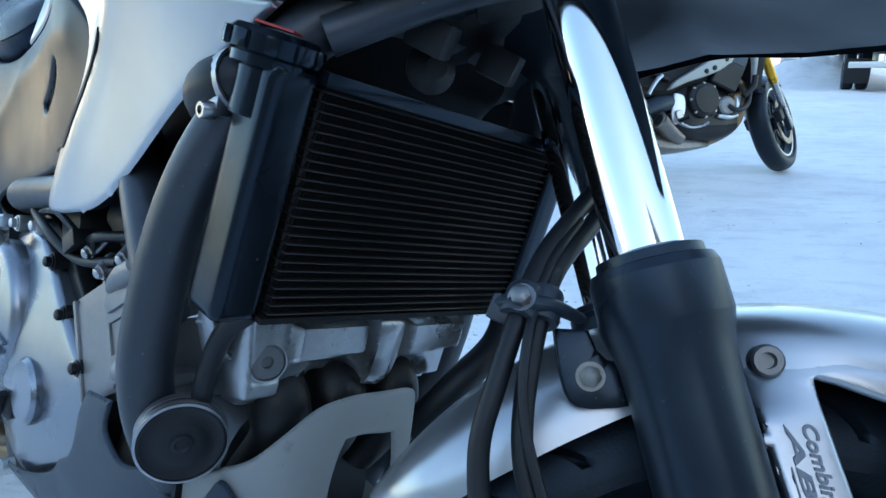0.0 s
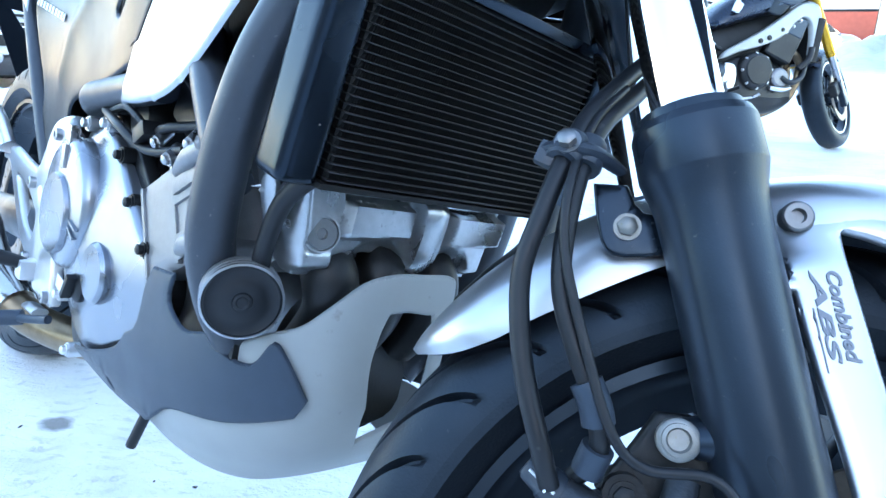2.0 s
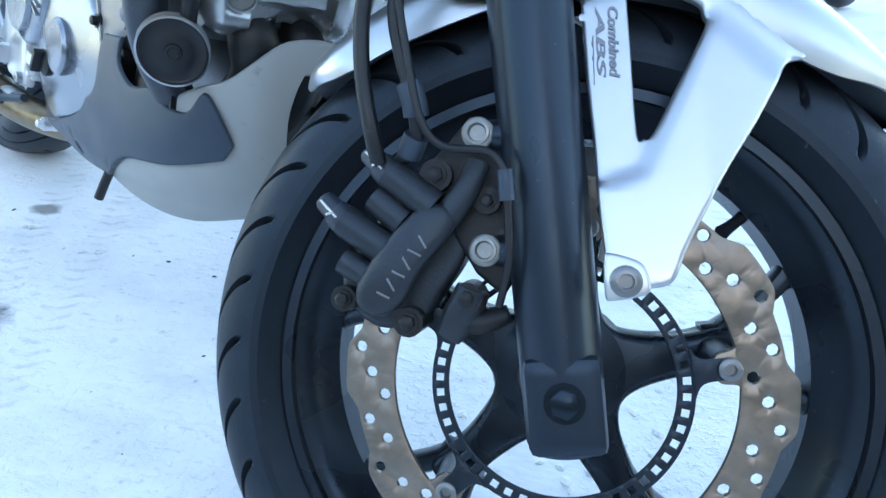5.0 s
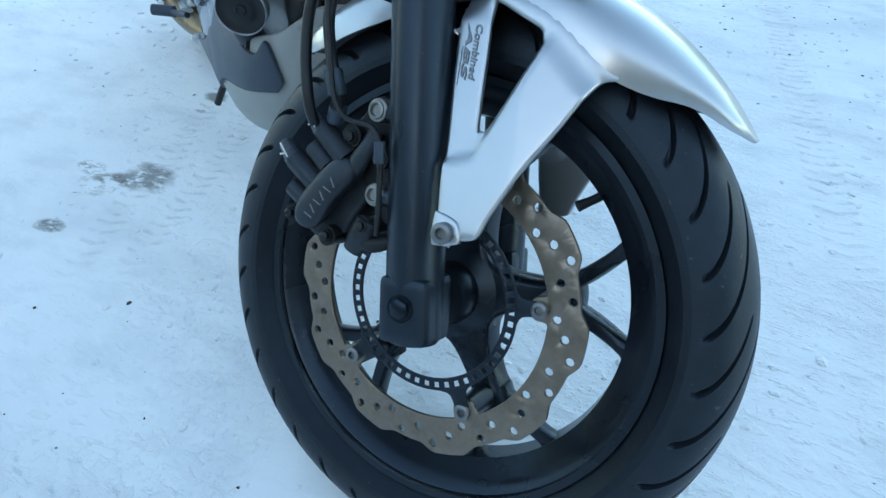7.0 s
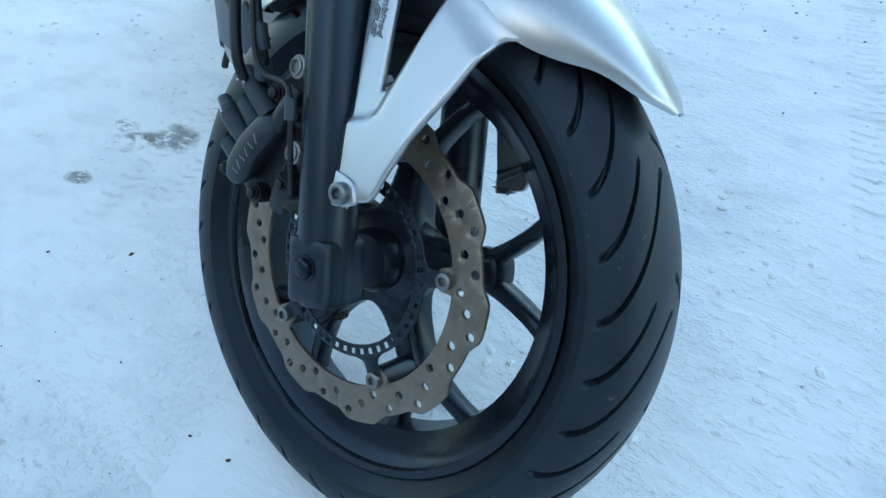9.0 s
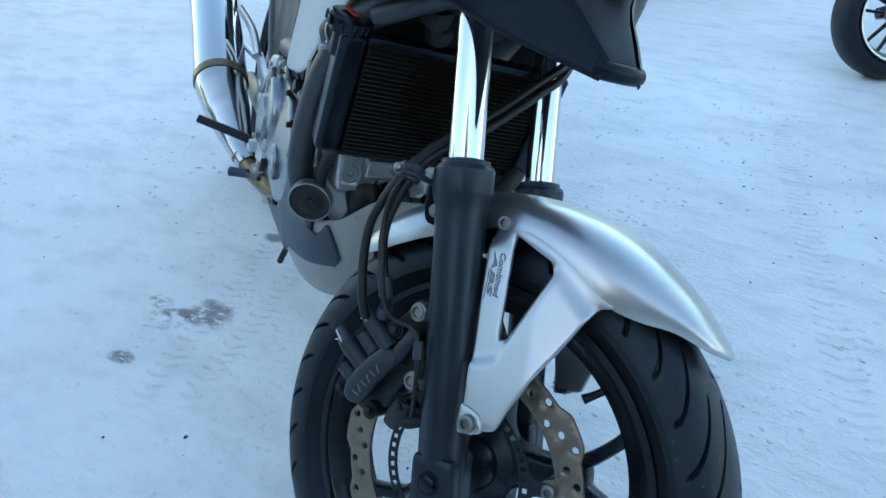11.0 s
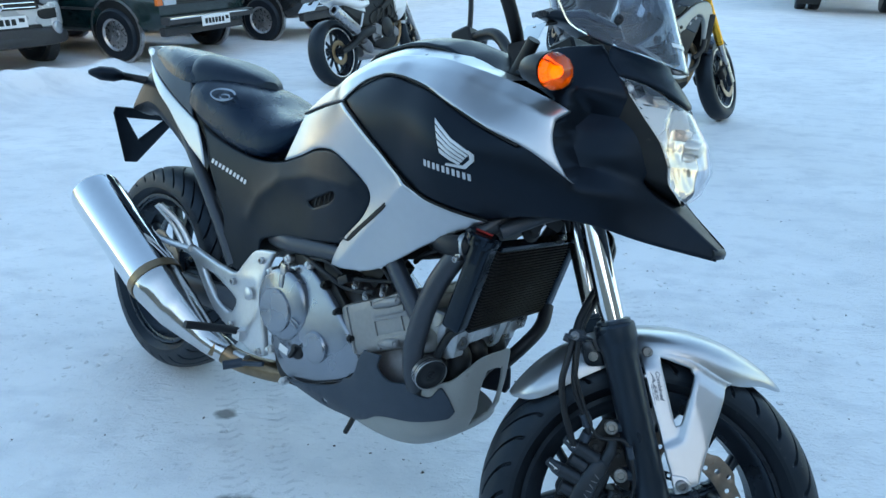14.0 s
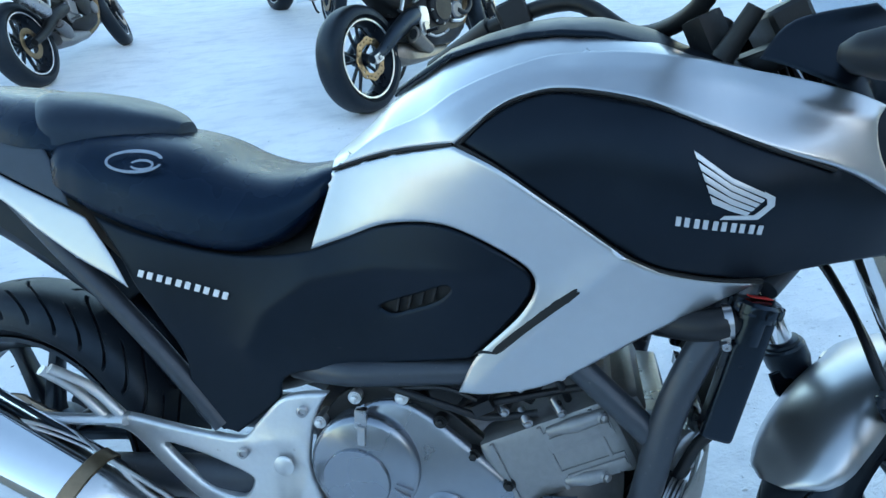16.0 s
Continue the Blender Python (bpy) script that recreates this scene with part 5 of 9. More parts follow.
def head_skin(y, z):
    """How far forward the face of the casting stands: a bevelled left end, a pad for the plug, two ribs and arches over the ports."""
    lean = 0.10 * (z - 0.51)
    skew = y - (0.535 - z) * 0.45
    pad = y - (0.535 - z) * 0.15
    x = 1.114 + lean + 0.016 * ramp(-0.161, -0.151, skew)
    x += 0.017 * ramp(-0.1435, -0.1335, pad) * ramp(0.472, 0.482, z)
    x -= 0.003 * ramp(-0.1315, -0.129, pad) * ramp(-0.096, -0.099, y) * ramp(0.490, 0.494, z)
    x -= 0.009 * ramp(-0.099, -0.092, y) * (1 - 0.7 * ramp(-0.03, 0.02, y))
    for y0, y1, up in ((-0.0935, -0.019, 0.017), (0.022, 0.098, 0.019)):
        low = 0.506 + 0.004 * ramp(y0, y1, y)
        inside_rib = ramp(y0 - 0.003, y0 + 0.004, y) * ramp(y1 + 0.003, y1 - 0.004, y)
        x += up * inside_rib * ramp(low - 0.003, low + 0.004, z) * ramp(0.5435, 0.537, z)
    for yc, r in ((-0.042, 0.030), (0.047, 0.027)):
        d = math.hypot(y - yc, (z - 0.478) * 1.15)
        x -= 0.012 * ramp(r + 0.006, r - 0.006, d)
    return Vector((x + 0.0001 * math.sin(90 * y), y, z))


head_o = soft_outline([(-0.163, 0.554, 1), (-0.160, 0.538), (-0.147, 0.505), (-0.133, 0.478), (-0.121, 0.469), (-0.084, 0.471, 1), (-0.070, 0.482), (-0.050, 0.491), (-0.028, 0.487), (-0.016, 0.472, 1), (0.026, 0.472, 1), (0.040, 0.486), (0.058, 0.486), (0.072, 0.470, 1), (0.094, 0.470, 1), (0.103, 0.556, 1)], 5)
cover = part("head_cover", merge(sheet(head_o, head_skin, 0.010, 0.003, 0.0027), block((0.06, 0.22, 0.05), Matrix.Translation((1.080, -0.01, 0.530)), 0.010, 3)), HEADM, bike, "worn silver cylinder head cover")
hb = Vector((1.1455, -0.1125, 0.5095))
hd = Vector((0.93, -0.33, 0.10)).normalized()
part("plug_boss", lathe([(0.0168, -0.02), (0.0158, 0.0006), (0.0146, 0.0006), (0.0140, -0.003), (0.0, -0.003)], along(hb, hb + hd), 36), HEADM, cover)
part("cover_plug", lathe([(0, -0.004), (0.0131, -0.004), (0.0131, 0.0012), (0.0124, 0.002), (0.0048, 0.002), (0.0044, -0.003), (0, -0.003)], along(hb, hb + hd), 36), BOLTD, cover, "steel hexagon plug")
part("cover_strap", sweep([(1.128, -0.006, 0.556), (1.150, -0.005, 0.552), (1.164, -0.0045, 0.545), (1.167, -0.004, 0.534), (1.160, 0.000, 0.510), (1.153, 0.002, 0.492), (1.145, 0.003, 0.484), (1.128, 0.003, 0.480)], 0.0145, 4, 5, True, 0.36), HEADM, cover)
for y0, y1, x in ((-0.088, -0.026, 1.1505), (0.030, 0.092, 1.1565)):
    rng = random.Random(int(x * 10000))
    for k in range(7):
        a = y0 + (y1 - y0) * (k + 0.1) / 7
        b = a + (y1 - y0) / 7 * rng.uniform(0.35, 0.85)
        z = 0.5395 + rng.uniform(-0.0012, 0.0012)
        part("worn_edge", sweep([(x - 0.0012, a, z), (x, (a + b) / 2, z + rng.uniform(-0.0006, 0.0006)), (x - 0.0012, b, z)], [0.0003, rng.uniform(0.0011, 0.0019), 0.0003], 6, 3), ALU, cover, "bare worn metal edge")
for y in (-0.08, -0.02, 0.05):
    part("exhaust_port", sweep([(1.10, y, 0.49), (1.125, y, 0.465), (1.115, y + 0.01, 0.43), (1.08, y + 0.01, 0.38)], [0.024, 0.026, 0.024, 0.022], 16), ENGB, bike)


def right_cover():
    o = soft_outline([(0.618, 0.455), (0.645, 0.505), (0.69, 0.538), (0.735, 0.545), (0.79, 0.520), (0.858, 0.470), (0.915, 0.418), (0.930, 0.375), (0.905, 0.340), (0.84, 0.305), (0.76, 0.268), (0.69, 0.262), (0.655, 0.30), (0.632, 0.38)], 5)
    bumps = smooth_field([(0.62, 0.45, 0.150), (0.69, 0.535, 0.150), (0.79, 0.52, 0.150), (0.93, 0.39, 0.145), (0.84, 0.31, 0.148), (0.70, 0.27, 0.14), (0.70, 0.43, 0.172), (0.80, 0.43, 0.166), (0.80, 0.37, 0.166), (0.88, 0.39, 0.155), (0.73, 0.33, 0.160)])
    return sheet(o, side(lambda x, z: bumps(x, z)), 0.025, 0.008, 0.010)


gasket_o = [(0.610, 0.470), (0.628, 0.525), (0.672, 0.556), (0.740, 0.562), (0.800, 0.534), (0.866, 0.484), (0.925, 0.436), (0.945, 0.385), (0.915, 0.332), (0.84, 0.292), (0.76, 0.256), (0.68, 0.250), (0.644, 0.30), (0.622, 0.38)]
part("cover_gasket", sheet(soft_outline(gasket_o, 5), side(lambda x, z: 0.138), 0.016, 0.003, 0.02), ENGB, bike, "black flange behind the engine side cover")
cov = part("clutch_cover", right_cover(), COVER, bike, "grey painted engine side cover")
part("clutch_cover", moved(right_cover(), MIRROR), COVER, bike)
CIR = along((0.688, -0.150, 0.443), (0.688, -1, 0.443))
part("round_lid", lathe([(0.083, -0.01), (0.083, 0.018), (0.080, 0.024), (0.074, 0.027), (0.0, 0.031)], CIR, 64), COVER, cov, "round embossed lid")
part("lid_boss", lathe([(0.051, -0.01), (0.051, 0.0325), (0.0495, 0.0345), (0.0, 0.0355)], along((0.678, -0.150, 0.427), (0.678, -1, 0.427)), 48), COVER, cov)
for a in (16, 25):
    part("lid_rib", block((0.026, 0.003, 0.005), CIR @ Matrix.Rotation(radians(-a), 4, "Z") @ Matrix.Translation((0.064, 0, 0.029)), 0.0012), COVER, cov)
part("lid_clip", merge(block((0.018, 0.012, 0.030), pose(0.684, -0.172, 0.524), 0.003), block((0.012, 0.008, 0.030), pose(0.686, -0.178, 0.500), 0.003)), STEEL, cov, "small metal cable clip")
part("small_lid", lathe([(0.036, -0.01), (0.036, 0.008), (0.032, 0.012), (0, 0.013)], along((0.806, -0.160, 0.383), (0.806, -1, 0.383)), 40), COVER, cov)
part("oil_filler_cap", merge(lathe([(0, -0.01), (0.019, -0.01), (0.019, 0.012), (0.014, 0.016), (0, 0.016)], along((0.752, -0.155, 0.352), (0.752, -1, 0.352)), 20), block((0.008, 0.012, 0.034), pose(0.752, -0.176, 0.352, 0, 30, 0), 0.002)), HOSE, cov, "black oil filler cap")
part("cover_sticker", block((0.030, 0.0012, 0.016), pose(0.716, -0.1745, 0.345, 0, 8, 0), 0), WHITE, cov, "small white warning sticker")
for a in ((0.612, 0.497), (0.667, 0.543), (0.737, 0.550), (0.794, 0.520), (0.843, 0.474), (0.895, 0.433), (0.935, 0.395), (0.64, 0.31), (0.70, 0.252)):
    part("cover_bolt", merge(lathe([(0, -0.03), (0.010, -0.03), (0.010, 0.002), (0, 0.002)], along((a[0], -0.150, a[1]), (a[0], -1, a[1])), 16), hexbolt((a[0], -0.153, a[1]), (a[0], -1, a[1]), 0.006, 0.006)), ENGB if a[0] > 0.78 else ALU, cov)

# radiator: a core of thin tubes and fins between two tanks
RAD = Matrix.Translation((1.186, -0.006, 0.634)) @ Matrix.Rotation(radians(11), 4, "Y")
rad = part("radiator", block((0.022, 0.27, 0.165), RAD @ Matrix.Translation((-0.008, 0, 0)), 0.002, 1), RADM, bike, "black radiator core")
for k in range(25):
    part("core_tube", block((0.018, 0.272, 0.0011), RAD @ Matrix.Translation((0.0008, 0, -0.078 + 0.156 * k / 24)), 0.0005, 1), TUBEM, rad)


def fins():
    bm = bmesh.new()
    for k in range(24):
        z0, z1 = -0.078 + 0.156 * k / 24, -0.078 + 0.156 * (k + 1) / 24
        for j in range(110):
            y = -0.134 + 0.268 * j / 110
            q = [bm.verts.new(RAD @ Vector((0.007, y + dy, z))) for dy, z in ((0, z0), (0.0004, z0), (0.0016, z1), (0.0012, z1))]
            r = [bm.verts.new(RAD @ Vector((-0.004, y + dy, z))) for dy, z in ((0, z0), (0.0004, z0), (0.0016, z1), (0.0012, z1))]
            bm.faces.new(q)
            bm.faces.new((q[0], q[3], r[3], r[0]))
            bm.faces.new((q[1], r[1], r[2], q[2]))
    return bm


tagged(part("cooling_fin_pack", fins(), RADM, rad), kind="stuff")
part("top_rail", block((0.026, 0.28, 0.010), RAD @ Matrix.Translation((0, 0, 0.086)), 0.002), RADT, rad)
part("bottom_rail", block((0.022, 0.28, 0.005), RAD @ Matrix.Translation((-0.002, 0, -0.0835)), 0.0015), RADM, rad)
part("side_tank", block((0.040, 0.036, 0.176), RAD @ Matrix.Translation((-0.0155, -0.156, 0.001)), 0.012, 5), RADT, rad, "satin black radiator end tank")
part("side_tank", block((0.048, 0.03, 0.178), RAD @ Matrix.Translation((-0.010, 0.152, 0.001)), 0.010, 4), RADT, rad)
part("filler_neck", lathe([(0, -0.03), (0.020, -0.03), (0.020, 0.0), (0.026, 0.002), (0.026, 0.008), (0.030, 0.010), (0.030, 0.021), (0.026, 0.025), (0, 0.026)], Matrix.Translation((1.180, -0.166, 0.716)) @ Matrix.Rotation(radians(11), 4, "Y"), 24), RADT, rad, "black radiator cap")
for k in range(10):
    part("cap_lug", block((0.010, 0.009, 0.012), Matrix.Translation((1.180, -0.166, 0.716)) @ Matrix.Rotation(radians(11), 4, "Y") @ Matrix.Rotation(radians(36 * k), 4, "Z") @ Matrix.Translation((0.028, 0, 0.0155)), 0.003), RADT, rad)
part("cap_label", block((0.030, 0.010, 0.0015), pose(1.186, -0.168, 0.7432, 0, 11, 25), 0), RED, rad, "red warning label")
part("radiator_hose", sweep([(1.165, -0.150, 0.715), (1.145, -0.172, 0.708), (1.11, -0.165, 0.70), (1.05, -0.12, 0.69)], 0.020, 18), HOSE, rad, "thick black coolant hose")
part("hose_clamp", merge(lathe([(0.0205, -0.005), (0.0225, -0.005), (0.0225, 0.005), (0.0205, 0.005)], along((1.152, -0.168, 0.710), (1.10, -0.168, 0.70)), 24), block((0.012, 0.012, 0.012), pose(1.150, -0.180, 0.690), 0.002)), STEEL, rad)
part("clamp_screw", bolt((1.150, -0.188, 0.686), (1.150, -1, 0.60), 0.006, 0.006), STEEL, rad)
part("lower_hose", sweep([(1.165, -0.145, 0.555), (1.14, -0.15, 0.53), (1.12, -0.148, 0.48), (1.10, -0.13, 0.43)], 0.008, 14), HOSE, rad)
part("lower_hose", sweep([(1.18, 0.145, 0.56), (1.19, 0.118, 0.52), (1.18, 0.078, 0.48), (1.15, 0.06, 0.43)], 0.015, 14), HOSE, rad)

# horn
HN = along((1.118, -0.158, 0.445), (1.118 + 0.92, -0.158 - 0.40, 0.445 - 0.17)) @ Matrix.Scale(0.87, 4)
horn = part("horn", lathe([(0, -0.020), (0.030, -0.024), (0.036, -0.018), (0.0372, -0.014), (0.0372, 0.003), (0.0358, 0.005), (0.0340, 0.0052), (0.0325, 0.0042), (0.0215, 0.0040), (0.0205, 0.0047), (0.0098, 0.0049), (0.0088, 0.0072), (0.0062, 0.0078), (0.0048, 0.0062), (0, 0.0062)], HN, 56), HOSE, bike, "round black horn with steel rims")
for h in (-0.0125, -0.0085, -0.0015, 0.0042):
    part("rim_band", lathe([(0.0365, h - 0.0018), (0.0388, h - 0.0012), (0.0388, h + 0.0012), (0.0365, h + 0.0018)], HN, 56), STEEL, horn)
part("horn_bracket", block((0.012, 0.016, 0.06), pose(1.085, -0.135, 0.405), 0.003), ENGB, horn)

# belly cowl
def cowl_at(off=0.0):
    def surf(q, z):
        a = float(np.interp(z, [0.24, 0.30, 0.36, 0.42], [0.185, 0.250, 0.276, 0.281])) + off
        b = float(np.interp(z, [0.24, 0.28, 0.34], [0.125, 0.148, 0.156])) + off
        s = 1 if q > 0 else -1
        k = abs(q)
        if k > 1:
            return Vector((0.9 - (k - 1) * 0.5, s * (b + 0.006 * min(1, (k - 1) * 3)), z))
        f = k * math.pi / 2
        return Vector((0.9 + a * max(0.0, math.cos(f)) ** 0.667, s * b * max(0.0, math.sin(f)) ** 0.667, z))
    return surf


def grey_cowl():
    right = [(-0.62, 0.398), (-0.52, 0.415), (-0.42, 0.428), (-0.33, 0.449), (-0.22, 0.474), (-0.11, 0.484), (-0.02, 0.485)]
    low = [(-1.02, 0.262), (-0.95, 0.248), (-0.7, 0.243), (-0.4, 0.245), (-0.15, 0.26)]
    o = right + [(0.022, 0.484), (0.040, 0.474), (0.046, 0.42), (0.052, 0.36), (0.09, 0.325), (0.3, 0.31), (0.66, 0.31), (0.9, 0.30), (1.0, 0.29)] + [(-q, z) for q, z in low] + [(0, 0.265)] + low[::-1] + [(-1.0, 0.29), (-0.9, 0.33), (-0.66, 0.38)]
    hr = [(0.001, 0.447, 1), (-0.05, 0.450), (-0.112, 0.448, 1), (-0.134, 0.428), (-0.141, 0.400), (-0.116, 0.355), (-0.090, 0.318, 1), (-0.04, 0.326), (0.004, 0.336, 1), (0.012, 0.39)]
    h = [soft_outline(hr, 4)]
    return sheet([tuple(p[:2]) for p in cr(o, 4, True)], cowl_at(), 0.004, 0.004, 0.014, h)


part("front_cowl_guard", grey_cowl(), GREYP, bike, "grey plastic belly cowl with openings")
dark_o = soft_outline([(-1.38, 0.262, 1), (-1.22, 0.285), (-1.06, 0.318), (-0.99, 0.355), (-0.975, 0.405), (-0.96, 0.428, 1), (-0.885, 0.433, 1), (-0.89, 0.405), (-0.82, 0.388), (-0.715, 0.398), (-0.66, 0.385), (-0.56, 0.385), (-0.50, 0.410), (-0.43, 0.395), (-0.34, 0.365, 1), (-0.36, 0.345, 1), (-0.60, 0.320), (-0.82, 0.303), (-0.90, 0.274), (-0.97, 0.252, 1), (-1.16, 0.242)], 4)
for sy in (1, -1):
    surf = cowl_at(0.006)
    bm = sheet(dark_o, surf, 0.004, 0.004, 0.014, [[(-1.12 + 0.014 * math.cos(a), 0.262 + 0.007 * math.sin(a)) for a in np.linspace(0, 2 * math.pi, 12, False)]])
    part("belly_cowl", bm if sy > 0 else moved(bm, MIRROR), DARKGREY, bike, "dark grey plastic belly cowl")
part("cowl_tray", pillow([(0.62, 0.258, 0.30, 0.08), (0.80, 0.250, 0.315, 0.118), (0.98, 0.256, 0.325, 0.105), (1.07, 0.28, 0.33, 0.06)], 20, 0.5, 12), VENTM, bike)
part("sump", pillow([(0.75, 0.21, 0.30, 0.06), (0.85, 0.20, 0.34, 0.09), (1.0, 0.24, 0.38, 0.10), (1.08, 0.29, 0.40, 0.08)], 20, 0.5, 12), ENGB, bike)
foot = (BIKE @ Vector((0.67, 0.30, 0.02))).xy.to_3d() + Vector((0, 0, 0.008))
part("side_stand", merge(sweep([(0.72, 0.12, 0.27), (0.70, 0.20, 0.16), BIKE.inverted() @ (foot + Vector((0, 0, 0.01)))], [0.014, 0.012, 0.012], 12), block((0.07, 0.05, 0.012), BIKE.inverted() @ Matrix.Translation(foot), 0.004)), ENGB, bike, "black side stand")
part("drain_stub", sweep([(0.925, -0.135, 0.262), (0.918, -0.14, 0.235), (0.912, -0.142, 0.218)], 0.006, 10), HOSE, bike)

# ---- front mudguard, brake, lamps, screen and bars ----
def gentle(rows):
    """Like stepper, but smooth from row to row."""
    xs, ys = np.array([r[0] for r in rows], float), np.array([r[1] for r in rows], float)
    return lambda x: soft_interp(x, xs, ys)


fen_w = gentle([(31, 0.010), (33, 0.030), (36, 0.045), (41, 0.062), (47, 0.080), (53, 0.092), (60, 0.097), (68, 0.099), (77, 0.095), (84, 0.080), (90, 0.079), (100, 0.080), (110, 0.080), (116, 0.077), (121, 0.069), (124.5, 0.054), (127, 0.024)])
fen_e = gentle([(31, 0.326), (34, 0.317), (40, 0.303), (44.6, 0.287), (49, 0.278), (53, 0.275), (57, 0.278), (63, 0.286), (80, 0.294), (88, 0.286), (112, 0.281), (118, 0.285), (124, 0.300), (127, 0.316)])
fen_t = gentle([(31, 0.331), (45, 0.335), (60, 0.339), (80, 0.338), (110, 0.332), (127, 0.324)])


def fender_skin(t, a, off=0.0):
    w, e, top = fen_w(t), fen_e(t), fen_t(t)
    s, c = math.sin(a), math.cos(a)
    y = w * math.copysign(abs(s) ** 0.85, s) + off * s
    r = e + (top - e) * max(0.0, c) ** 0.75 + off * c
    return FORK @ Vector((r * math.cos(radians(t)), y, r * math.sin(radians(t))))


def fender():
    bm = bmesh.new()
    ts, aa = np.linspace(31, 127, 90), np.linspace(-math.pi / 2, math.pi / 2, 33)
    grid = [[[bm.verts.new(fender_skin(t, a, off)) for a in aa] for t in ts] for off in (0.0, -0.003)]
    for g, flip in zip(grid, (False, True)):
        for i in range(len(ts) - 1):
            for j in range(len(aa) - 1):
                q = (g[i][j], g[i][j + 1], g[i + 1][j + 1], g[i + 1][j])
                fc = bm.faces.new(q[::-1] if flip else q)
                fc.material_index = 1 if flip else 0
    o, n = grid
    ring = [(0, j) for j in range(len(aa))] + [(i, len(aa) - 1) for i in range(1, len(ts))] + [(len(ts) - 1, j) for j in range(len(aa) - 2, -1, -1)] + [(i, 0) for i in range(len(ts) - 2, 0, -1)]
    for (a, b), (c, d) in zip(ring, ring[1:] + ring[:1]):
        bm.faces.new((o[a][b], o[c][d], n[c][d], n[a][b]))
    bmesh.ops.recalc_face_normals(bm, faces=bm.faces[:])
    return bm


guard = part("front_mudguard", fender(), SILVER, bike, "silver painted front mudguard")
guard.data.materials.append(BLACKM)
leg_o = soft_outline([(0.0385, 0.313, 1), (0.072, 0.303), (0.10, 0.288), (0.128, 0.268), (0.150, 0.248), (0.172, 0.2295), (0.182, 0.2165, 1), (0.1762, 0.2126), (0.1667, 0.2112), (0.1578, 0.2010), (0.1384, 0.1721), (0.114, 0.1393), (0.0888, 0.0996), (0.0789, 0.0797), (0.0724, 0.0748),
                     (0.0618, 0.0735, 1), (0.0362, 0.0730, 1), (0.0372, 0.0979), (0.0363, 0.1295), (0.0371, 0.1663), (0.0362, 0.2214), (0.0377, 0.2917)], 5)
leg_h = soft_outline([(0.0680, 0.2765), (0.0729, 0.2794), (0.093, 0.2675), (0.1120, 0.2560), (0.1152, 0.2478), (0.1128, 0.2382), (0.093, 0.2042), (0.0743, 0.1724), (0.0690, 0.1699), (0.0651, 0.1740), (0.0664, 0.2250)], 4)


def leg_y(x, z):
    """How far out the stay stands: flush with the mudguard above, with a hollow round its opening, spreading to the fork's foot below."""
    t, r = math.degrees(math.atan2(z, x)), math.hypot(x, z)
    e, top = fen_e(t), fen_t(t)
    y = 0.101 + 0.033 * max(0.0, min(1.0, (0.30 - z) / 0.22)) - 0.20 * max(0.0, x - 0.105)
    right = 0.878 * (0.0725 + (z - 0.150) * 0.546 - x)
    roof = ((0.2898 - z) * 0.677 + (0.100 - x) * 0.736)
    d = min(right, z - 0.1385 - 0.25 * max(0.0, x - 0.045), roof + 0.006)
    k = max(0.0, min(1.0, d / 0.009))
    y -= 0.0055 * k * k * (3 - 2 * k)
    if r > e:
        c = min(1.0, ((r - e) / (top - e)) ** 1.333)
        sink = min(1.0, (r - e) / 0.010)
        g = fen_w(t) * math.sqrt(max(0.0, 1 - c * c)) ** 0.85 + 0.0014 - 0.0044 * sink * sink * (3 - 2 * sink)
    else:
        g = fen_w(t) + 0.0014
    b = max(0.0, min(1.0, (r - e + 0.026) / 0.026))
    b = b * b * (3 - 2 * b)
    return y * (1 - b) + g * b


lug_o = soft_outline([(0.0352, 0.0720), (0.0390, 0.0680), (0.0585, 0.0700), (0.0630, 0.0745), (0.0612, 0.0860), (0.0560, 0.0925), (0.0395, 0.0985), (0.0362, 0.0950)], 3)
for sy in (-1, 1):
    st = part("stay", sheet(leg_o, lambda u, v: FORK @ Vector((u, sy * leg_y(u, v), v)), 0.006, 0.0030, 0.0055, [leg_h]), SILVER, guard, "silver stay plate with an opening")
    part("stay_lug", sheet(lug_o, lambda u, v: FORK @ Vector((u, sy * (leg_y(u, v) + 0.0030), v)), 0.006, 0.0020, 0.006), SILVER, st)
    for x, z, r, up in ((0.051, 0.295, 0.0088, 0.001), (0.048, 0.080, 0.0100, 0.004)):
        y = leg_y(x, z) + up
        part("stay_bolt", bolt(FORK @ Vector((x, sy * y, z)), FORK @ Vector((x, sy * 2, z)), r, 0.006), BOLTD, st)
    for x, z in ((-0.041, 0.305),):
        part("rear_bracket", plate(soft_outline([(-0.055, 0.335, 1), (-0.036, 0.330, 1), (-0.030, 0.312), (-0.005, 0.306, 1), (-0.005, 0.285, 1), (-0.045, 0.288), (-0.057, 0.300)], 3), 0.005, FORK @ Matrix.Translation((0, sy * 0.086 + (0.005 if sy > 0 else 0), 0)) @ Matrix.Rotation(radians(90), 4, "X"), (), 0.01), RADT, guard, "black bracket")
        part("bracket_bolt", hexbolt(FORK @ Vector((x, sy * 0.092, z)), FORK @ Vector((x, sy, z)), 0.006, 0.005), ZINC, guard)


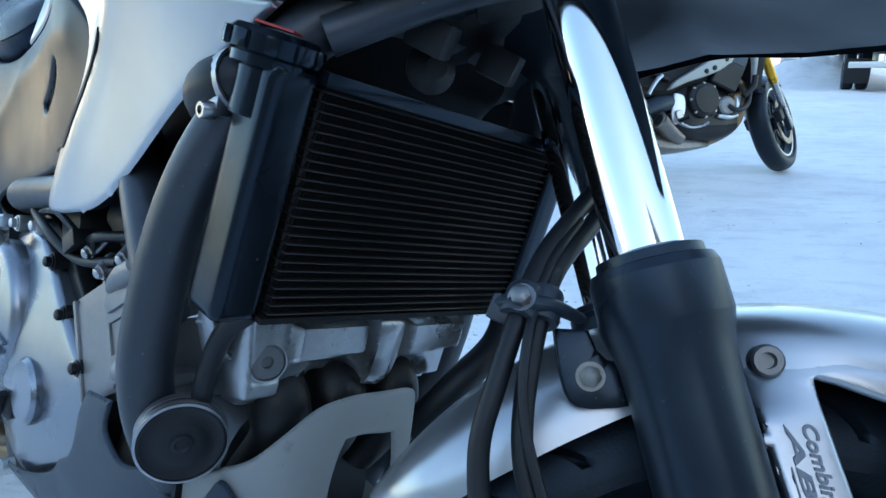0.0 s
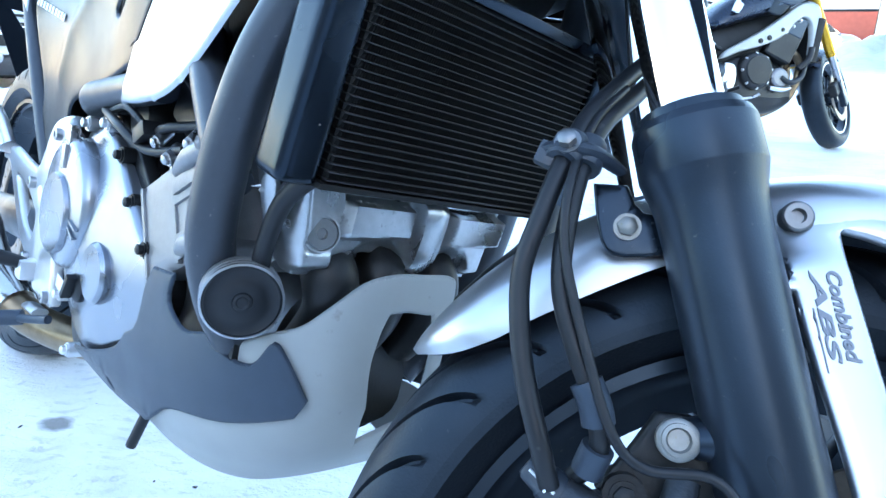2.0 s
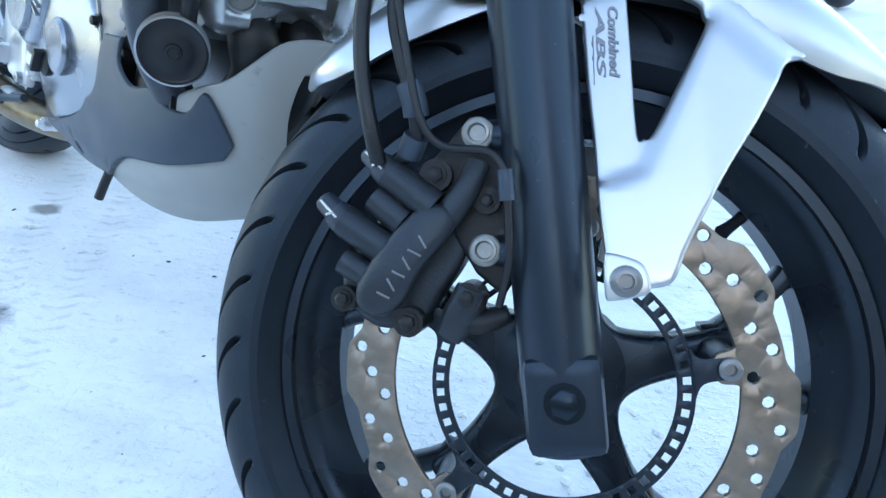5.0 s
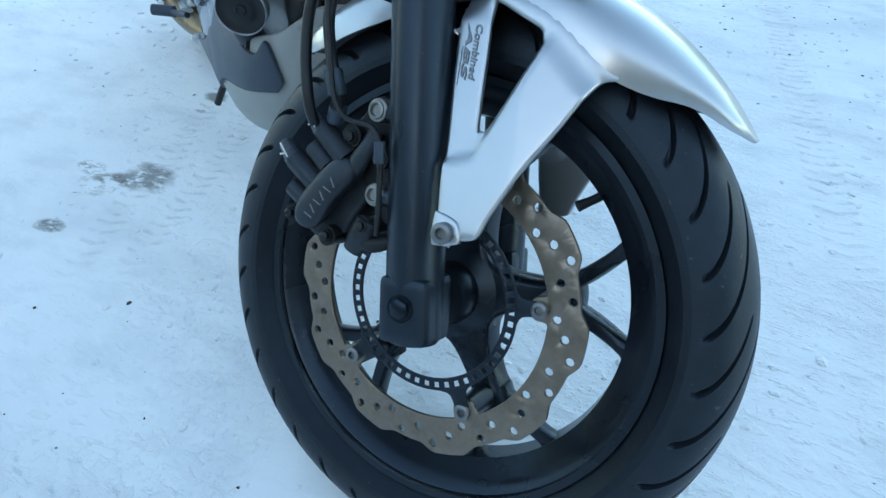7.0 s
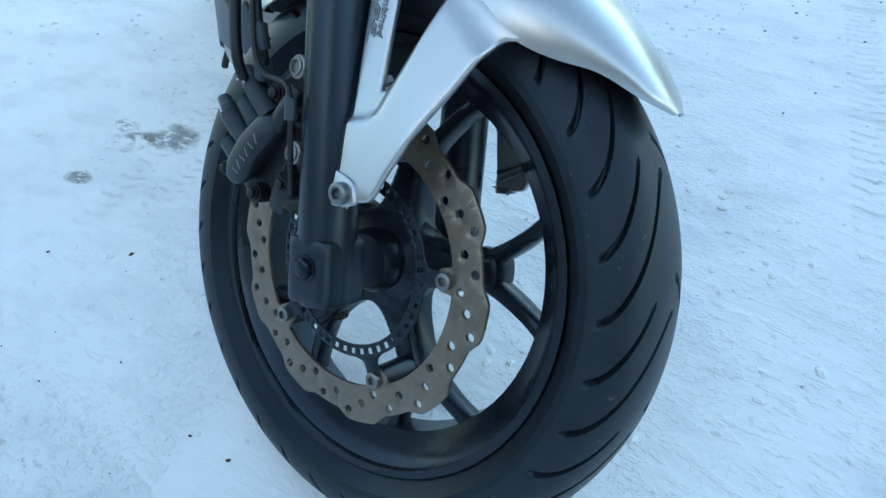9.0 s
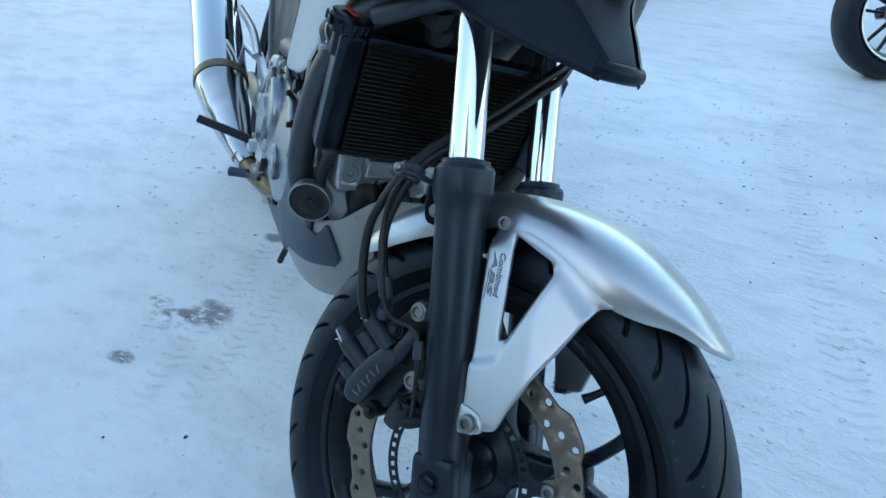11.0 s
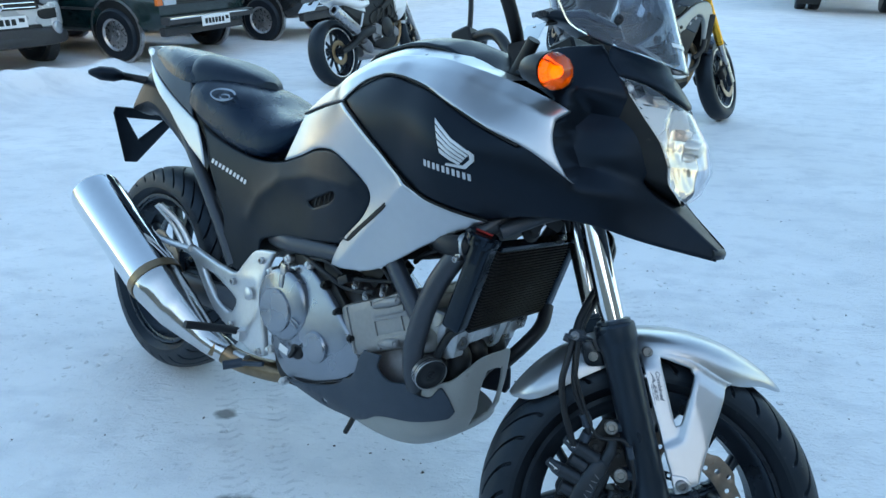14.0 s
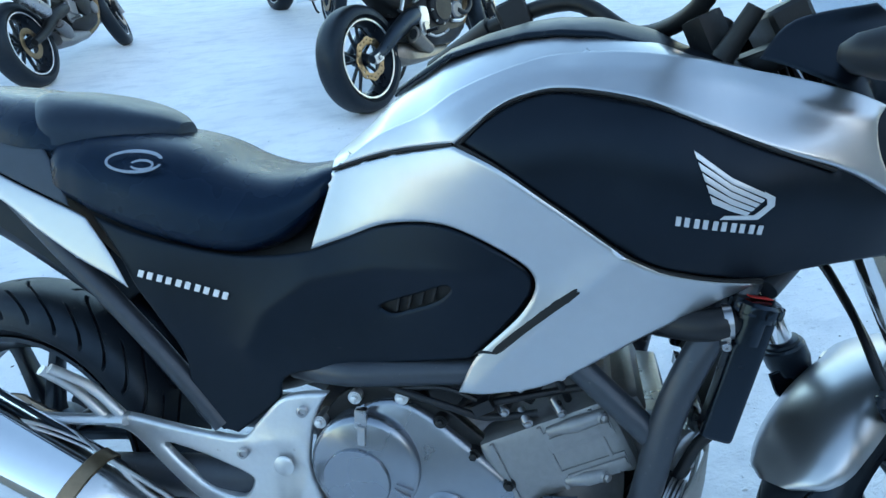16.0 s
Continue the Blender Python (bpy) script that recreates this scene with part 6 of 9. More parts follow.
def letters(text, size, m, mat, parent, name, label=""):
    c = bpy.data.curves.new(name, "FONT")
    c.body, c.size, c.extrude, c.align_x, c.align_y = text, size, 0.0004, "LEFT", "CENTER"
    c.shear, c.offset = 0.25, 0.00035
    o = bpy.data.objects.new(name, c)
    scene.collection.objects.link(o)
    me = bpy.data.meshes.new_from_object(o.evaluated_get(bpy.context.evaluated_depsgraph_get()))
    bpy.data.objects.remove(o)
    for v in me.vertices:
        q = m @ v.co
        f = FORK.inverted() @ q
        f.y = -(leg_y(f.x, f.z) + (0.0010 if v.co.z > 0 else -0.0010))
        v.co = FORK @ f
    me.materials.clear()
    me.materials.append(mat)
    ob = new(name, me)
    ob.parent = parent
    return tagged(ob, label)


# lettering runs down the stay
TXT = FORK @ Matrix.Translation((0.0572, -(leg_y(0.055, 0.265) + 0.0016), 0.2625)) @ Matrix(((0, 1, 0, 0), (0, 0, -1, 0), (-1, 0, 0, 0), (0, 0, 0, 1)))
TXT = TXT @ Matrix.Rotation(radians(-3.5), 4, "Z")
letters("Combined", 0.0112, TXT @ Matrix.Diagonal((1.02, 0.82, 1, 1)), LOGOD, guard, "lettering", "dark printed words")
letters("ABS", 0.0145, TXT @ Matrix.Translation((0.001, -0.0085, 0)) @ Matrix.Diagonal((1.85, 0.56, 1, 1)), LOGOD, guard, "lettering", "dark printed words")
bar_pts = [TXT @ Vector((u, v, 0)) for u, v in ((0.020, -0.0126), (0.054, -0.0126), (0.054, -0.0134), (0.020, -0.0134))]
bar_uv = [(q.x, q.z) for q in (FORK.inverted() @ p for p in bar_pts)]
part("print_bar", sheet(bar_uv, lambda u, v: FORK @ Vector((u, -(leg_y(u, v) + 0.0006), v)), 0.0008, 0.0002, 0.006), LOGOD, guard)

# brake caliper
cal = new("brake_caliper")
cal.parent = bike


def fpt(x, y, z):
    return FORK @ Vector((x, y, z))


cal_o = soft_outline([(-0.072, 0.143), (-0.061, 0.138), (-0.057, 0.126), (-0.064, 0.114), (-0.083, 0.096), (-0.098, 0.075), (-0.110, 0.066), (-0.124, 0.0655), (-0.135, 0.075), (-0.134, 0.090), (-0.120, 0.109), (-0.100, 0.129), (-0.084, 0.141)], 5)


def cal_front(x, z):
    """The outer face of the caliper, domed along its length."""
    along_u = ((x + 0.096) * 0.71 + (z - 0.104) * 0.70) / 0.052
    across = ((x + 0.096) * -0.70 + (z - 0.104) * 0.71) / 0.022
    return 0.129 - 0.006 * along_u ** 2 - 0.005 * across ** 2


part("caliper_body", sheet(cal_o, lambda u, v: fpt(u, -cal_front(u, v), v), 0.040, 0.009, 0.006), CALM, cal, "black cast brake caliper")
part("caliper_frame", plate(soft_outline([(-0.060, 0.155), (-0.050, 0.140), (-0.056, 0.105), (-0.076, 0.078), (-0.096, 0.058), (-0.125, 0.056), (-0.146, 0.074), (-0.150, 0.095), (-0.139, 0.112), (-0.118, 0.136), (-0.090, 0.158)], 4), 0.030, FORK @ Matrix.Translation((0, -0.070, 0)) @ Matrix.Rotation(radians(90), 4, "X"), (), 0.012, 0.006), CALM, cal, "black cast caliper frame")
for a, b, r in (((-0.074, 0.138), (-0.104, 0.166), 0.0118), ((-0.108, 0.110), (-0.140, 0.136), 0.0118), ((-0.096, 0.130), (-0.116, 0.150), 0.0105), ((-0.122, 0.092), (-0.143, 0.108), 0.0100)):
    part("piston_housing", sweep([fpt(a[0], -0.112, a[1]), fpt(b[0], -0.112, b[1])], [r * 1.08, r], 20, 1), CALM, cal)
for x, z in ((-0.106, 0.168), (-0.142, 0.138)):
    d = Vector((-0.63, 0, 0.77))
    a = Vector((x, -0.112, z))
    part("banjo_bolt", merge(lathe([(0, -0.010), (0.0108, -0.010), (0.0108, 0.002), (0.0100, 0.0035), (0.0100, 0.006), (0.0086, 0.0075), (0.0078, 0.017), (0.0060, 0.0195), (0, 0.0195)], along(FORK @ a, FORK @ (a + d)), 24)), CLIPM, cal, "blue-grey banjo fitting with a white paint mark")
    for u, size in ((0.0085, (0.0014, 0.0012, 0.017)), (0.0045, (0.013, 0.0012, 0.0014))):
        part("paint_mark", block(size, along(FORK @ (a + d * u + Vector((0, -0.0103, 0))), FORK @ (a + d * (u + 1) + Vector((0, 0.08, 0)))), 0), WHITE, cal)
cl = [(-0.045, 0.200, 1), (-0.028, 0.196, 1), (-0.018, 0.16), (-0.020, 0.11), (-0.030, 0.075), (-0.05, 0.09, 1), (-0.066, 0.125), (-0.070, 0.150), (-0.085, 0.165, 1), (-0.066, 0.180)]
part("caliper_bracket", plate(soft_outline(cl, 4), 0.014, FORK @ Matrix.Translation((0, -0.088, 0)) @ Matrix.Rotation(radians(90), 4, "X"), (), 0.012, 0.003), ENGB, cal, "black caliper bracket")
for x, z in ((-0.039, 0.186), (-0.041, 0.106)):
    part("fork_lug", sweep([fpt(x, -0.102, z), fpt(-0.005, -0.104, z - 0.004)], [0.0115, 0.019], 18, 1, True, 0.8), FORKB, cal)
    part("mount_bolt", lathe([(0, -0.012), (0.0112, -0.012), (0.0112, 0.001), (0.0100, 0.0022), (0.0088, 0.0024), (0.0085, 0.0042), (0.0064, 0.0046), (0.0054, 0.0010), (0, 0.0008)], along(fpt(x, -0.1135, z), fpt(x - 0.05, -1, z + 0.05)), 30), ZINC, cal, "zinc-plated mounting bolt")
for x, z, r in ((-0.071, 0.161, 0.0085), (-0.037, 0.140, 0.007), (-0.100, 0.060, 0.008), (-0.057, 0.074, 0.008), (-0.146, 0.080, 0.007)):
    part("caliper_pin", merge(sweep([fpt(x, -0.075, z), fpt(x, -0.112, z)], r * 1.35, 16, 1), hexbolt(fpt(x, -0.113, z), fpt(x, -1, z), r * 0.7, 0.005)), ENGB, cal)
part("pad_arm", sweep([fpt(-0.040, -0.112, 0.166), fpt(-0.050, -0.116, 0.148), fpt(-0.066, -0.114, 0.130)], [0.0085, 0.0095, 0.011], 14, 3, True, 0.8), CALM, cal)
part("lower_arm", sweep([fpt(-0.052, -0.108, 0.080), fpt(-0.062, -0.106, 0.062), fpt(-0.074, -0.104, 0.047)], [0.012, 0.014, 0.010], 14, 4, True, 0.6), CALM, cal)
part("sensor_body", sweep([fpt(-0.066, -0.100, 0.058), fpt(-0.048, -0.100, 0.056), fpt(-0.030, -0.100, 0.060)], [0.010, 0.012, 0.008], 14, 4, True, 0.8), ENGB, cal)
for k in range(6):
    u, v = -0.112 + 0.0062 * k, 0.0815 + 0.0068 * k
    lean = radians(-20 if k % 2 else 14)
    px, pz = -0.70 * math.cos(lean) - 0.71 * math.sin(lean), 0.71 * math.cos(lean) - 0.70 * math.sin(lean)
    o = [(u + px * 0.005 * i - pz * 0.0007 * j, v + pz * 0.005 * i + px * 0.0007 * j) for i, j in ((-1, -1), (1, -1), (1, 1), (-1, 1))]
    part("print_mark", sheet(o, lambda a, b: fpt(a, -(cal_front(a, b) + 0.0004), b), 0.0006, 0.0002, 0.004), PRINTG, cal)

# brake hoses and sensor wire
part("brake_hose", sweep([fpt(0.04, 0.0, 0.475), fpt(0.005, -0.045, 0.429), fpt(-0.024, -0.075, 0.401), fpt(-0.050, -0.100, 0.375), fpt(-0.070, -0.122, 0.345), fpt(-0.090, -0.132, 0.310), fpt(-0.105, -0.133, 0.280), fpt(-0.111, -0.132, 0.236), fpt(-0.109, -0.130, 0.193), fpt(-0.108, -0.122, 0.172)], 0.0056, 14), HOSE, bike, "black rubber brake hose")
part("brake_hose", sweep([fpt(0.04, 0.0, 0.460), fpt(0.006, -0.045, 0.416), fpt(-0.017, -0.072, 0.392), fpt(-0.045, -0.100, 0.366), fpt(-0.062, -0.118, 0.338), fpt(-0.078, -0.128, 0.300), fpt(-0.085, -0.130, 0.270), fpt(-0.083, -0.130, 0.240), fpt(-0.078, -0.128, 0.209), fpt(-0.081, -0.120, 0.185), fpt(-0.100, -0.108, 0.170)], 0.0056, 14), HOSE, bike, "black rubber brake hose")
part("hose_sleeve", sweep([fpt(-0.0805, -0.129, 0.222), fpt(-0.078, -0.128, 0.209), fpt(-0.078, -0.126, 0.200)], 0.0088, 14, 3), DARKGREY, bike)
part("hose_sleeve", sweep([fpt(-0.080, -0.121, 0.188), fpt(-0.088, -0.115, 0.176)], 0.0088, 14, 1), DARKGREY, bike)
part("sensor_wire", sweep([fpt(-0.024, -0.080, 0.394), fpt(-0.050, -0.108, 0.366), fpt(-0.070, -0.133, 0.328), fpt(-0.080, -0.138, 0.290), fpt(-0.078, -0.138, 0.240), fpt(-0.073, -0.137, 0.196), fpt(-0.060, -0.134, 0.177), fpt(-0.031, -0.136, 0.170), fpt(-0.021, -0.138, 0.155), fpt(-0.021, -0.136, 0.133), fpt(-0.024, -0.132, 0.097), fpt(-0.034, -0.12, 0.068)], 0.0028, 10), HOSE, bike, "thin black sensor wire")
part("wire_plug", sweep([fpt(-0.0205, -0.138, 0.157), fpt(-0.0208, -0.137, 0.137)], 0.0055, 10, 1), DARKGREY, bike)
clip = part("hose_clip", merge(*[lathe([(0.0060, -0.0095), (0.0098, -0.0095), (0.0108, -0.0075), (0.0108, 0.0075), (0.0098, 0.0095), (0.0060, 0.0095)], along(fpt(*a), fpt(*b)), 20) for a, b in (((-0.0685, -0.1205, 0.3475), (-0.080, -0.131, 0.330)), ((-0.0590, -0.1145, 0.3450), (-0.068, -0.123, 0.325)))]), CLIPM, bike, "blue-grey plastic hose clip")
part("clip_bridge", merge(sweep([fpt(-0.080, -0.120, 0.352), fpt(-0.068, -0.127, 0.348), fpt(-0.054, -0.119, 0.344), fpt(-0.040, -0.102, 0.336)], [0.006, 0.0075, 0.0075, 0.005], 10, 4, True, 0.6), block((0.012, 0.010, 0.014), FORK @ Matrix.Translation((-0.080, -0.121, 0.348)) @ Matrix.Rotation(radians(35), 4, "Y"), 0.003)), CLIPM, clip)
part("clip_screw", hexbolt(fpt(-0.068, -0.131, 0.350), fpt(-0.075, -0.20, 0.37), 0.0055, 0.006), BOLTD, clip)
for dz in (0.0, -0.014):
    part("upper_hose", sweep([fpt(0.038, -0.002, 0.473 + dz), fpt(0.055, 0.03, 0.50 + dz), fpt(0.048, 0.080, 0.53), fpt(0.025, 0.120, 0.58), fpt(0.005, 0.134, 0.64)], 0.0058, 12), HOSE, bike)
part("steering_block", merge(block((0.05, 0.05, 0.04), FORK @ Matrix.Translation((-0.03, -0.05, 0.585)), 0.008), block((0.03, 0.06, 0.03), FORK @ Matrix.Translation((-0.035, -0.09, 0.60)), 0.006)), ENGB, bike)
for y in (-0.07, 0.01):
    part("wire_plug", block((0.03, 0.03, 0.025), pose(1.225, y, 0.765, 10, 20, 30), 0.004), ENGB, bike)
part("cowl_stay", sweep([(1.20, -0.14, 0.745), (1.25, -0.09, 0.785), (1.30, -0.05, 0.81)], 0.014, 12), FRAMEM, bike)
part("fan_motor", lathe([(0, 0), (0.017, 0), (0.019, 0.008), (0.012, 0.014), (0.008, 0.02), (0, 0.02)], along((1.21, -0.055, 0.745), (1.25, -0.075, 0.745)), 24), ENGB, bike)

# underside and chin of the cowl
under_z = stepper([(1.19, 0.770), (1.26, 0.791), (1.347, 0.801), (1.43, 0.789), (1.533, 0.782)])
uo = [(1.20, 0.145), (1.30, 0.130), (1.36, 0.108), (1.43, 0.072), (1.48, 0.044), (1.515, 0.026)]
part("cowl_underside", sheet(soft_outline([(x, y, 1) for x, y in uo] + [(x, -y, 1) for x, y in uo[::-1]], 2), lambda u, v: Vector((u, v, under_z(u) + 0.025 * max(0.0, min(1.0, (1.47 - u) / 0.2)) * math.exp(-(v / 0.05) ** 2))), 0.003, 0.003, 0.014), BLACKM, bike)
chin_z = stepper([(1.40, 0.880), (1.455, 0.846), (1.533, 0.796)])
co = [(x, max(0.004, body_w(x, chin_z(x)) - 0.011)) for x in (1.40, 1.42, 1.455, 1.48, 1.505, 1.530)]
part("chin", sheet(soft_outline([(x, y, 1) for x, y in co] + [(x, -y, 1) for x, y in co[::-1]], 2), lambda u, v: Vector((u, v, chin_z(u) - 0.003)), 0.003, 0.003, 0.010), BLACKM, bike)

part("beak_tip", sweep([(1.522, -0.026, 0.787), (1.5275, -0.014, 0.787), (1.529, 0, 0.787), (1.5275, 0.014, 0.787), (1.522, 0.026, 0.787)], 0.0092, 14), BLACKM, bike)

# nose above the lamp
nose_o = soft_outline([(-0.103, 1.038, 1), (-0.07, 1.033), (0.0, 1.006), (0.07, 1.033), (0.103, 1.038, 1), (0.10, 1.075), (0.08, 1.095, 1), (0.04, 1.082), (0.0, 1.072), (-0.04, 1.082), (-0.08, 1.095, 1), (-0.10, 1.075)], 5)
part("nose_panel", sheet(nose_o, lambda u, v: Vector((lamp_x(min(v, 1.06)) + 0.006 - 0.55 * max(0, v - 1.06) - 5.8 * u * u, u, v)), 0.004, 0.005, 0.010), BLACKM, bike, "matt black nose panel above the lamp")
scr = part("windscreen", sheet(soft_outline([(0, 1.060), (-0.05, 1.068), (-0.118, 1.092), (-0.132, 1.13), (-0.128, 1.19), (-0.10, 1.25), (0, 1.285), (0.10, 1.25), (0.128, 1.19), (0.132, 1.13), (0.118, 1.092), (0.05, 1.068)], 5), lambda u, v: Vector((1.408 - 0.51 * (v - 1.062) - 8.6 * u * u, u, v)), 0.003, 0.002, 0.014), SMOKE, bike, "clear windscreen with black screws")
scr.visible_shadow = False
for u, v in ((-0.09, 1.163), (-0.089, 1.123), (0.09, 1.163), (0.089, 1.123)):
    p = Vector((1.408 - 0.51 * (v - 1.062) - 8.6 * u * u, u, v))
    d = Vector((1, 17.2 * u, 0.51)).normalized()
    part("screen_screw", lathe([(0, -0.004), (0.0075, -0.004), (0.0075, 0.003), (0.005, 0.0045), (0.003, 0.0045), (0.0025, 0.002), (0, 0.002)], along(p, p + d), 16), HOSE, scr)
part("screen_mount", sheet(soft_outline([(-0.096, 1.082), (-0.112, 1.090), (-0.113, 1.106), (-0.098, 1.102)], 4), lambda u, v: Vector((1.400 - 0.51 * (v - 1.062) - 8.6 * u * u, u, v)), 0.003, 0.002, 0.01), BLACKM, bike)
part("screen_mark", sheet([(-0.030, 1.098), (0.008, 1.098), (0.008, 1.104), (-0.030, 1.104)], lambda u, v: Vector((1.4095 - 0.51 * (v - 1.062) - 8.6 * u * u, u, v)), 0.0006, 0.0003, 0.006), LOGO, scr)

# instruments and bars
part("dash", block((0.05, 0.14, 0.05), pose(1.21, 0, 1.065, 0, -30, 0), 0.014, 3), ENGB, bike, "black instrument housing")
bar = part("handlebar", sweep([fpt(-0.22, -0.37, 1.01), fpt(-0.16, -0.27, 1.02), fpt(-0.075, -0.15, 0.99), fpt(-0.05, -0.07, 0.90), fpt(-0.05, 0.07, 0.90), fpt(-0.075, 0.15, 0.99), fpt(-0.16, 0.27, 1.02), fpt(-0.22, 0.37, 1.01)], 0.0125, 16), ENGB, bike, "black handlebar")
for sy in (-1, 1):
    part("grip", sweep([fpt(-0.155, sy * 0.262, 1.02), fpt(-0.225, sy * 0.385, 1.01)], 0.0175, 18, 1), HOSE, bar, "ribbed rubber grip")
    part("switch_box", block((0.05, 0.055, 0.05), FORK @ Matrix.Translation((-0.130, sy * 0.225, 1.015)) @ Matrix.Rotation(radians(sy * -28), 4, "Z"), 0.012, 3), ENGB, bar)
    part("lever", sweep([fpt(-0.09, sy * 0.21, 1.01), fpt(-0.10, sy * 0.27, 1.005), fpt(-0.155, sy * 0.37, 0.995)], [0.008, 0.007, 0.006], 10), ENGB, bar)
    part("bar_riser", block((0.04, 0.035, 0.07), FORK @ Matrix.Translation((-0.05, sy * 0.05, 0.85)), 0.008), ENGB, bar)
    part("mirror_stalk", sweep([fpt(-0.12, sy * 0.205, 1.03), fpt(-0.10, sy * 0.215, 1.12), fpt(-0.11, sy * 0.26, 1.22)], 0.006, 10), ENGB, bar)
    part("mirror_head", lathe([(0, -0.02), (0.03, -0.016), (0.055, 0.0), (0.052, 0.006), (0, 0.006)], FORK @ Matrix.Translation((-0.11, sy * 0.30, 1.25)) @ Matrix.Rotation(radians(-90), 4, "Y") @ Matrix.Diagonal((0.75, 1.3, 1, 1)), 28), ENGB, bar)
    part("cowl_stem", sweep([(1.13, sy * 0.075, 1.02), (1.145, sy * 0.082, 1.05), (1.16, sy * 0.088, 1.08)], [0.015, 0.013, 0.012], 12), ENGB, bike)

# front indicators
for sy in (-1, 1):
    c = Vector((1.290, sy * 0.214, 1.022))
    d = Vector((0.975, sy * 0.20, 0.0)).normalized()
    m = along(c - d * 0.012, c + d) @ Matrix.Rotation(radians(90), 4, "Z")
    ind = part("front_indicator", lathe([(0, -0.062), (0.010, -0.060), (0.022, -0.046), (0.029, -0.024), (0.0315, -0.008), (0.032, 0.0), (0.029, 0.0), (0.027, -0.006), (0, -0.008)], m @ Matrix.Diagonal((0.90, 1.18, 1, 1)), 28), HOSE, bike, "front indicator with amber lens")
    part("lens", lathe([(0.0315, 0.0), (0.031, 0.006), (0.027, 0.015), (0.018, 0.022), (0.008, 0.026), (0, 0.027)], m @ Matrix.Diagonal((0.90, 1.18, 1, 1)), 12), AMBER, ind, "faceted amber lens", 0)
    part("indicator_reflector", lathe([(0.029, 0.001), (0.020, -0.004), (0, -0.006)], m @ Matrix.Diagonal((0.90, 1.18, 1, 1)), 28), REFLECTOR, ind)
    part("bulb", lathe([(0, -0.004), (0.006, -0.003), (0.007, 0.006), (0.004, 0.011), (0, 0.012)], m, 14), GLOWA, ind)
    part("stalk", sweep([c - d * 0.03 + Vector((0, -sy * 0.0, 0)), Vector((1.262, sy * 0.180, 1.018)), Vector((1.258, sy * 0.12, 1.014))], [0.012, 0.012, 0.017], 14), HOSE, ind)
part("headlight_bulb", lathe([(0, -0.012), (0.008, -0.01), (0.009, 0.004), (0.005, 0.01), (0, 0.011)], along((1.445, -0.006, 0.930), (1.55, -0.006, 0.935)), 16), LENS, lamp, "clear headlight bulb")

# prints and slots on the flanks
def on_body(outline, lift, thick=0.0012, step=0.008, field=body_w):
    return sheet(outline, side(lambda x, z: field(x, z) + lift), thick, 0.0005, step)


for k in range(5):
    a, b = k / 5.0, (k + 0.74) / 5.0
    x0, z0, x1, z1 = 1.083 + 0.026 * a, 0.921 - 0.060 * a, 1.083 + 0.026 * b, 0.921 - 0.060 * b
    e0, f0, e1, f1 = 1.166 - 0.022 * a, 0.875 - 0.025 * a, 1.166 - 0.022 * b, 0.875 - 0.025 * b
    dip = 0.005 * (1 - a)
    part("emblem_feather", on_body([(x0, z0), ((x0 + e0) / 2, (z0 + f0) / 2 - dip), (e0, f0), (e1, f1), ((x1 + e1) / 2, (z1 + f1) / 2 - dip), (x1, z1)], -0.0035), LOGO, bike)
part("emblem_edge", on_body([(1.160, 0.879), (1.172, 0.873), (1.173, 0.863), (1.158, 0.847), (1.118, 0.846), (1.122, 0.8505), (1.153, 0.852), (1.165, 0.864), (1.164, 0.869)], -0.0033), LOGO, bike)


def print_bars(x0, z0, w, h, slope, slant, lift, mat):
    """Two slanted upright bars, standing for one character."""
    for a, b in ((0.0, 0.34), (0.58, 0.92)):
        o = [(x0 + u * w + slant * v * h, z0 + slope * u * w - abs(v) * h) for u, v in ((a, 0), (b, 0), (b, -1), (a, -1))]
        part("print_mark", sheet(o, side(lambda x, z: rear_w(x, z) + lift if x < 0.9 else body_w(x, z) + lift), 0.0012, 0.0004, 0.006), mat, bike)


for k in range(5):
    print_bars(1.0725 + 0.0198 * k, 0.8475 - 0.0017 * k, 0.0160, 0.0110, -0.085, 0.0, -0.0035, LOGO)
for k in range(5):
    print_bars(0.331 + 0.030 * k, 0.711 - 0.0056 * k, 0.0245, 0.0105, -0.19, 0.35, -0.0015, WHITE)
for k in range(4):
    x0 = 0.728 + 0.018 * k
    z0 = 0.687 + 0.0078 * k
    part("vent_slat", on_body([(x0, z0 - 0.008), (x0 + 0.004, z0 - 0.006), (x0 + 0.009, z0 + 0.016), (x0 + 0.005, z0 + 0.015)], -0.008, 0.004), VENTM, bike)
part("vent_back", on_body([(0.700, 0.670), (0.815, 0.700), (0.815, 0.738), (0.700, 0.695)], -0.014, 0.003, field=rear_w), VENTM, bike)
part("panel_slot", on_body(soft_outline([(0.971, 0.742), (0.964, 0.742), (0.905, 0.687), (0.876, 0.658), (0.868, 0.646), (0.878, 0.646), (0.912, 0.680), (0.970, 0.735)], 4), 0.0032, field=lower_w), VENTM, bike)
part("panel_slot", on_body(soft_outline([(0.843, 0.638, 1), (0.853, 0.6455), (0.871, 0.6455, 1), (0.870, 0.643), (0.856, 0.642)], 3), 0.0032, field=lower_w), HOSE, bike)

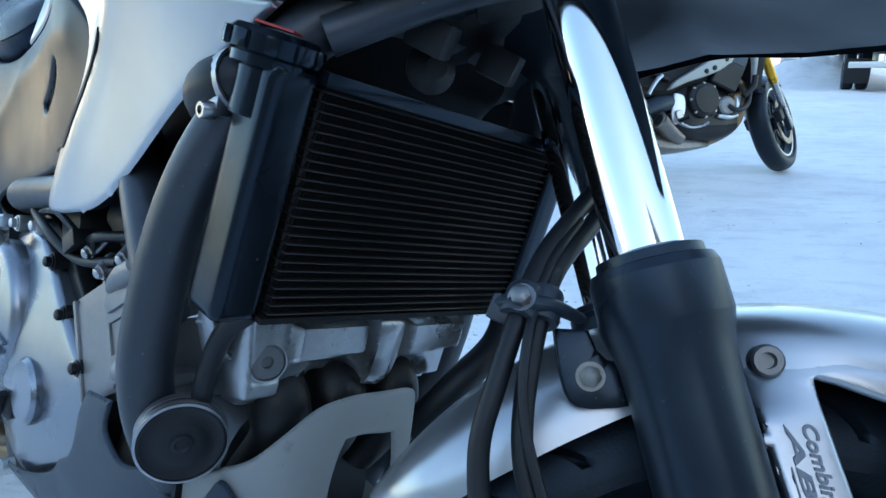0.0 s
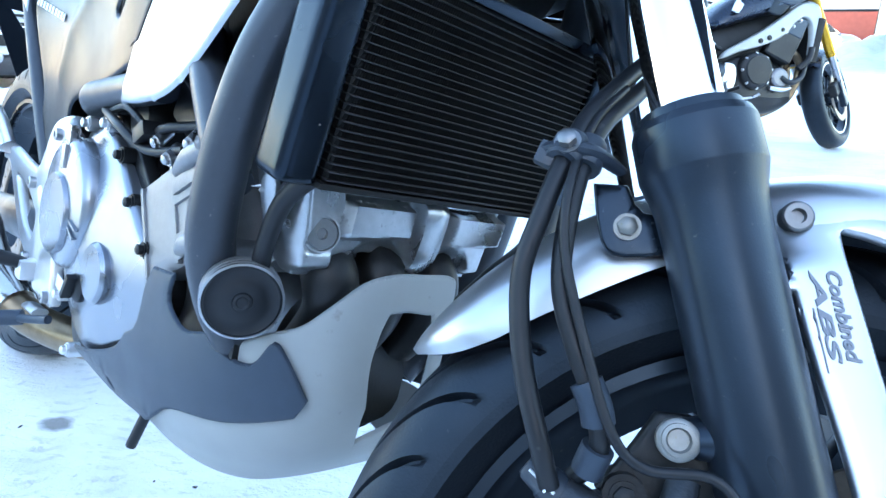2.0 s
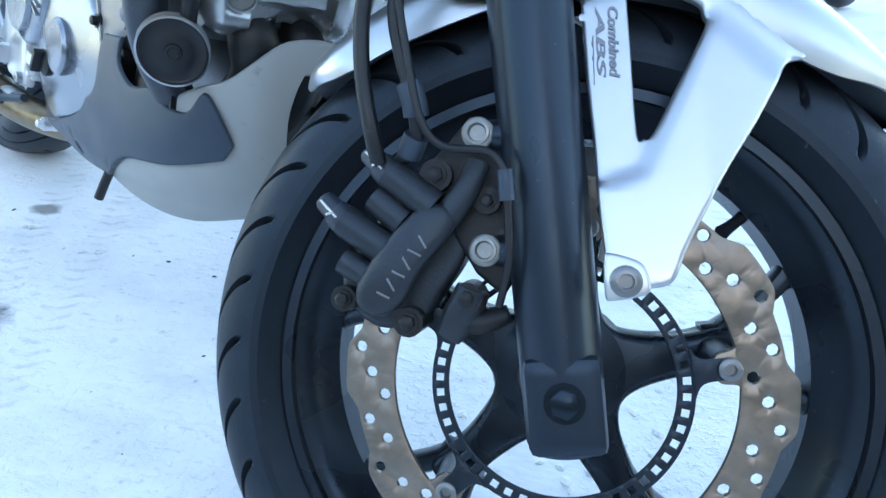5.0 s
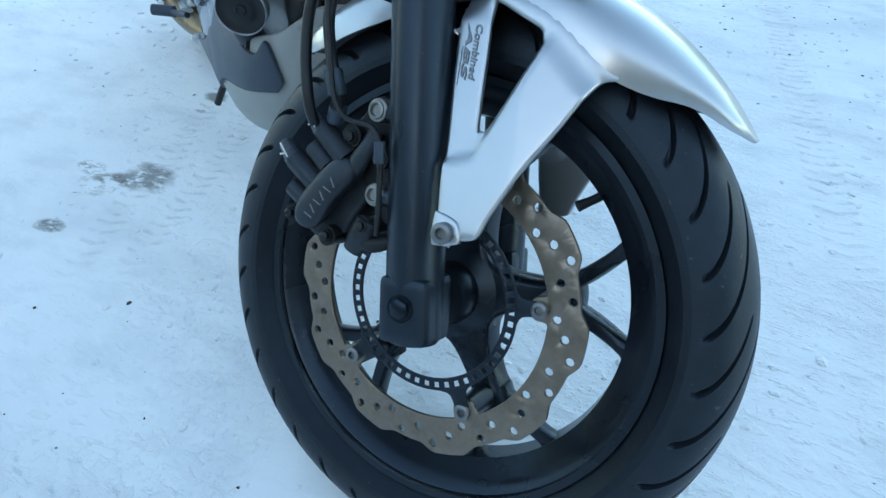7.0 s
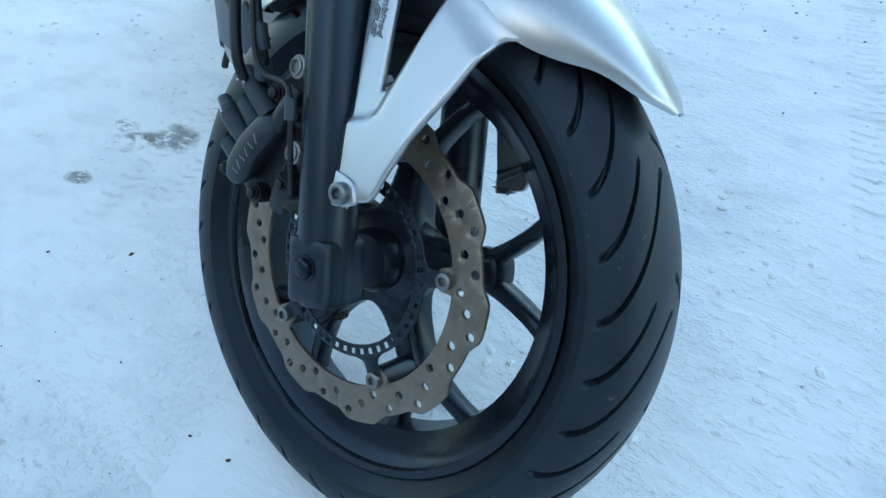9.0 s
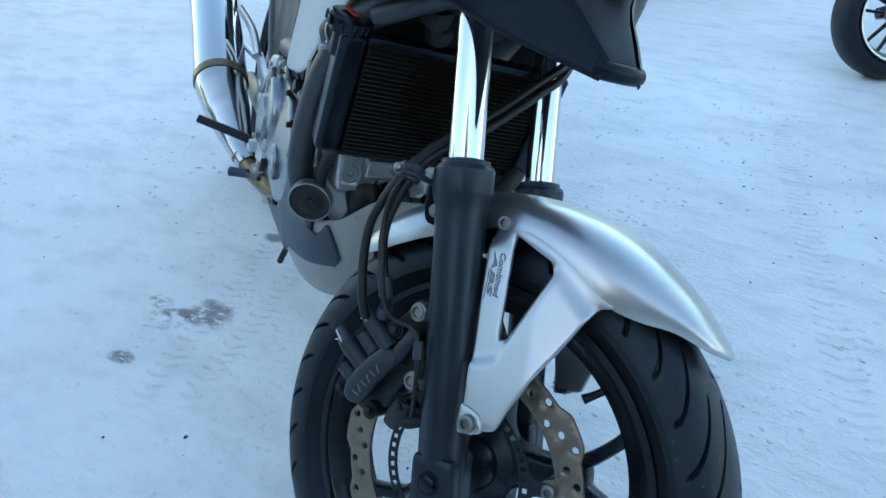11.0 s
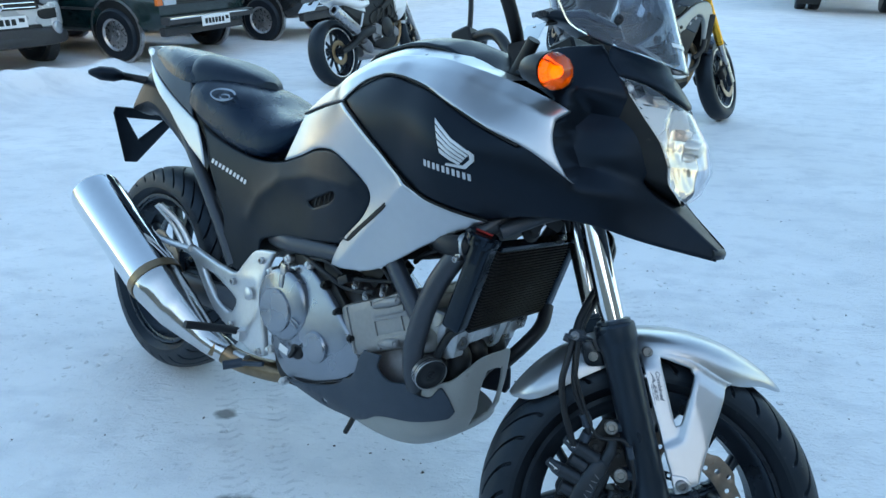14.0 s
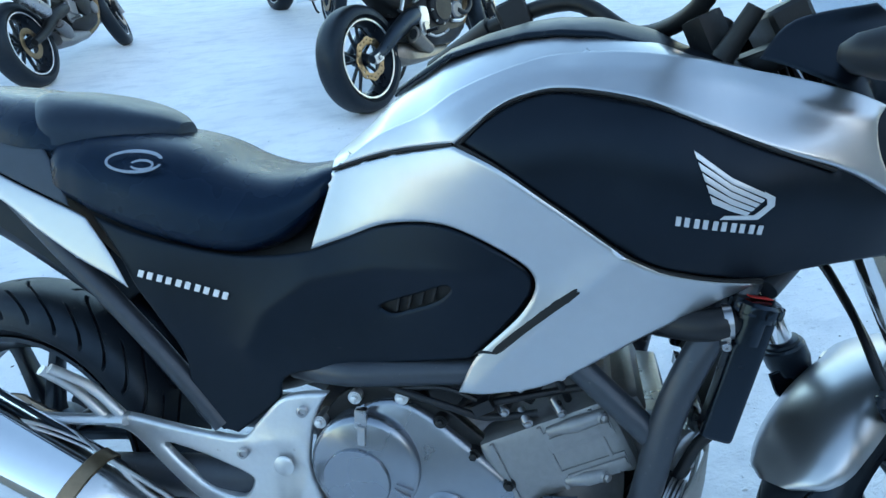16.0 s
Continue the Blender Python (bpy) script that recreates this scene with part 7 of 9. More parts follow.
# ---- the second motorcycle, parked behind ----
GLASSD = material("dark_car_glass", (0.02, 0.025, 0.03), 0.06, 0.0, 0.05, 20, coat=0.5)
GOLD = material("gold_anodised_fork", (0.62, 0.33, 0.03), 0.3, 0.7, 0.05, 80)
PAINTK = material("black_metallic_paint", (0.006, 0.008, 0.018), 0.30, 0.1, 0.1, 300, coat=0.25, sheen=(0.6, 0.8, 1.0))
PAINTW = material("white_gloss_paint", (0.75, 0.76, 0.78), 0.2, 0.0, 0.03, 60, coat=0.5)
PAINTR = material("red_gloss_paint", (0.42, 0.025, 0.015), 0.22, 0.0, 0.05, 60, coat=0.5)


def rider_bike(name, m, label, steer, rake, colours, fork_mat, sporty):
    """A parked road motorcycle: x forward from the rear tyre's foot, z up. colours: tank, tail, frame."""
    top = thing(name, m, label, "motorcycle")
    tank_m, tail_m, frame_m = colours
    wb, r = 1.42, 0.305
    sz = Vector((-math.sin(rake), 0, math.cos(rake)))
    sy_ = Vector((0, 1, 0)) * math.cos(steer) + sz.cross(Vector((0, 1, 0))) * math.sin(steer)
    sx = sy_.cross(sz)
    fm = Matrix.Translation((wb, 0, r - 0.005)) @ Matrix((sx, sy_, sz)).transposed().to_4x4()
    rm = Matrix.Translation((0, 0, r))
    for wheel_name, wm, half, rim_half in (("front_wheel", fm, 0.06, 0.048), ("rear_wheel", rm, 0.088, 0.072)):
        w = new(wheel_name)
        w.parent = top
        part("tyre", tyre_mesh(wm, r, half, 0.222), RUBBER, w).data.materials.append(RUBBER)
        part("rim", rim_mesh(wm, 0.216, rim_half), RIMB, w)
        for s in (-1, 1):
            part("rim_stripe", lathe([(0.216, s * rim_half * 1.02), (0.225, s * (rim_half + 0.001)), (0.225, s * (rim_half + 0.003)), (0.216, s * (rim_half + 0.003))], wm @ AXLE_Y, 64), WHITE, w, "pale rim stripe")
        part("hub", lathe([(0, -0.06), (0.035, -0.06), (0.05, 0), (0.035, 0.06), (0, 0.06)], wm @ AXLE_Y, 24), RIMB, w)
        for k in range(5):
            for d in (-1, 1):
                part("spoke", spoke_mesh(wm, radians(72 * k + d * 13), 0.04, 0.2, 0.024, 0.018, 0.03, 0.024, d * radians(6)), RIMB, w)
        part("brake_disc", ring_plate(wm, 0.10 if half < 0.07 else 0.07, 0.149 if half < 0.07 else 0.112, 0.005, -0.075, []), BURNT, w)
    for s in (-1, 1):
        y = s * 0.105
        part("fork_tube", lathe([(0, 0.24), (0.026, 0.24), (0.026, 0.62), (0.029, 0.63), (0.029, 0.74), (0, 0.74)], fm @ Matrix.Translation((-0.03, y, 0)), 20), fork_mat, top, "upper fork tube")
        part("fork_slider", lathe([(0, -0.03), (0.024, -0.03), (0.022, 0.02), (0.021, 0.25), (0, 0.25)], fm @ Matrix.Translation((-0.03, y, 0)), 20), STEEL, top)
        part("caliper", block((0.09, 0.05, 0.06), fm @ Matrix.Translation((-0.10, s * 0.09, 0.08)), 0.014), ENGB, top)
        part("frame_beam", sheet(soft_outline([(1.10, 0.86, 1), (1.16, 0.84), (1.19, 0.76), (1.16, 0.62), (1.13, 0.56, 1), (1.085, 0.56, 1), (1.10, 0.66), (1.075, 0.735), (1.01, 0.745), (0.86, 0.665), (0.70, 0.60), (0.60, 0.555), (0.55, 0.50, 1), (0.53, 0.55), (0.57, 0.61), (0.72, 0.66), (0.90, 0.745), (1.0, 0.83)], 4), lambda u, v: Vector((u, s * (0.13 + 0.03 * math.sin((u - 0.55) * 4.5)), v)), 0.03, 0.008, 0.03), frame_m, top, "cast aluminium frame beam")
        part("swing_arm", sweep([(0.56, s * 0.11, 0.46), (0.35, s * 0.125, 0.43), (0.15, s * 0.125, 0.35), (-0.03, s * 0.12, 0.31)], [0.05, 0.05, 0.035, 0.026], 16), ENGB, top, "black swing arm")
        part("footrest", sweep([(0.52, s * 0.15, 0.37), (0.50, s * 0.25, 0.38)], 0.011, 10, 1), STEEL, top)
        part("hanger", sheet(soft_outline([(0.53, 0.50, 1), (0.60, 0.47), (0.59, 0.38), (0.52, 0.345), (0.49, 0.38), (0.50, 0.44)], 4), lambda u, v: Vector((u, s * 0.15, v)), 0.012, 0.004, 0.02), ALUD, top)
        part("pillion_arm", sweep([(0.42, s * 0.13, 0.62), (0.34, s * 0.14, 0.52), (0.28, s * 0.16, 0.50)], 0.011, 10), ALU, top)
        part("grip", sweep([(1.00, s * 0.26, 1.06), (0.93, s * 0.40, 1.04)], 0.017, 12, 1), HOSE, top)
        part("mirror", merge(sweep([(1.02, s * 0.24, 1.06), (1.05, s * 0.30, 1.17), (1.03, s * 0.34, 1.20)], 0.006, 8), lathe([(0, -0.015), (0.05, 0.0), (0.045, 0.008), (0, 0.008)], pose(1.02, s * 0.37, 1.22, 0, -90, 0) @ Matrix.Diagonal((0.7, 1.2, 1, 1)), 20)), ENGB, top)
        part("shroud", sheet(soft_outline([(0.92, 0.90, 1), (1.08, 0.93), (1.22, 0.88, 1), (1.20, 0.80), (1.10, 0.80, 1), (1.0, 0.82)], 4), lambda u, v: Vector((u, s * (0.165 + 0.02 * math.sin((u - 0.9) * 9)), v)), 0.01, 0.008, 0.02), tank_m, top)
        part("shroud_mark", block((0.07, 0.003, 0.02), pose(1.14, s * 0.187, 0.865, 0, 12, 0), 0), WHITE, top)
    part("handlebar", sweep([(0.93, -0.40, 1.04), (1.02, -0.24, 1.06), (1.06, -0.10, 1.06), (1.06, 0.10, 1.06), (1.02, 0.24, 1.06), (0.93, 0.40, 1.04)], 0.012, 12), ENGB, top)
    part("crankcase", pillow([(0.56, 0.30, 0.55, 0.12), (0.66, 0.25, 0.60, 0.14), (0.82, 0.24, 0.58, 0.145), (0.95, 0.27, 0.52, 0.13), (1.02, 0.32, 0.47, 0.10)], 24, 0.45, 14), ENGB, top, "black engine case")
    part("clutch_lid", lathe([(0.10, -0.02), (0.10, 0.02), (0.085, 0.032), (0, 0.034)], along((0.76, -0.145, 0.46), (0.76, -1, 0.46)), 32), ENGB, top)
    part("alternator_lid", lathe([(0.05, -0.02), (0.05, 0.02), (0.04, 0.03), (0, 0.031)], along((0.93, -0.13, 0.40), (0.93, -1, 0.40)), 24), ALUD, top)
    part("cylinder_block", block((0.20, 0.30, 0.24), pose(0.97, 0, 0.64, 0, 28, 0), 0.02, 3), ENGB, top)
    part("inner_frame", pillow([(0.20, 0.66, 0.76, 0.08), (0.34, 0.53, 0.76, 0.10), (0.5, 0.42, 0.76, 0.115), (0.7, 0.45, 0.80, 0.12), (1.0, 0.50, 0.84, 0.12), (1.12, 0.58, 0.84, 0.10)], 24, 0.5, 18), ENGB, top, "black airbox and inner parts")
    part("shock_link", sweep([(0.44, 0.02, 0.60), (0.40, 0.02, 0.44)], 0.03, 14, 1), STEEL, top)
    for k in range(5):
        part("cable", sweep([(0.62 + 0.09 * k, -0.14, 0.70), (0.65 + 0.09 * k, -0.16, 0.62), (0.60 + 0.08 * k, -0.15, 0.52)], 0.006, 8), HOSE, top)
    part("radiator", block((0.04, 0.32, 0.24), pose(1.15, 0, 0.62, 0, 14, 0), 0.01), RADM, top)
    part("gear_case", block((0.10, 0.05, 0.11), pose(0.60, -0.14, 0.45, 0, 20, 0), 0.02, 3), ALUD, top)
    for k in range(3):
        part("exhaust_header", sweep([(1.06, -0.09 + 0.09 * k, 0.58), (1.12, -0.09 + 0.09 * k, 0.48), (1.06, -0.06 + 0.06 * k, 0.29), (0.88, -0.03 + 0.03 * k, 0.215), (0.72, 0, 0.21)], 0.02, 12), BURNT, top)
    part("silencer_box", pillow([(0.36, 0.22, 0.33, 0.09), (0.44, 0.19, 0.32, 0.12), (0.60, 0.185, 0.29, 0.13), (0.76, 0.19, 0.27, 0.11), (0.84, 0.20, 0.25, 0.07)], 20, 0.5, 12), ALUD, top, "stubby grey under-engine silencer")
    part("tail_pipe", sweep([(0.45, -0.10, 0.27), (0.38, -0.14, 0.32), (0.30, -0.16, 0.37)], [0.05, 0.05, 0.045], 20, 6, True, 0.75), ALUD, top)
    part("pipe_mouth", lathe([(0.030, 0.0), (0.030, 0.003), (0.024, 0.003), (0.022, -0.02), (0, -0.02)], along((0.301, -0.1602, 0.3695), (0.24, -0.18, 0.41)), 20), ENGB, top)
    part("side_stand", sweep([(0.62, 0.10, 0.25), (0.59, 0.19, 0.10), (m.inverted() @ ((m @ Vector((0.57, 0.25, 0))) * Vector((1, 1, 0)) + Vector((0, 0, 0.012))))], 0.012, 10), ENGB, top)
    part("tank", pillow([(0.56, 0.76, 0.84, 0.09), (0.64, 0.74, 0.93, 0.14), (0.76, 0.74, 1.01, 0.175), (0.92, 0.76, 1.05, 0.185), (1.06, 0.80, 1.02, 0.17), (1.14, 0.84, 0.95, 0.10)], 32, 0.6, 24), tank_m, top, "glossy tank")
    part("tank_stripe", sheet(soft_outline([(0.66, 0.925), (0.76, 0.995), (0.88, 1.028), (0.88, 1.000), (0.77, 0.966), (0.68, 0.900)], 3), lambda u, v: Vector((u, -0.172 + 1.0 * max(0, v - 0.94) ** 1.0, v)), 0.006, 0.002, 0.02), PAINTW, top)
    part("seat", pillow([(0.02, 0.83, 0.89, 0.07), (0.14, 0.80, 0.885, 0.11), (0.30, 0.76, 0.86, 0.13), (0.42, 0.73, 0.81, 0.14), (0.54, 0.72, 0.80, 0.12), (0.66, 0.74, 0.82, 0.09)], 28, 0.5, 24), SEATM, top, "black seat")
    part("seat_cowl", pillow([(0.06, 0.76, 0.86, 0.09), (0.25, 0.70, 0.82, 0.125), (0.45, 0.66, 0.78, 0.135), (0.58, 0.68, 0.78, 0.12)], 24, 0.45, 14), ENGB if not sporty else tail_m, top)
    part("tail", pillow([(-0.12, 0.84, 0.87, 0.04), (-0.02, 0.80, 0.88, 0.075), (0.15, 0.74, 0.83, 0.10), (0.35, 0.66, 0.76, 0.11), (0.50, 0.60, 0.73, 0.11)], 24, 0.5, 14), tail_m, top, "tail unit")
    part("tail_lamp", block((0.08, 0.09, 0.03), pose(-0.13, 0, 0.86, 0, -8, 0), 0.01), LENS, top)
    part("plate_holder", sweep([(-0.02, 0, 0.82), (-0.12, 0, 0.79), (-0.20, 0, 0.76)], [0.03, 0.025, 0.02], 10, 4, True, 0.5), ENGB, top)
    part("number_plate", block((0.006, 0.19, 0.13), pose(-0.215, 0, 0.74, 0, 55, 0), 0.002), PLATEM, top, "pale number plate seen edge-on")
    part("chain_case", sweep([(0.56, 0.08, 0.50), (0.20, 0.09, 0.40)], 0.014, 10, 1), ENGB, top)
    part("front_mudguard", arc_guard(fm, 0.322, 25, 125, 0.062), tail_m if sporty else PAINTK, top)
    if sporty:
        part("front_fairing", pillow([(0.98, 0.52, 0.92, 0.17), (1.10, 0.50, 1.02, 0.20), (1.24, 0.60, 1.06, 0.17), (1.36, 0.76, 1.04, 0.10), (1.44, 0.86, 0.95, 0.03)], 28, 0.6, 18), tail_m, top, "front fairing")
        part("screen", sheet(soft_outline([(-0.10, 1.02, 1), (0.10, 1.02, 1), (0.09, 1.10), (0.05, 1.16), (-0.05, 1.16), (-0.09, 1.10)], 4), lambda u, v: Vector((1.30 - 0.9 * (v - 1.02) - 4 * u * u, u, v)), 0.003, 0.002, 0.03), GLASSD, top, "dark low screen")
        part("fairing_flash", sheet(soft_outline([(0.98, 0.90, 1), (1.25, 0.95), (1.36, 0.90, 1), (1.2, 0.82), (1.0, 0.80)], 4), lambda u, v: Vector((u, -0.205 + 0.5 * max(0, u - 1.15) ** 1.3, v)), 0.004, 0.003, 0.03), PAINTR if tail_m is PAINTW else PAINTK, top)
        part("tank_flash", sheet(soft_outline([(0.64, 0.83, 1), (0.80, 0.90), (1.0, 0.92), (1.05, 0.86, 1), (0.85, 0.80)], 4), lambda u, v: Vector((u, -0.190 + 0.3 * max(0, v - 0.86), v)), 0.006, 0.003, 0.03), PAINTR if tail_m is PAINTW else PAINTK, top)
        part("tail_fairing", pillow([(-0.20, 0.90, 0.95, 0.03), (-0.05, 0.84, 0.96, 0.09), (0.15, 0.76, 0.93, 0.12), (0.38, 0.68, 0.82, 0.13)], 24, 0.55, 14), tail_m, top, "tail fairing")
        part("high_silencer", lathe([(0.03, 0.0), (0.05, 0.0), (0.054, 0.01), (0.054, 0.36), (0.03, 0.40), (0, 0.40)], along((-0.10, -0.18, 0.68), (0.30, -0.16, 0.42)), 28), STEEL, top, "steel silencer")
    else:
        part("headlight", lathe([(0, -0.08), (0.06, -0.06), (0.085, 0.0), (0.07, 0.02), (0, 0.03)], along((1.22, 0, 0.93), (1.4, 0, 0.90)), 24), ENGB, top)
        part("dash_pod", block((0.05, 0.16, 0.09), pose(1.14, 0.02, 1.07, 0, -35, 0), 0.015), ENGB, top)
    return top


def arc_guard(m, r, a0, a1, half):
    """A bent strip over a wheel."""
    bm = bmesh.new()
    aa, ys = np.radians(np.linspace(a0, a1, 24)), np.linspace(-1, 1, 9)
    g = [[[bm.verts.new(m @ Vector(((r - 0.03 * abs(y) ** 2.5 - d) * math.cos(a), half * y, (r - 0.03 * abs(y) ** 2.5 - d) * math.sin(a)))) for y in ys] for a in aa] for d in (0, 0.004)]
    for k, q in enumerate(g):
        for i in range(len(aa) - 1):
            for j in range(len(ys) - 1):
                f = (q[i][j], q[i][j + 1], q[i + 1][j + 1], q[i + 1][j])
                bm.faces.new(f if k else f[::-1])
    bmesh.ops.recalc_face_normals(bm, faces=bm.faces[:])
    return bm


PLATEM = material("number_plate", (0.55, 0.62, 0.68), 0.4, 0, 0.04, 40)


def parked(x, y, heading, lean):
    return Matrix.Translation((x, y, 0.0)) @ Matrix.Rotation(radians(heading), 4, "Z") @ Matrix.Rotation(radians(-lean), 4, "X")


FRAMEP = material("pale_grey_cast_frame", (0.34, 0.35, 0.34), 0.38, 0.4, 0.06, 60, bump=0.08, bump_scale=500)
EXHM = material("browned_steel_silencer", (0.25, 0.22, 0.19), 0.38, 0.8, 0.2, 40, bump=0.06, bump_scale=300)


def naked_bike(m):
    """A black naked motorcycle: x forward from the rear tyre's foot, z up."""
    top = thing("naked_motorcycle", m, "black naked motorcycle with gold fork and pale grey frame", "motorcycle")
    r, rake, steer = 0.306, radians(25), radians(24)
    sz = Vector((-math.sin(rake), 0, math.cos(rake)))
    sy_ = Vector((0, 1, 0)) * math.cos(steer) + sz.cross(Vector((0, 1, 0))) * math.sin(steer)
    fm = Matrix.Translation((1.45, 0, r)) @ Matrix((sy_.cross(sz), sy_, sz)).transposed().to_4x4()
    rm = Matrix.Translation((0, 0, r))
    for wheel_name, wm, half, rim_half in (("front_wheel", fm, 0.062, 0.050), ("rear_wheel", rm, 0.090, 0.074)):
        w = new(wheel_name)
        w.parent = top
        part("tyre", tyre_mesh(wm, r, half, 0.222), RUBBER, w).data.materials.append(RUBBER)
        part("rim", rim_mesh(wm, 0.216, rim_half), RIMB, w)
        for s in (-1, 1):
            part("rim_stripe", lathe([(0.214, s * (rim_half - 0.002)), (0.2235, s * (rim_half + 0.001)), (0.2235, s * (rim_half + 0.003)), (0.214, s * (rim_half + 0.002))], wm @ AXLE_Y, 72, True), ALU, w, "pale rim stripe")
        part("hub", lathe([(0, -0.07), (0.026, -0.07), (0.034, -0.05), (0.05, 0), (0.034, 0.05), (0, 0.06)], wm @ AXLE_Y, 24), RIMB, w)
        for k in range(5):
            for d in (-1, 1):
                part("spoke", spoke_mesh(wm, radians(20 + 72 * k + d * 11), 0.04, 0.205, 0.018, 0.013, 0.024, 0.02, d * radians(5)), RIMB, w)
        if half > 0.07:
            part("brake_disc", ring_plate(wm, 0.080, 0.122, 0.005, -0.082, [(0.100 + 0.008 * (k % 2), 2 * math.pi * k / 20, 0.005) for k in range(20)], 8, 0.004), BURNT, w, "browned rear disc")
        else:
            for y in (-0.075, 0.070):
                part("brake_disc", ring_plate(wm, 0.112, 0.149, 0.005, y, []), DISCM, w)
    for s in (-1, 1):
        y = s * 0.105
        part("fork_tube", lathe([(0, 0.27), (0.027, 0.27), (0.027, 0.58), (0.030, 0.60), (0.030, 0.74), (0, 0.74)], fm @ Matrix.Translation((-0.03, y, 0)), 24), GOLD, top, "gold anodised fork tube")
        part("fork_slider", lathe([(0, -0.03), (0.026, -0.03), (0.022, 0.03), (0.021, 0.28), (0, 0.28)], fm @ Matrix.Translation((-0.03, y, 0)), 24), STEEL, top)
        part("fork_foot", block((0.06, 0.035, 0.16), fm @ Matrix.Translation((-0.045, s * 0.105, 0.03)), 0.012, 3), FORKB, top)
        part("caliper", block((0.085, 0.045, 0.075), fm @ Matrix.Translation((-0.105, s * 0.088, 0.085)), 0.016, 3), ENGB, top)
        part("frame_beam", sheet(soft_outline([(0.555, 0.550, 1), (0.60, 0.605), (0.70, 0.655), (0.84, 0.722), (0.98, 0.800), (1.07, 0.852), (1.15, 0.868), (1.215, 0.835), (1.238, 0.75), (1.222, 0.63), (1.20, 0.56, 1), (1.155, 0.56, 1), (1.168, 0.66), (1.158, 0.742), (1.115, 0.778), (1.055, 0.755), (1.0, 0.70), (0.92, 0.652), (0.80, 0.615), (0.68, 0.590), (0.60, 0.560)], 5),
                                 lambda u, v: Vector((u, s * (0.145 + 0.028 * math.sin((u - 0.55) * 4.3)), v)), 0.030, 0.010, 0.022), FRAMEP, top, "pale grey cast frame beam")
        for bx, bz, br in ((0.815, 0.652, 0.017), (0.872, 0.668, 0.017), (0.960, 0.712, 0.013)):
            by = 0.145 + 0.028 * math.sin((bx - 0.55) * 4.3)
            part("frame_plug", lathe([(0, 0.006), (br * 0.5, 0.006), (br * 0.55, 0.001), (br, 0.001), (br, -0.01), (0, -0.01)], along((bx, s * by, bz), (bx, s * 2, bz)), 20), ENGB, top)
        part("swing_arm", sweep([(0.60, s * 0.10, 0.47), (0.46, s * 0.125, 0.455), (0.26, s * 0.128, 0.40), (0.08, s * 0.124, 0.335), (-0.04, s * 0.122, 0.306)], [0.058, 0.056, 0.048, 0.034, 0.026], 18, 6, True, 1.0), FORKB, top, "black swing arm")
        part("axle_block", block((0.075, 0.03, 0.05), pose(0.0, s * 0.135, r, 0, -12, 0), 0.006), ALU, top)
        part("axle_nut", hexbolt((0.0, s * 0.150, r), (0.0, s, r), 0.014, 0.010), STEEL, top)
        hang = part("footrest_hanger", sheet(soft_outline([(0.575, 0.520, 1), (0.640, 0.500), (0.650, 0.440), (0.630, 0.385), (0.585, 0.345), (0.545, 0.350), (0.540, 0.41), (0.560, 0.46)], 4), lambda u, v: Vector((u, s * 0.165, v)), 0.014, 0.006, 0.016), ALU, top, "bright footrest hanger")
        part("heel_guard", sheet(soft_outline([(0.560, 0.41), (0.610, 0.42), (0.615, 0.375), (0.575, 0.36)], 4), lambda u, v: Vector((u, s * 0.176, v)), 0.006, 0.004, 0.012), STEEL, hang)
        part("footrest", sweep([(0.585, s * 0.17, 0.362), (0.565, s * 0.27, 0.372)], 0.011, 12, 1), HOSE, top)
        part("pedal", sweep([(0.585, s * 0.178, 0.345), (0.66, s * 0.185, 0.318), (0.74, s * 0.19, 0.322), (0.77, s * 0.21, 0.338)], [0.011, 0.008, 0.007, 0.008], 12), STEEL, top, "bright foot pedal")
        part("pillion_hanger", sweep([(0.52, s * 0.12, 0.66), (0.44, s * 0.135, 0.60), (0.36, s * 0.150, 0.515)], [0.016, 0.014, 0.012], 12), ALU, top, "bright pillion footrest arm")
        part("pillion_peg", sweep([(0.36, s * 0.15, 0.515), (0.31, s * 0.165, 0.535)], [0.013, 0.010], 12, 1), HOSE, top)
        part("subframe_rail", sweep([(0.58, s * 0.115, 0.62), (0.42, s * 0.115, 0.70), (0.22, s * 0.10, 0.78)], 0.014, 12), ENGB, top)
        part("tank_shroud", sheet(soft_outline([(0.90, 0.885, 1), (1.00, 0.925), (1.12, 0.955), (1.235, 0.935, 1), (1.262, 0.885), (1.205, 0.868), (1.10, 0.872), (1.0, 0.850)], 4), lambda u, v: Vector((u, s * (0.185 + 0.016 * math.sin((u - 0.9) * 8)), v)), 0.012, 0.008, 0.018), DARKGREY, top, "dark grey tank shroud")
        part("shroud_mark", block((0.075, 0.003, 0.022), pose(1.165, s * 0.203, 0.908, 0, -4, 0), 0), WHITE, top)
        part("tank_flank", sheet(soft_outline([(0.84, 0.83, 1), (0.90, 0.90), (0.99, 0.95), (1.02, 0.93, 1), (1.0, 0.86), (0.93, 0.80)], 4), lambda u, v: Vector((u, s * 0.186, v)), 0.012, 0.008, 0.018), BLACKM, top)
        part("grip", sweep([(1.00, s * 0.27, 1.075), (0.93, s * 0.41, 1.055)], 0.017, 14, 1), HOSE, top)
        part("mirror_stalk", sweep([(1.03, s * 0.24, 1.085), (1.07, s * 0.30, 1.18), (1.04, s * 0.34, 1.22)], 0.006, 8), ENGB, top)
        part("mirror_head", lathe([(0, -0.015), (0.05, 0.0), (0.045, 0.008), (0, 0.008)], pose(1.03, s * 0.37, 1.24, 0, -90, 0) @ Matrix.Diagonal((0.7, 1.2, 1, 1)), 20), ENGB, top)
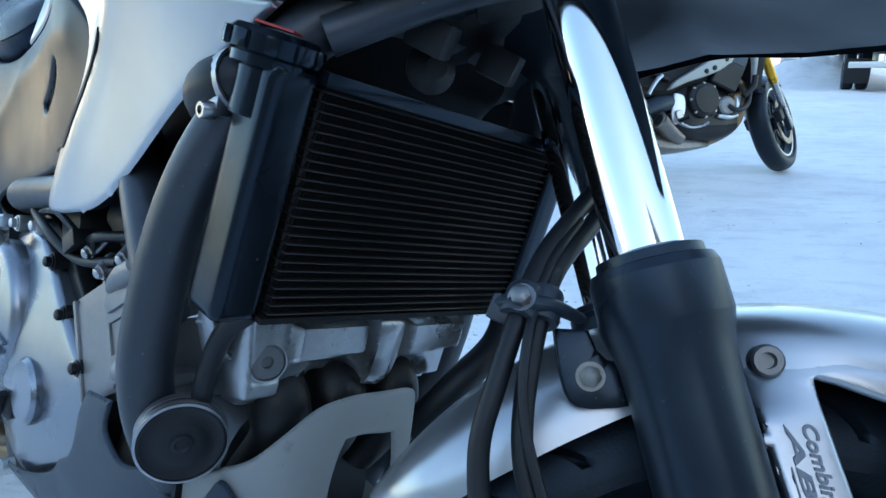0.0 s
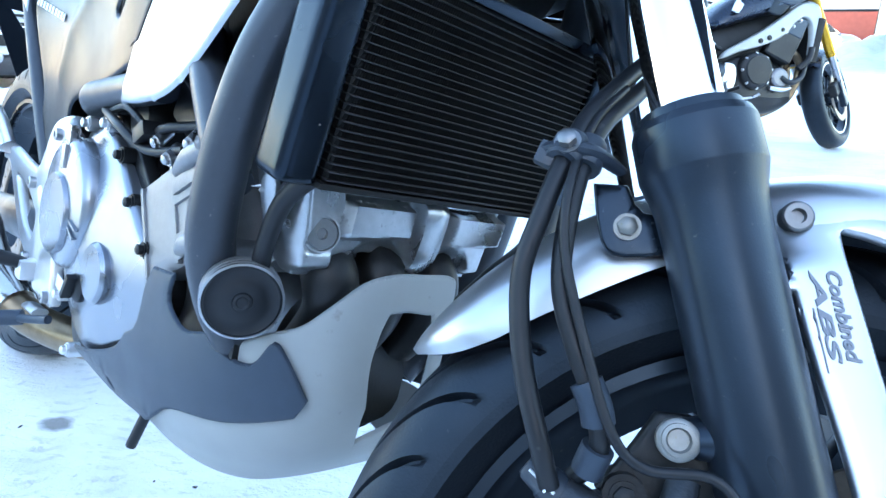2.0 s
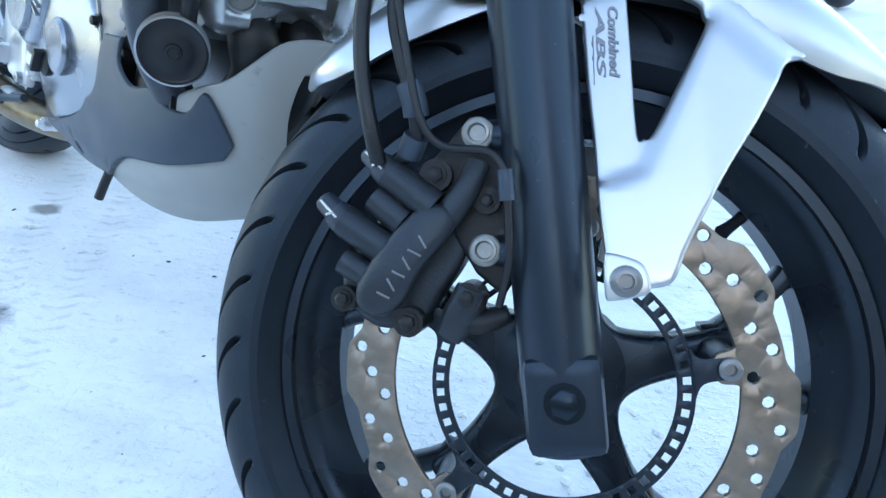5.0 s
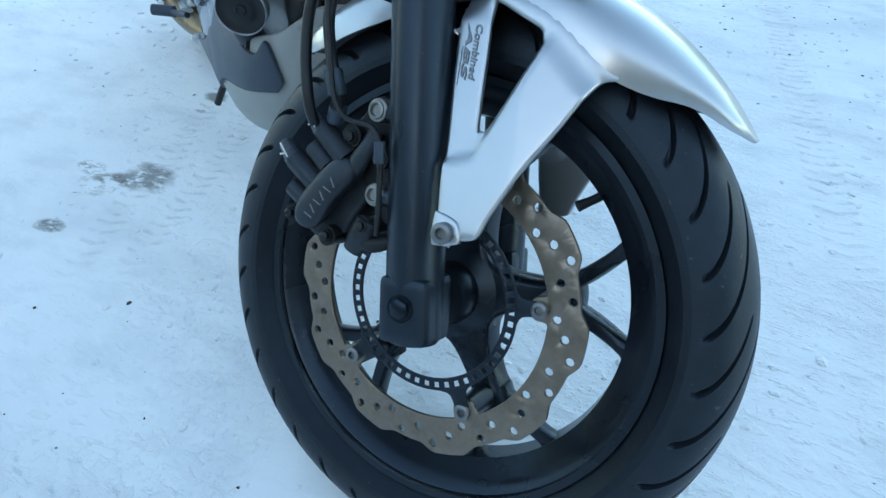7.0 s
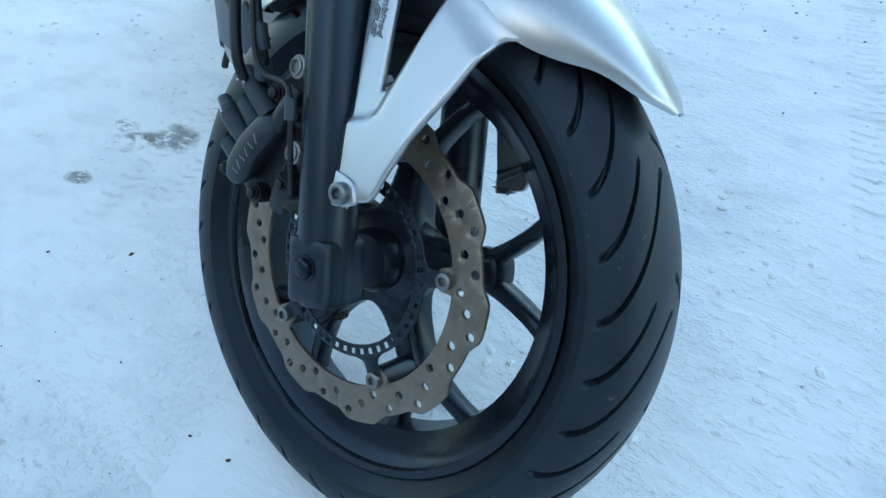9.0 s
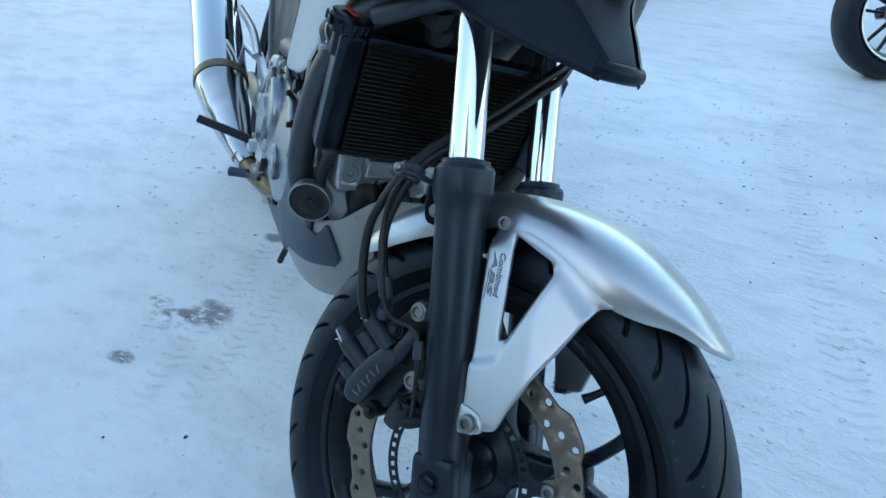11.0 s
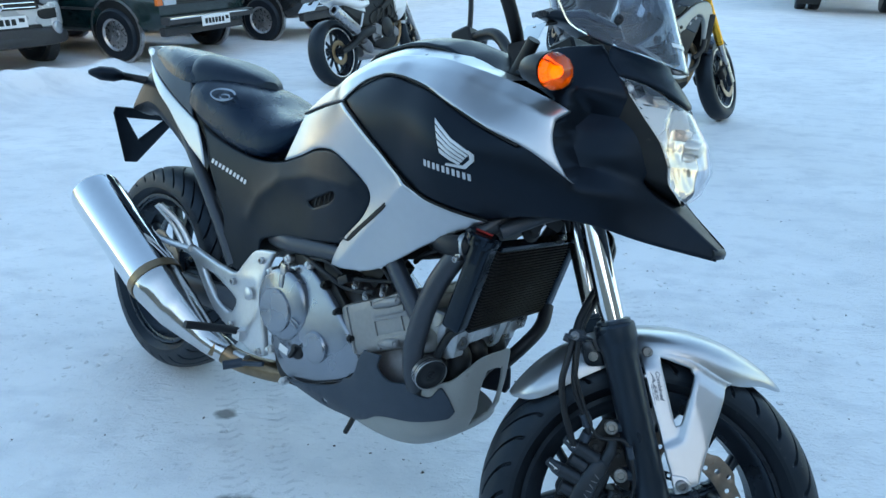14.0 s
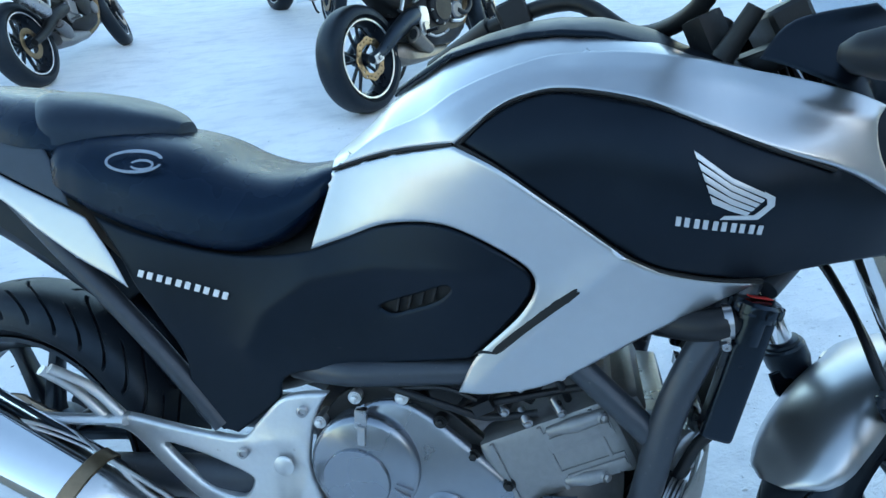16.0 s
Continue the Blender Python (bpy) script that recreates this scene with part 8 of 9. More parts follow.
        part("lever", sweep([(1.06, s * 0.24, 1.07), (1.03, s * 0.33, 1.06), (0.985, s * 0.40, 1.05)], 0.006, 8), STEEL, top)
        part("radiator_pipe", sweep([(1.17, s * 0.15, 0.60), (1.14, s * 0.16, 0.53), (1.08, s * 0.15, 0.48)], 0.016, 12), ENGB, top)
    part("handlebar", sweep([(0.93, -0.41, 1.055), (1.03, -0.25, 1.08), (1.07, -0.10, 1.07), (1.07, 0.10, 1.07), (1.03, 0.25, 1.08), (0.93, 0.41, 1.055)], 0.012, 14), ENGB, top)
    part("crankcase", pillow([(0.58, 0.30, 0.56, 0.11), (0.66, 0.25, 0.60, 0.135), (0.82, 0.235, 0.60, 0.140), (0.98, 0.24, 0.56, 0.13), (1.08, 0.28, 0.47, 0.10)], 28, 0.45, 18), ENGB, top, "black engine case")
    lid = part("clutch_lid", lathe([(0.108, -0.02), (0.108, 0.016), (0.100, 0.026), (0.085, 0.030), (0.080, 0.038), (0, 0.040)], along((0.80, -0.140, 0.475), (0.80, -1, 0.475)), 40), ENGB, top, "round black clutch lid")
    for k in range(8):
        a = 2 * math.pi * k / 8
        part("lid_bolt", hexbolt((0.80 + 0.100 * math.cos(a), -0.160, 0.475 + 0.100 * math.sin(a)), (0.80 + 0.100 * math.cos(a), -1, 0.475 + 0.100 * math.sin(a)), 0.007, 0.006), STEEL, lid)
    part("water_pump", lathe([(0.055, -0.02), (0.055, 0.02), (0.045, 0.03), (0, 0.032)], along((0.965, -0.130, 0.430), (0.965, -1, 0.430)), 28), ALUD, top, "grey water pump lid")
    part("pump_hose", sweep([(0.965, -0.155, 0.430), (1.02, -0.165, 0.40), (1.10, -0.150, 0.43), (1.15, -0.12, 0.50)], 0.016, 14), HOSE, top)
    part("case_edge", sweep([(0.90, -0.145, 0.375), (0.97, -0.155, 0.362), (1.04, -0.140, 0.372)], [0.012, 0.014, 0.010], 12), ALU, top)
    part("cylinder_block", block((0.19, 0.30, 0.22), pose(1.00, 0, 0.64, 0, 28, 0), 0.025, 3), ENGB, top)
    part("cylinder_head", block((0.15, 0.31, 0.12), pose(1.06, 0, 0.735, 0, 28, 0), 0.02, 3), DARKGREY, top, "dark grey cylinder head")
    for k in range(3):
        part("head_bolt", hexbolt((1.00 + 0.045 * k, -0.156, 0.70 + 0.03 * k), (1.0, -1, 0.70), 0.008, 0.007), STEEL, top)
    part("inner_frame", pillow([(0.22, 0.70, 0.80, 0.07), (0.36, 0.56, 0.79, 0.09), (0.5, 0.48, 0.78, 0.10), (0.7, 0.50, 0.80, 0.11), (0.95, 0.58, 0.86, 0.12), (1.12, 0.64, 0.86, 0.10)], 24, 0.5, 18), VENTM, top, "black airbox and inner parts")
    part("shock", merge(sweep([(0.50, 0.0, 0.66), (0.46, 0.0, 0.50)], 0.022, 14, 1), *[lathe([(0.030, -0.004), (0.036, 0), (0.030, 0.004)], along((0.50 - 0.04 * q, 0, 0.64 - 0.15 * q), (0.46, 0, 0.50)), 20) for q in (0.1, 0.3, 0.5, 0.7, 0.9)]), STEEL, top)
    part("radiator", block((0.045, 0.32, 0.26), pose(1.20, 0, 0.64, 0, 14, 0), 0.01), RADM, top)
    for k in range(3):
        part("exhaust_header", sweep([(1.09, -0.09 + 0.09 * k, 0.60), (1.15, -0.09 + 0.09 * k, 0.50), (1.10, -0.06 + 0.06 * k, 0.32), (0.94, -0.04 + 0.04 * k, 0.235), (0.78, 0, 0.225)], 0.020, 14), BURNT, top)
    part("under_silencer", pillow([(0.30, 0.250, 0.330, 0.08), (0.36, 0.205, 0.345, 0.125), (0.48, 0.185, 0.325, 0.150), (0.62, 0.182, 0.285, 0.150), (0.78, 0.190, 0.260, 0.120), (0.90, 0.200, 0.245, 0.070)], 26, 0.55, 22), EXHM, top, "short browned silencer under the engine")
    spout = part("tail_pipe", sweep([(0.60, -0.130, 0.26), (0.50, -0.160, 0.305), (0.405, -0.178, 0.372)], [0.052, 0.056, 0.056], 24, 6, True, 0.72), EXHM, top)
    part("pipe_mouth", lathe([(0.050, -0.004), (0.056, 0.002), (0.050, 0.006), (0.036, 0.004), (0.032, -0.02), (0, -0.02)], along((0.405, -0.178, 0.372), (0.36, -0.186, 0.405)) @ Matrix.Diagonal((0.75, 1.0, 1, 1)), 28), EXHM, spout)
    part("pipe_bore", lathe([(0, 0.0), (0.036, 0.0), (0.036, -0.01), (0, -0.01)], along((0.4035, -0.1784, 0.3735), (0.36, -0.186, 0.405)) @ Matrix.Diagonal((0.75, 1.0, 1, 1)), 24), VENTM, spout)
    part("side_stand", sweep([(0.62, 0.10, 0.25), (0.59, 0.19, 0.10), (m.inverted() @ ((m @ Vector((0.57, 0.25, 0))) * Vector((1, 1, 0)) + Vector((0, 0, 0.012))))], 0.012, 10), ENGB, top)
    part("tank", pillow([(0.56, 0.77, 0.85, 0.085), (0.63, 0.77, 0.905, 0.135), (0.74, 0.79, 0.962, 0.172), (0.90, 0.81, 0.998, 0.186), (1.04, 0.83, 0.992, 0.176), (1.15, 0.86, 0.955, 0.11)], 36, 0.62, 28), PAINTK, top, "glossy black tank")
    part("tank_stripe", sheet(soft_outline([(0.620, 0.868, 1), (0.70, 0.927), (0.80, 0.966, 1), (0.855, 0.966, 1), (0.75, 0.915), (0.66, 0.846, 1)], 3), lambda u, v: Vector((u, -(0.168 - 0.80 * max(0, v - 0.865)) - 0.02 * max(0.0, (u - 0.65) / 0.2), v)), 0.008, 0.003, 0.016), PAINTW, top, "white tank stripe")
    part("seat", pillow([(-0.03, 0.905, 0.945, 0.06), (0.12, 0.870, 0.935, 0.105), (0.28, 0.815, 0.895, 0.135), (0.42, 0.770, 0.845, 0.145), (0.54, 0.765, 0.838, 0.120), (0.64, 0.79, 0.860, 0.085)], 30, 0.5, 28), SEATM, top, "black seat")
    part("tail", pillow([(-0.16, 0.895, 0.935, 0.045), (-0.08, 0.870, 0.942, 0.075), (0.06, 0.820, 0.915, 0.105), (0.22, 0.735, 0.870, 0.122), (0.38, 0.665, 0.82, 0.125), (0.52, 0.63, 0.78, 0.11)], 26, 0.5, 20), BLACKM, top, "matt black tail unit")
    part("tail_lamp", block((0.09, 0.11, 0.035), pose(-0.155, 0, 0.925, 0, -10, 0), 0.012, 3), LENS, top, "clear tail lamp")
    part("plate_holder", sweep([(-0.06, 0, 0.865), (-0.15, 0, 0.855), (-0.22, 0, 0.835)], [0.03, 0.022, 0.018], 12, 4, True, 0.6), ENGB, top)
    part("number_plate", block((0.006, 0.20, 0.14), pose(-0.240, 0, 0.800, 0, 32, 0), 0.003), PLATEM, top, "pale blue number plate")
    part("front_mudguard", arc_guard(fm, 0.322, 30, 120, 0.064), PAINTK, top)
    part("headlight", lathe([(0, -0.08), (0.06, -0.06), (0.085, 0.0), (0.07, 0.02), (0, 0.03)], along((1.24, 0, 0.94), (1.42, 0, 0.91)), 28), ENGB, top)
    part("dash_pod", block((0.05, 0.15, 0.09), pose(1.15, 0.03, 1.10, 0, -35, 0), 0.015), ENGB, top)
    # the body sits low and far back between the wheels
    for ob in top.children_recursive:
        if ob.type == "MESH" and ob.name.split(".")[0] not in ("tyre", "rim", "rim_stripe", "hub", "spoke", "brake_disc", "fork_tube", "fork_slider", "fork_foot", "caliper", "front_mudguard", "side_stand"):
            for v in ob.data.vertices:
                x, z = v.co.x, v.co.z
                v.co.x = x - 0.11 * math.sin(math.pi * max(0.0, min(1.0, (x - 0.05) / 1.25)))
                v.co.z = z - 0.085 * max(0.0, min(1.0, (z - 0.50) / 0.35)) * max(0.0, min(1.0, (1.25 - x) / 0.7))
    return top


naked_bike(parked(0.690, 3.735, 29.3, 11) @ Matrix.Scale(1.025, 4))
rider_bike("touring_motorcycle", parked(1.28, 8.00, -84, 11), "black touring motorcycle standing behind the naked one", radians(-10), radians(24), (BLACKM, BLACKM, ENGB), ENGB, True)
rider_bike("sport_motorcycle", parked(-1.14, 5.80, 62, 11), "white and red sport motorcycle with steel silencer", radians(20), radians(24), (PAINTW, PAINTW, ENGB), STEEL, True)


# ---- cars ----
CARW = material("pale_silver_car_paint", (0.58, 0.59, 0.60), 0.3, 0.3, 0.04, 20, coat=0.4, spots=0.15, spot_colour=(0.35, 0.33, 0.31), spot_scale=8)
CARG = material("dark_green_car_paint", (0.003, 0.017, 0.019), 0.22, 0.1, 0.08, 20, coat=0.5, spots=0.12, spot_colour=(0.05, 0.06, 0.06), spot_scale=9)
CARK = material("black_car_paint", (0.008, 0.01, 0.012), 0.22, 0.1, 0.1, 20, coat=0.5, spots=0.12, spot_colour=(0.06, 0.06, 0.06), spot_scale=9)
PLASTD = material("dark_bumper_plastic", (0.03, 0.031, 0.033), 0.55, 0, 0.15, 30, spots=0.25, spot_colour=(0.16, 0.16, 0.16), spot_scale=15)
LAMPG = material("lamp_glass", (0.48, 0.50, 0.53), 0.12, 0.5, 0.1, 60, coat=0.6)
ORANGE = material("orange_lamp_glass", (0.75, 0.16, 0.02), 0.2, 0, 0.05, 40, coat=0.4)


def hull(rows, seg=36, power=0.32, steps=60):
    return pillow(rows, seg, power, steps)


def car_wheel(top, x, y, r, kind, width=0.19):
    s = -1 if y < 0 else 1
    m = Matrix.Translation((x, y, r)) @ Matrix.Rotation(radians(90) * s * -1, 4, "X")
    w = new("wheel")
    w.parent = top
    part("tyre", lathe([(r * 0.62, -width / 2), (r * 0.9, -width / 2), (r * 0.98, -width / 2 + 0.02), (r, -width / 2 + 0.04), (r, width / 2 - 0.04), (r * 0.98, width / 2 - 0.02), (r * 0.9, width / 2), (r * 0.62, width / 2)], m, 48, True), RUBBER, w)
    if kind == "alloy":
        part("rim", lathe([(r * 0.62, -0.05), (r * 0.66, width / 2 - 0.01), (r * 0.60, width / 2 - 0.012), (r * 0.57, width / 2 - 0.024), (0, width / 2 - 0.024)], m, 40), ENGB, w)
        part("rim_lip", lathe([(r * 0.60, width / 2 - 0.006), (r * 0.67, width / 2 - 0.002), (r * 0.67, width / 2 + 0.004), (r * 0.61, width / 2 + 0.002)], m, 40, True), ALU, w)
        for k in range(16):
            part("spoke", block((r * 0.56, 0.022, 0.02), m @ Matrix.Rotation(2 * math.pi * k / 16, 4, "Z") @ Matrix.Translation((r * 0.33, 0, width / 2 - 0.014)) @ Matrix.Rotation(radians(16 if k % 2 else -16), 4, "Z"), 0.006), ALU, w)
        part("cap", lathe([(0, width / 2), (0.035, width / 2 - 0.004), (0.04, width / 2 - 0.02)], m, 20), ALU, w)
    else:
        holes = 12
        part("rim", lathe([(r * 0.62, -0.05), (r * 0.66, width / 2 - 0.005), (r * 0.60, width / 2 - 0.01), (r * 0.55, width / 2 - 0.028), (r * 0.40, width / 2 - 0.020), (r * 0.22, width / 2 - 0.018), (r * 0.20, width / 2 - 0.005), (0, width / 2 - 0.005)], m, 40), STEEL, w, "pressed steel rim")
        for k in range(holes):
            part("rim_slot", block((0.02, 0.012, 0.004), m @ Matrix.Rotation(2 * math.pi * k / holes, 4, "Z") @ Matrix.Translation((r * 0.48, 0, width / 2 - 0.0225)), 0.002), ENGB, w)
    return w


def arch(x, y, r, s, out=0.02):
    """A dark ring round a wheel opening."""
    m = Matrix.Translation((x, y, r)) @ Matrix.Rotation(radians(90) * s * -1, 4, "X")
    return m


def place_car(x, y, heading):
    return Matrix.Translation((x, y, 0)) @ Matrix.Rotation(radians(heading), 4, "Z")


def bars_plate(top, x, z, tilt=0):
    p = part("number_plate", block((0.012, 0.52, 0.112), pose(x, 0, z, 0, tilt, 0), 0.004), WHITE, top, "white number plate")
    for k in range(6):
        part("plate_bar", block((0.002, 0.045, 0.058), pose(x + 0.0072, -0.19 + 0.062 * k, z, 0, tilt, 0), 0), ENGB, p)
    part("plate_bar", block((0.002, 0.06, 0.04), pose(x + 0.0072, 0.205, z + 0.015, 0, tilt, 0), 0), ENGB, p)


def suv():
    """Origin under the front axle, x ahead."""
    c = thing("hatchback_car", place_car(-5.26, 6.60, -28), "pale silver raised hatchback behind a low snow bank", "car")
    part("body", hull([(-3.28, 0.55, 0.95, 0.72), (-3.15, 0.42, 1.02, 0.80), (-2.6, 0.36, 1.03, 0.86), (-1.3, 0.34, 1.01, 0.865), (-0.4, 0.34, 0.99, 0.865), (0.2, 0.36, 0.96, 0.85), (0.55, 0.36, 0.90, 0.80), (0.72, 0.38, 0.82, 0.72), (0.80, 0.44, 0.74, 0.62)]), CARW, c, "pale silver body")
    part("cabin", hull([(-3.1, 0.95, 1.30, 0.62), (-2.7, 0.95, 1.50, 0.66), (-1.6, 0.95, 1.56, 0.68), (-0.9, 0.95, 1.50, 0.67), (-0.35, 0.95, 1.22, 0.70), (0.05, 0.93, 1.0, 0.72)], 32, 0.4), CARW, c)
    for s in (-1, 1):
        part("side_window", sheet(soft_outline([(-2.55, 1.05, 1), (-2.4, 1.38), (-1.6, 1.46), (-0.9, 1.40), (-0.30, 1.08, 1)], 4), lambda u, v: Vector((u, s * (0.872 - 0.28 * (v - 1.0)), v)), 0.01, 0.01, 0.08), GLASSD, c)
        for x in (0.0, -2.59):
            part("wheel_arch", lathe([(0.345, -0.12), (0.395, -0.10), (0.40, 0.012), (0.36, 0.016), (0.348, 0.0), (0.345, -0.12)], arch(x, s * 0.855, 0.36, s), 48), PLASTD, c, "dark plastic wheel arch")
            # flat black disc on the flank, painted shade for the open arch
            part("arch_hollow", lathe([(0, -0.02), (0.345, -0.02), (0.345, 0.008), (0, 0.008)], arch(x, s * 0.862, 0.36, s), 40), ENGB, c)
            car_wheel(c, x, s * 0.805, 0.32, "alloy")
        hl = part("headlamp", moved(pillow([(-0.22, -0.035, 0.03, 0.03), (-0.12, -0.062, 0.045, 0.045), (0.05, -0.062, 0.06, 0.05), (0.17, -0.03, 0.07, 0.045), (0.23, 0.02, 0.075, 0.02)], 20, 0.6, 14), Matrix.Translation((0.705, s * 0.625, 0.735)) @ Matrix.Rotation(radians(s * 30), 4, "Z") @ Matrix(((0, 1, 0, 0), (s, 0, 0, 0), (0, 0, 1.45, 0), (0, 0, 0, 1)))), LAMPG, c, "clear headlamp")
        part("lamp_rim", moved(pillow([(-0.24, -0.045, 0.04, 0.02), (-0.12, -0.075, 0.056, 0.03), (0.05, -0.075, 0.07, 0.034), (0.18, -0.04, 0.08, 0.03), (0.25, 0.015, 0.085, 0.012)], 20, 0.6, 14), Matrix.Translation((0.702, s * 0.625, 0.735)) @ Matrix.Rotation(radians(s * 30), 4, "Z") @ Matrix(((0, 1, 0, 0), (s, 0, 0, 0), (0, 0, 1.45, 0), (0, 0, 0, 1)))), ENGB, hl)
        part("lamp_core", lathe([(0, -0.02), (0.045, -0.02), (0.05, 0.01), (0.04, 0.02), (0, 0.014)], along((0.735, s * 0.60, 0.745), (1.5, s * 1.0, 0.745)), 20), ENGB, c)
        part("fog_lamp", lathe([(0, -0.02), (0.065, -0.02), (0.065, 0.012), (0.055, 0.02), (0, 0.022)], along((0.800, s * 0.60, 0.425), (1.5, s * 0.90, 0.42)), 28), LAMPG, c)
        part("sill", block((1.9, 0.04, 0.10), pose(-1.3, s * 0.855, 0.33), 0.015), PLASTD, c)
        part("air_slot", sheet(soft_outline([(0.41, 0.560), (0.43, 0.610), (0.56, 0.622), (0.68, 0.630), (0.71, 0.605), (0.66, 0.540), (0.56, 0.522), (0.45, 0.522)], 4), lambda u, v: Vector((0.812 - 0.85 * max(0.0, u - 0.60), s * u, v)), 0.05, 0.008, 0.04), ENGB, c)
        part("wing_mirror", block((0.10, 0.18, 0.13), pose(-0.35, s * 0.95, 1.03), 0.03, 3), CARW, c)
        part("door_handle", block((0.16, 0.02, 0.03), pose(-1.15, s * 0.873, 0.86), 0.008), CARW, c)
    part("grille", block((0.05, 0.86, 0.11), pose(0.795, 0, 0.675, 0, -12, 0), 0.025), ENGB, c)
    for z in (0.645, 0.69):
        part("grille_bar", block((0.012, 0.78, 0.012), pose(0.824, 0, z, 0, -12, 0), 0.003), CHROME, c)
    part("badge", block((0.02, 0.085, 0.11), Matrix.Translation((0.828, 0, 0.672)) @ Matrix.Rotation(radians(45), 4, "X"), 0.01), CHROME, c, "chrome diamond badge")
    part("lower_grille", block((0.07, 0.84, 0.12), pose(0.795, 0, 0.415), 0.025), ENGB, c)
    part("lower_bumper", hull([(0.30, 0.26, 0.42, 0.86), (0.55, 0.25, 0.44, 0.82), (0.72, 0.25, 0.455, 0.74), (0.82, 0.26, 0.455, 0.58), (0.86, 0.28, 0.44, 0.40)], 32, 0.3, 24), PLASTD, c, "dark plastic lower bumper")
    part("bonnet_edge", sweep([(0.60, -0.66, 0.86), (0.74, -0.40, 0.80), (0.79, 0.0, 0.785), (0.74, 0.40, 0.80), (0.60, 0.66, 0.86)], 0.012, 10), ENGB, c)
    part("bumper_lip", sweep([(0.55, -0.80, 0.33), (0.76, -0.50, 0.33), (0.81, 0, 0.33), (0.76, 0.50, 0.33), (0.55, 0.80, 0.33)], 0.06, 14), PLASTD, c)
    part("bonnet_snow", pillow([(-0.30, 0.96, 1.0, 0.45), (0.0, 0.95, 1.005, 0.62), (0.35, 0.90, 0.965, 0.62), (0.58, 0.83, 0.905, 0.50)], 24, 0.5, 16), SNOW, c)
    bars_plate(c, 0.840, 0.515)


def sedan(x, y, heading, paint, label, lamps=True):
    c = thing("sedan_car", place_car(x, y, heading), label, "car")
    part("body", hull([(-3.2, 0.42, 0.85, 0.74), (-3.1, 0.38, 0.90, 0.79), (-2.4, 0.30, 0.92, 0.81), (-1.2, 0.28, 0.92, 0.81), (0.0, 0.30, 0.90, 0.81), (0.52, 0.33, 0.87, 0.79), (0.62, 0.36, 0.83, 0.77)], 36, 0.22), paint, c, "boxy body")
    part("cabin", hull([(-2.6, 0.88, 0.95, 0.66), (-2.2, 0.88, 1.36, 0.62), (-1.4, 0.88, 1.42, 0.63), (-0.9, 0.88, 1.36, 0.64), (-0.45, 0.88, 0.96, 0.68)], 28, 0.3), paint, c)
    for s in (-1, 1):
        part("side_window", sheet([(-2.2, 0.98), (-2.05, 1.30), (-1.0, 1.32), (-0.62, 0.98)], lambda u, v: Vector((u, s * (0.70 - 0.1 * (v - 0.9)), v)), 0.01, 0.01, 0.08), GLASSD, c)
        for wx in (0.0, -2.42):
            part("arch_trim", lathe([(0.335, -0.05), (0.36, -0.04), (0.362, 0.012), (0.338, 0.012)], arch(wx, s * 0.806, 0.33, s), 44, True), STEEL, c)
            # black disc instead of an opening: the arch's shade as colour
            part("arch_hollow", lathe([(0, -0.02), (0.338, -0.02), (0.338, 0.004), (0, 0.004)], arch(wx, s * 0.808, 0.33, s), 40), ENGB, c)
            car_wheel(c, wx, s * 0.765, 0.29, "steel", 0.17)
        part("headlamp", block((0.03, 0.21, 0.135), pose(0.628, s * 0.60, 0.685), 0.01), LAMPG, c, "square headlamp")
        part("side_lamp", block((0.04, 0.085, 0.135), pose(0.618, s * 0.755, 0.685), 0.008), ORANGE, c)
        part("repeater", block((0.05, 0.012, 0.025), pose(0.42, s * 0.812, 0.74), 0.004), ORANGE, c)
        part("rubbing_strip", block((2.0, 0.02, 0.03), pose(-1.25, s * 0.815, 0.56), 0.005), PLASTD, c)
    part("grille", block((0.03, 0.96, 0.135), pose(0.622, 0, 0.685), 0.006), ENGB, c)
    for k in range(6):
        part("grille_slat", block((0.012, 0.94, 0.008), pose(0.638, 0, 0.632 + 0.021 * k), 0.002), PLASTD, c)
    part("badge", block((0.012, 0.03, 0.05), pose(0.648, 0, 0.70), 0.004), CHROME, c)
    part("bumper", block((0.12, 1.60, 0.085), pose(0.70, 0, 0.46), 0.02), PLASTD, c)
    part("bumper_trim", block((0.012, 1.56, 0.022), pose(0.764, 0, 0.485), 0.004), CHROME, c)
    part("apron", block((0.08, 1.45, 0.16), pose(0.58, 0, 0.36), 0.02), PLASTD, c)
    part("bonnet_snow", pillow([(-0.4, 0.905, 0.925, 0.5), (0.2, 0.893, 0.925, 0.66), (0.5, 0.865, 0.888, 0.6)], 20, 0.5, 10), SNOW, c) if lamps else None
    bars_plate(c, 0.772, 0.42)


suv()
sedan(-3.62, 8.03, -20, CARG, "dark green boxy sedan parked on the snow")
sedan(-2.40, 9.85, -20, CARK, "black boxy car parked beside the sedan", False)

# ---- fence, shed, lorry and far cars ----
FENCEB = material("blue_grey_sheet_metal", (0.16, 0.22, 0.28), 0.5, 0.3, 0.1, 3, spots=0.1, spot_colour=(0.3, 0.33, 0.36), spot_scale=5)
FENCEY = material("cream_sheet_metal", (0.62, 0.57, 0.45), 0.5, 0.1, 0.08, 3)
BRICKR = material("faded_red_paint", (0.45, 0.10, 0.06), 0.6, 0, 0.15, 4)


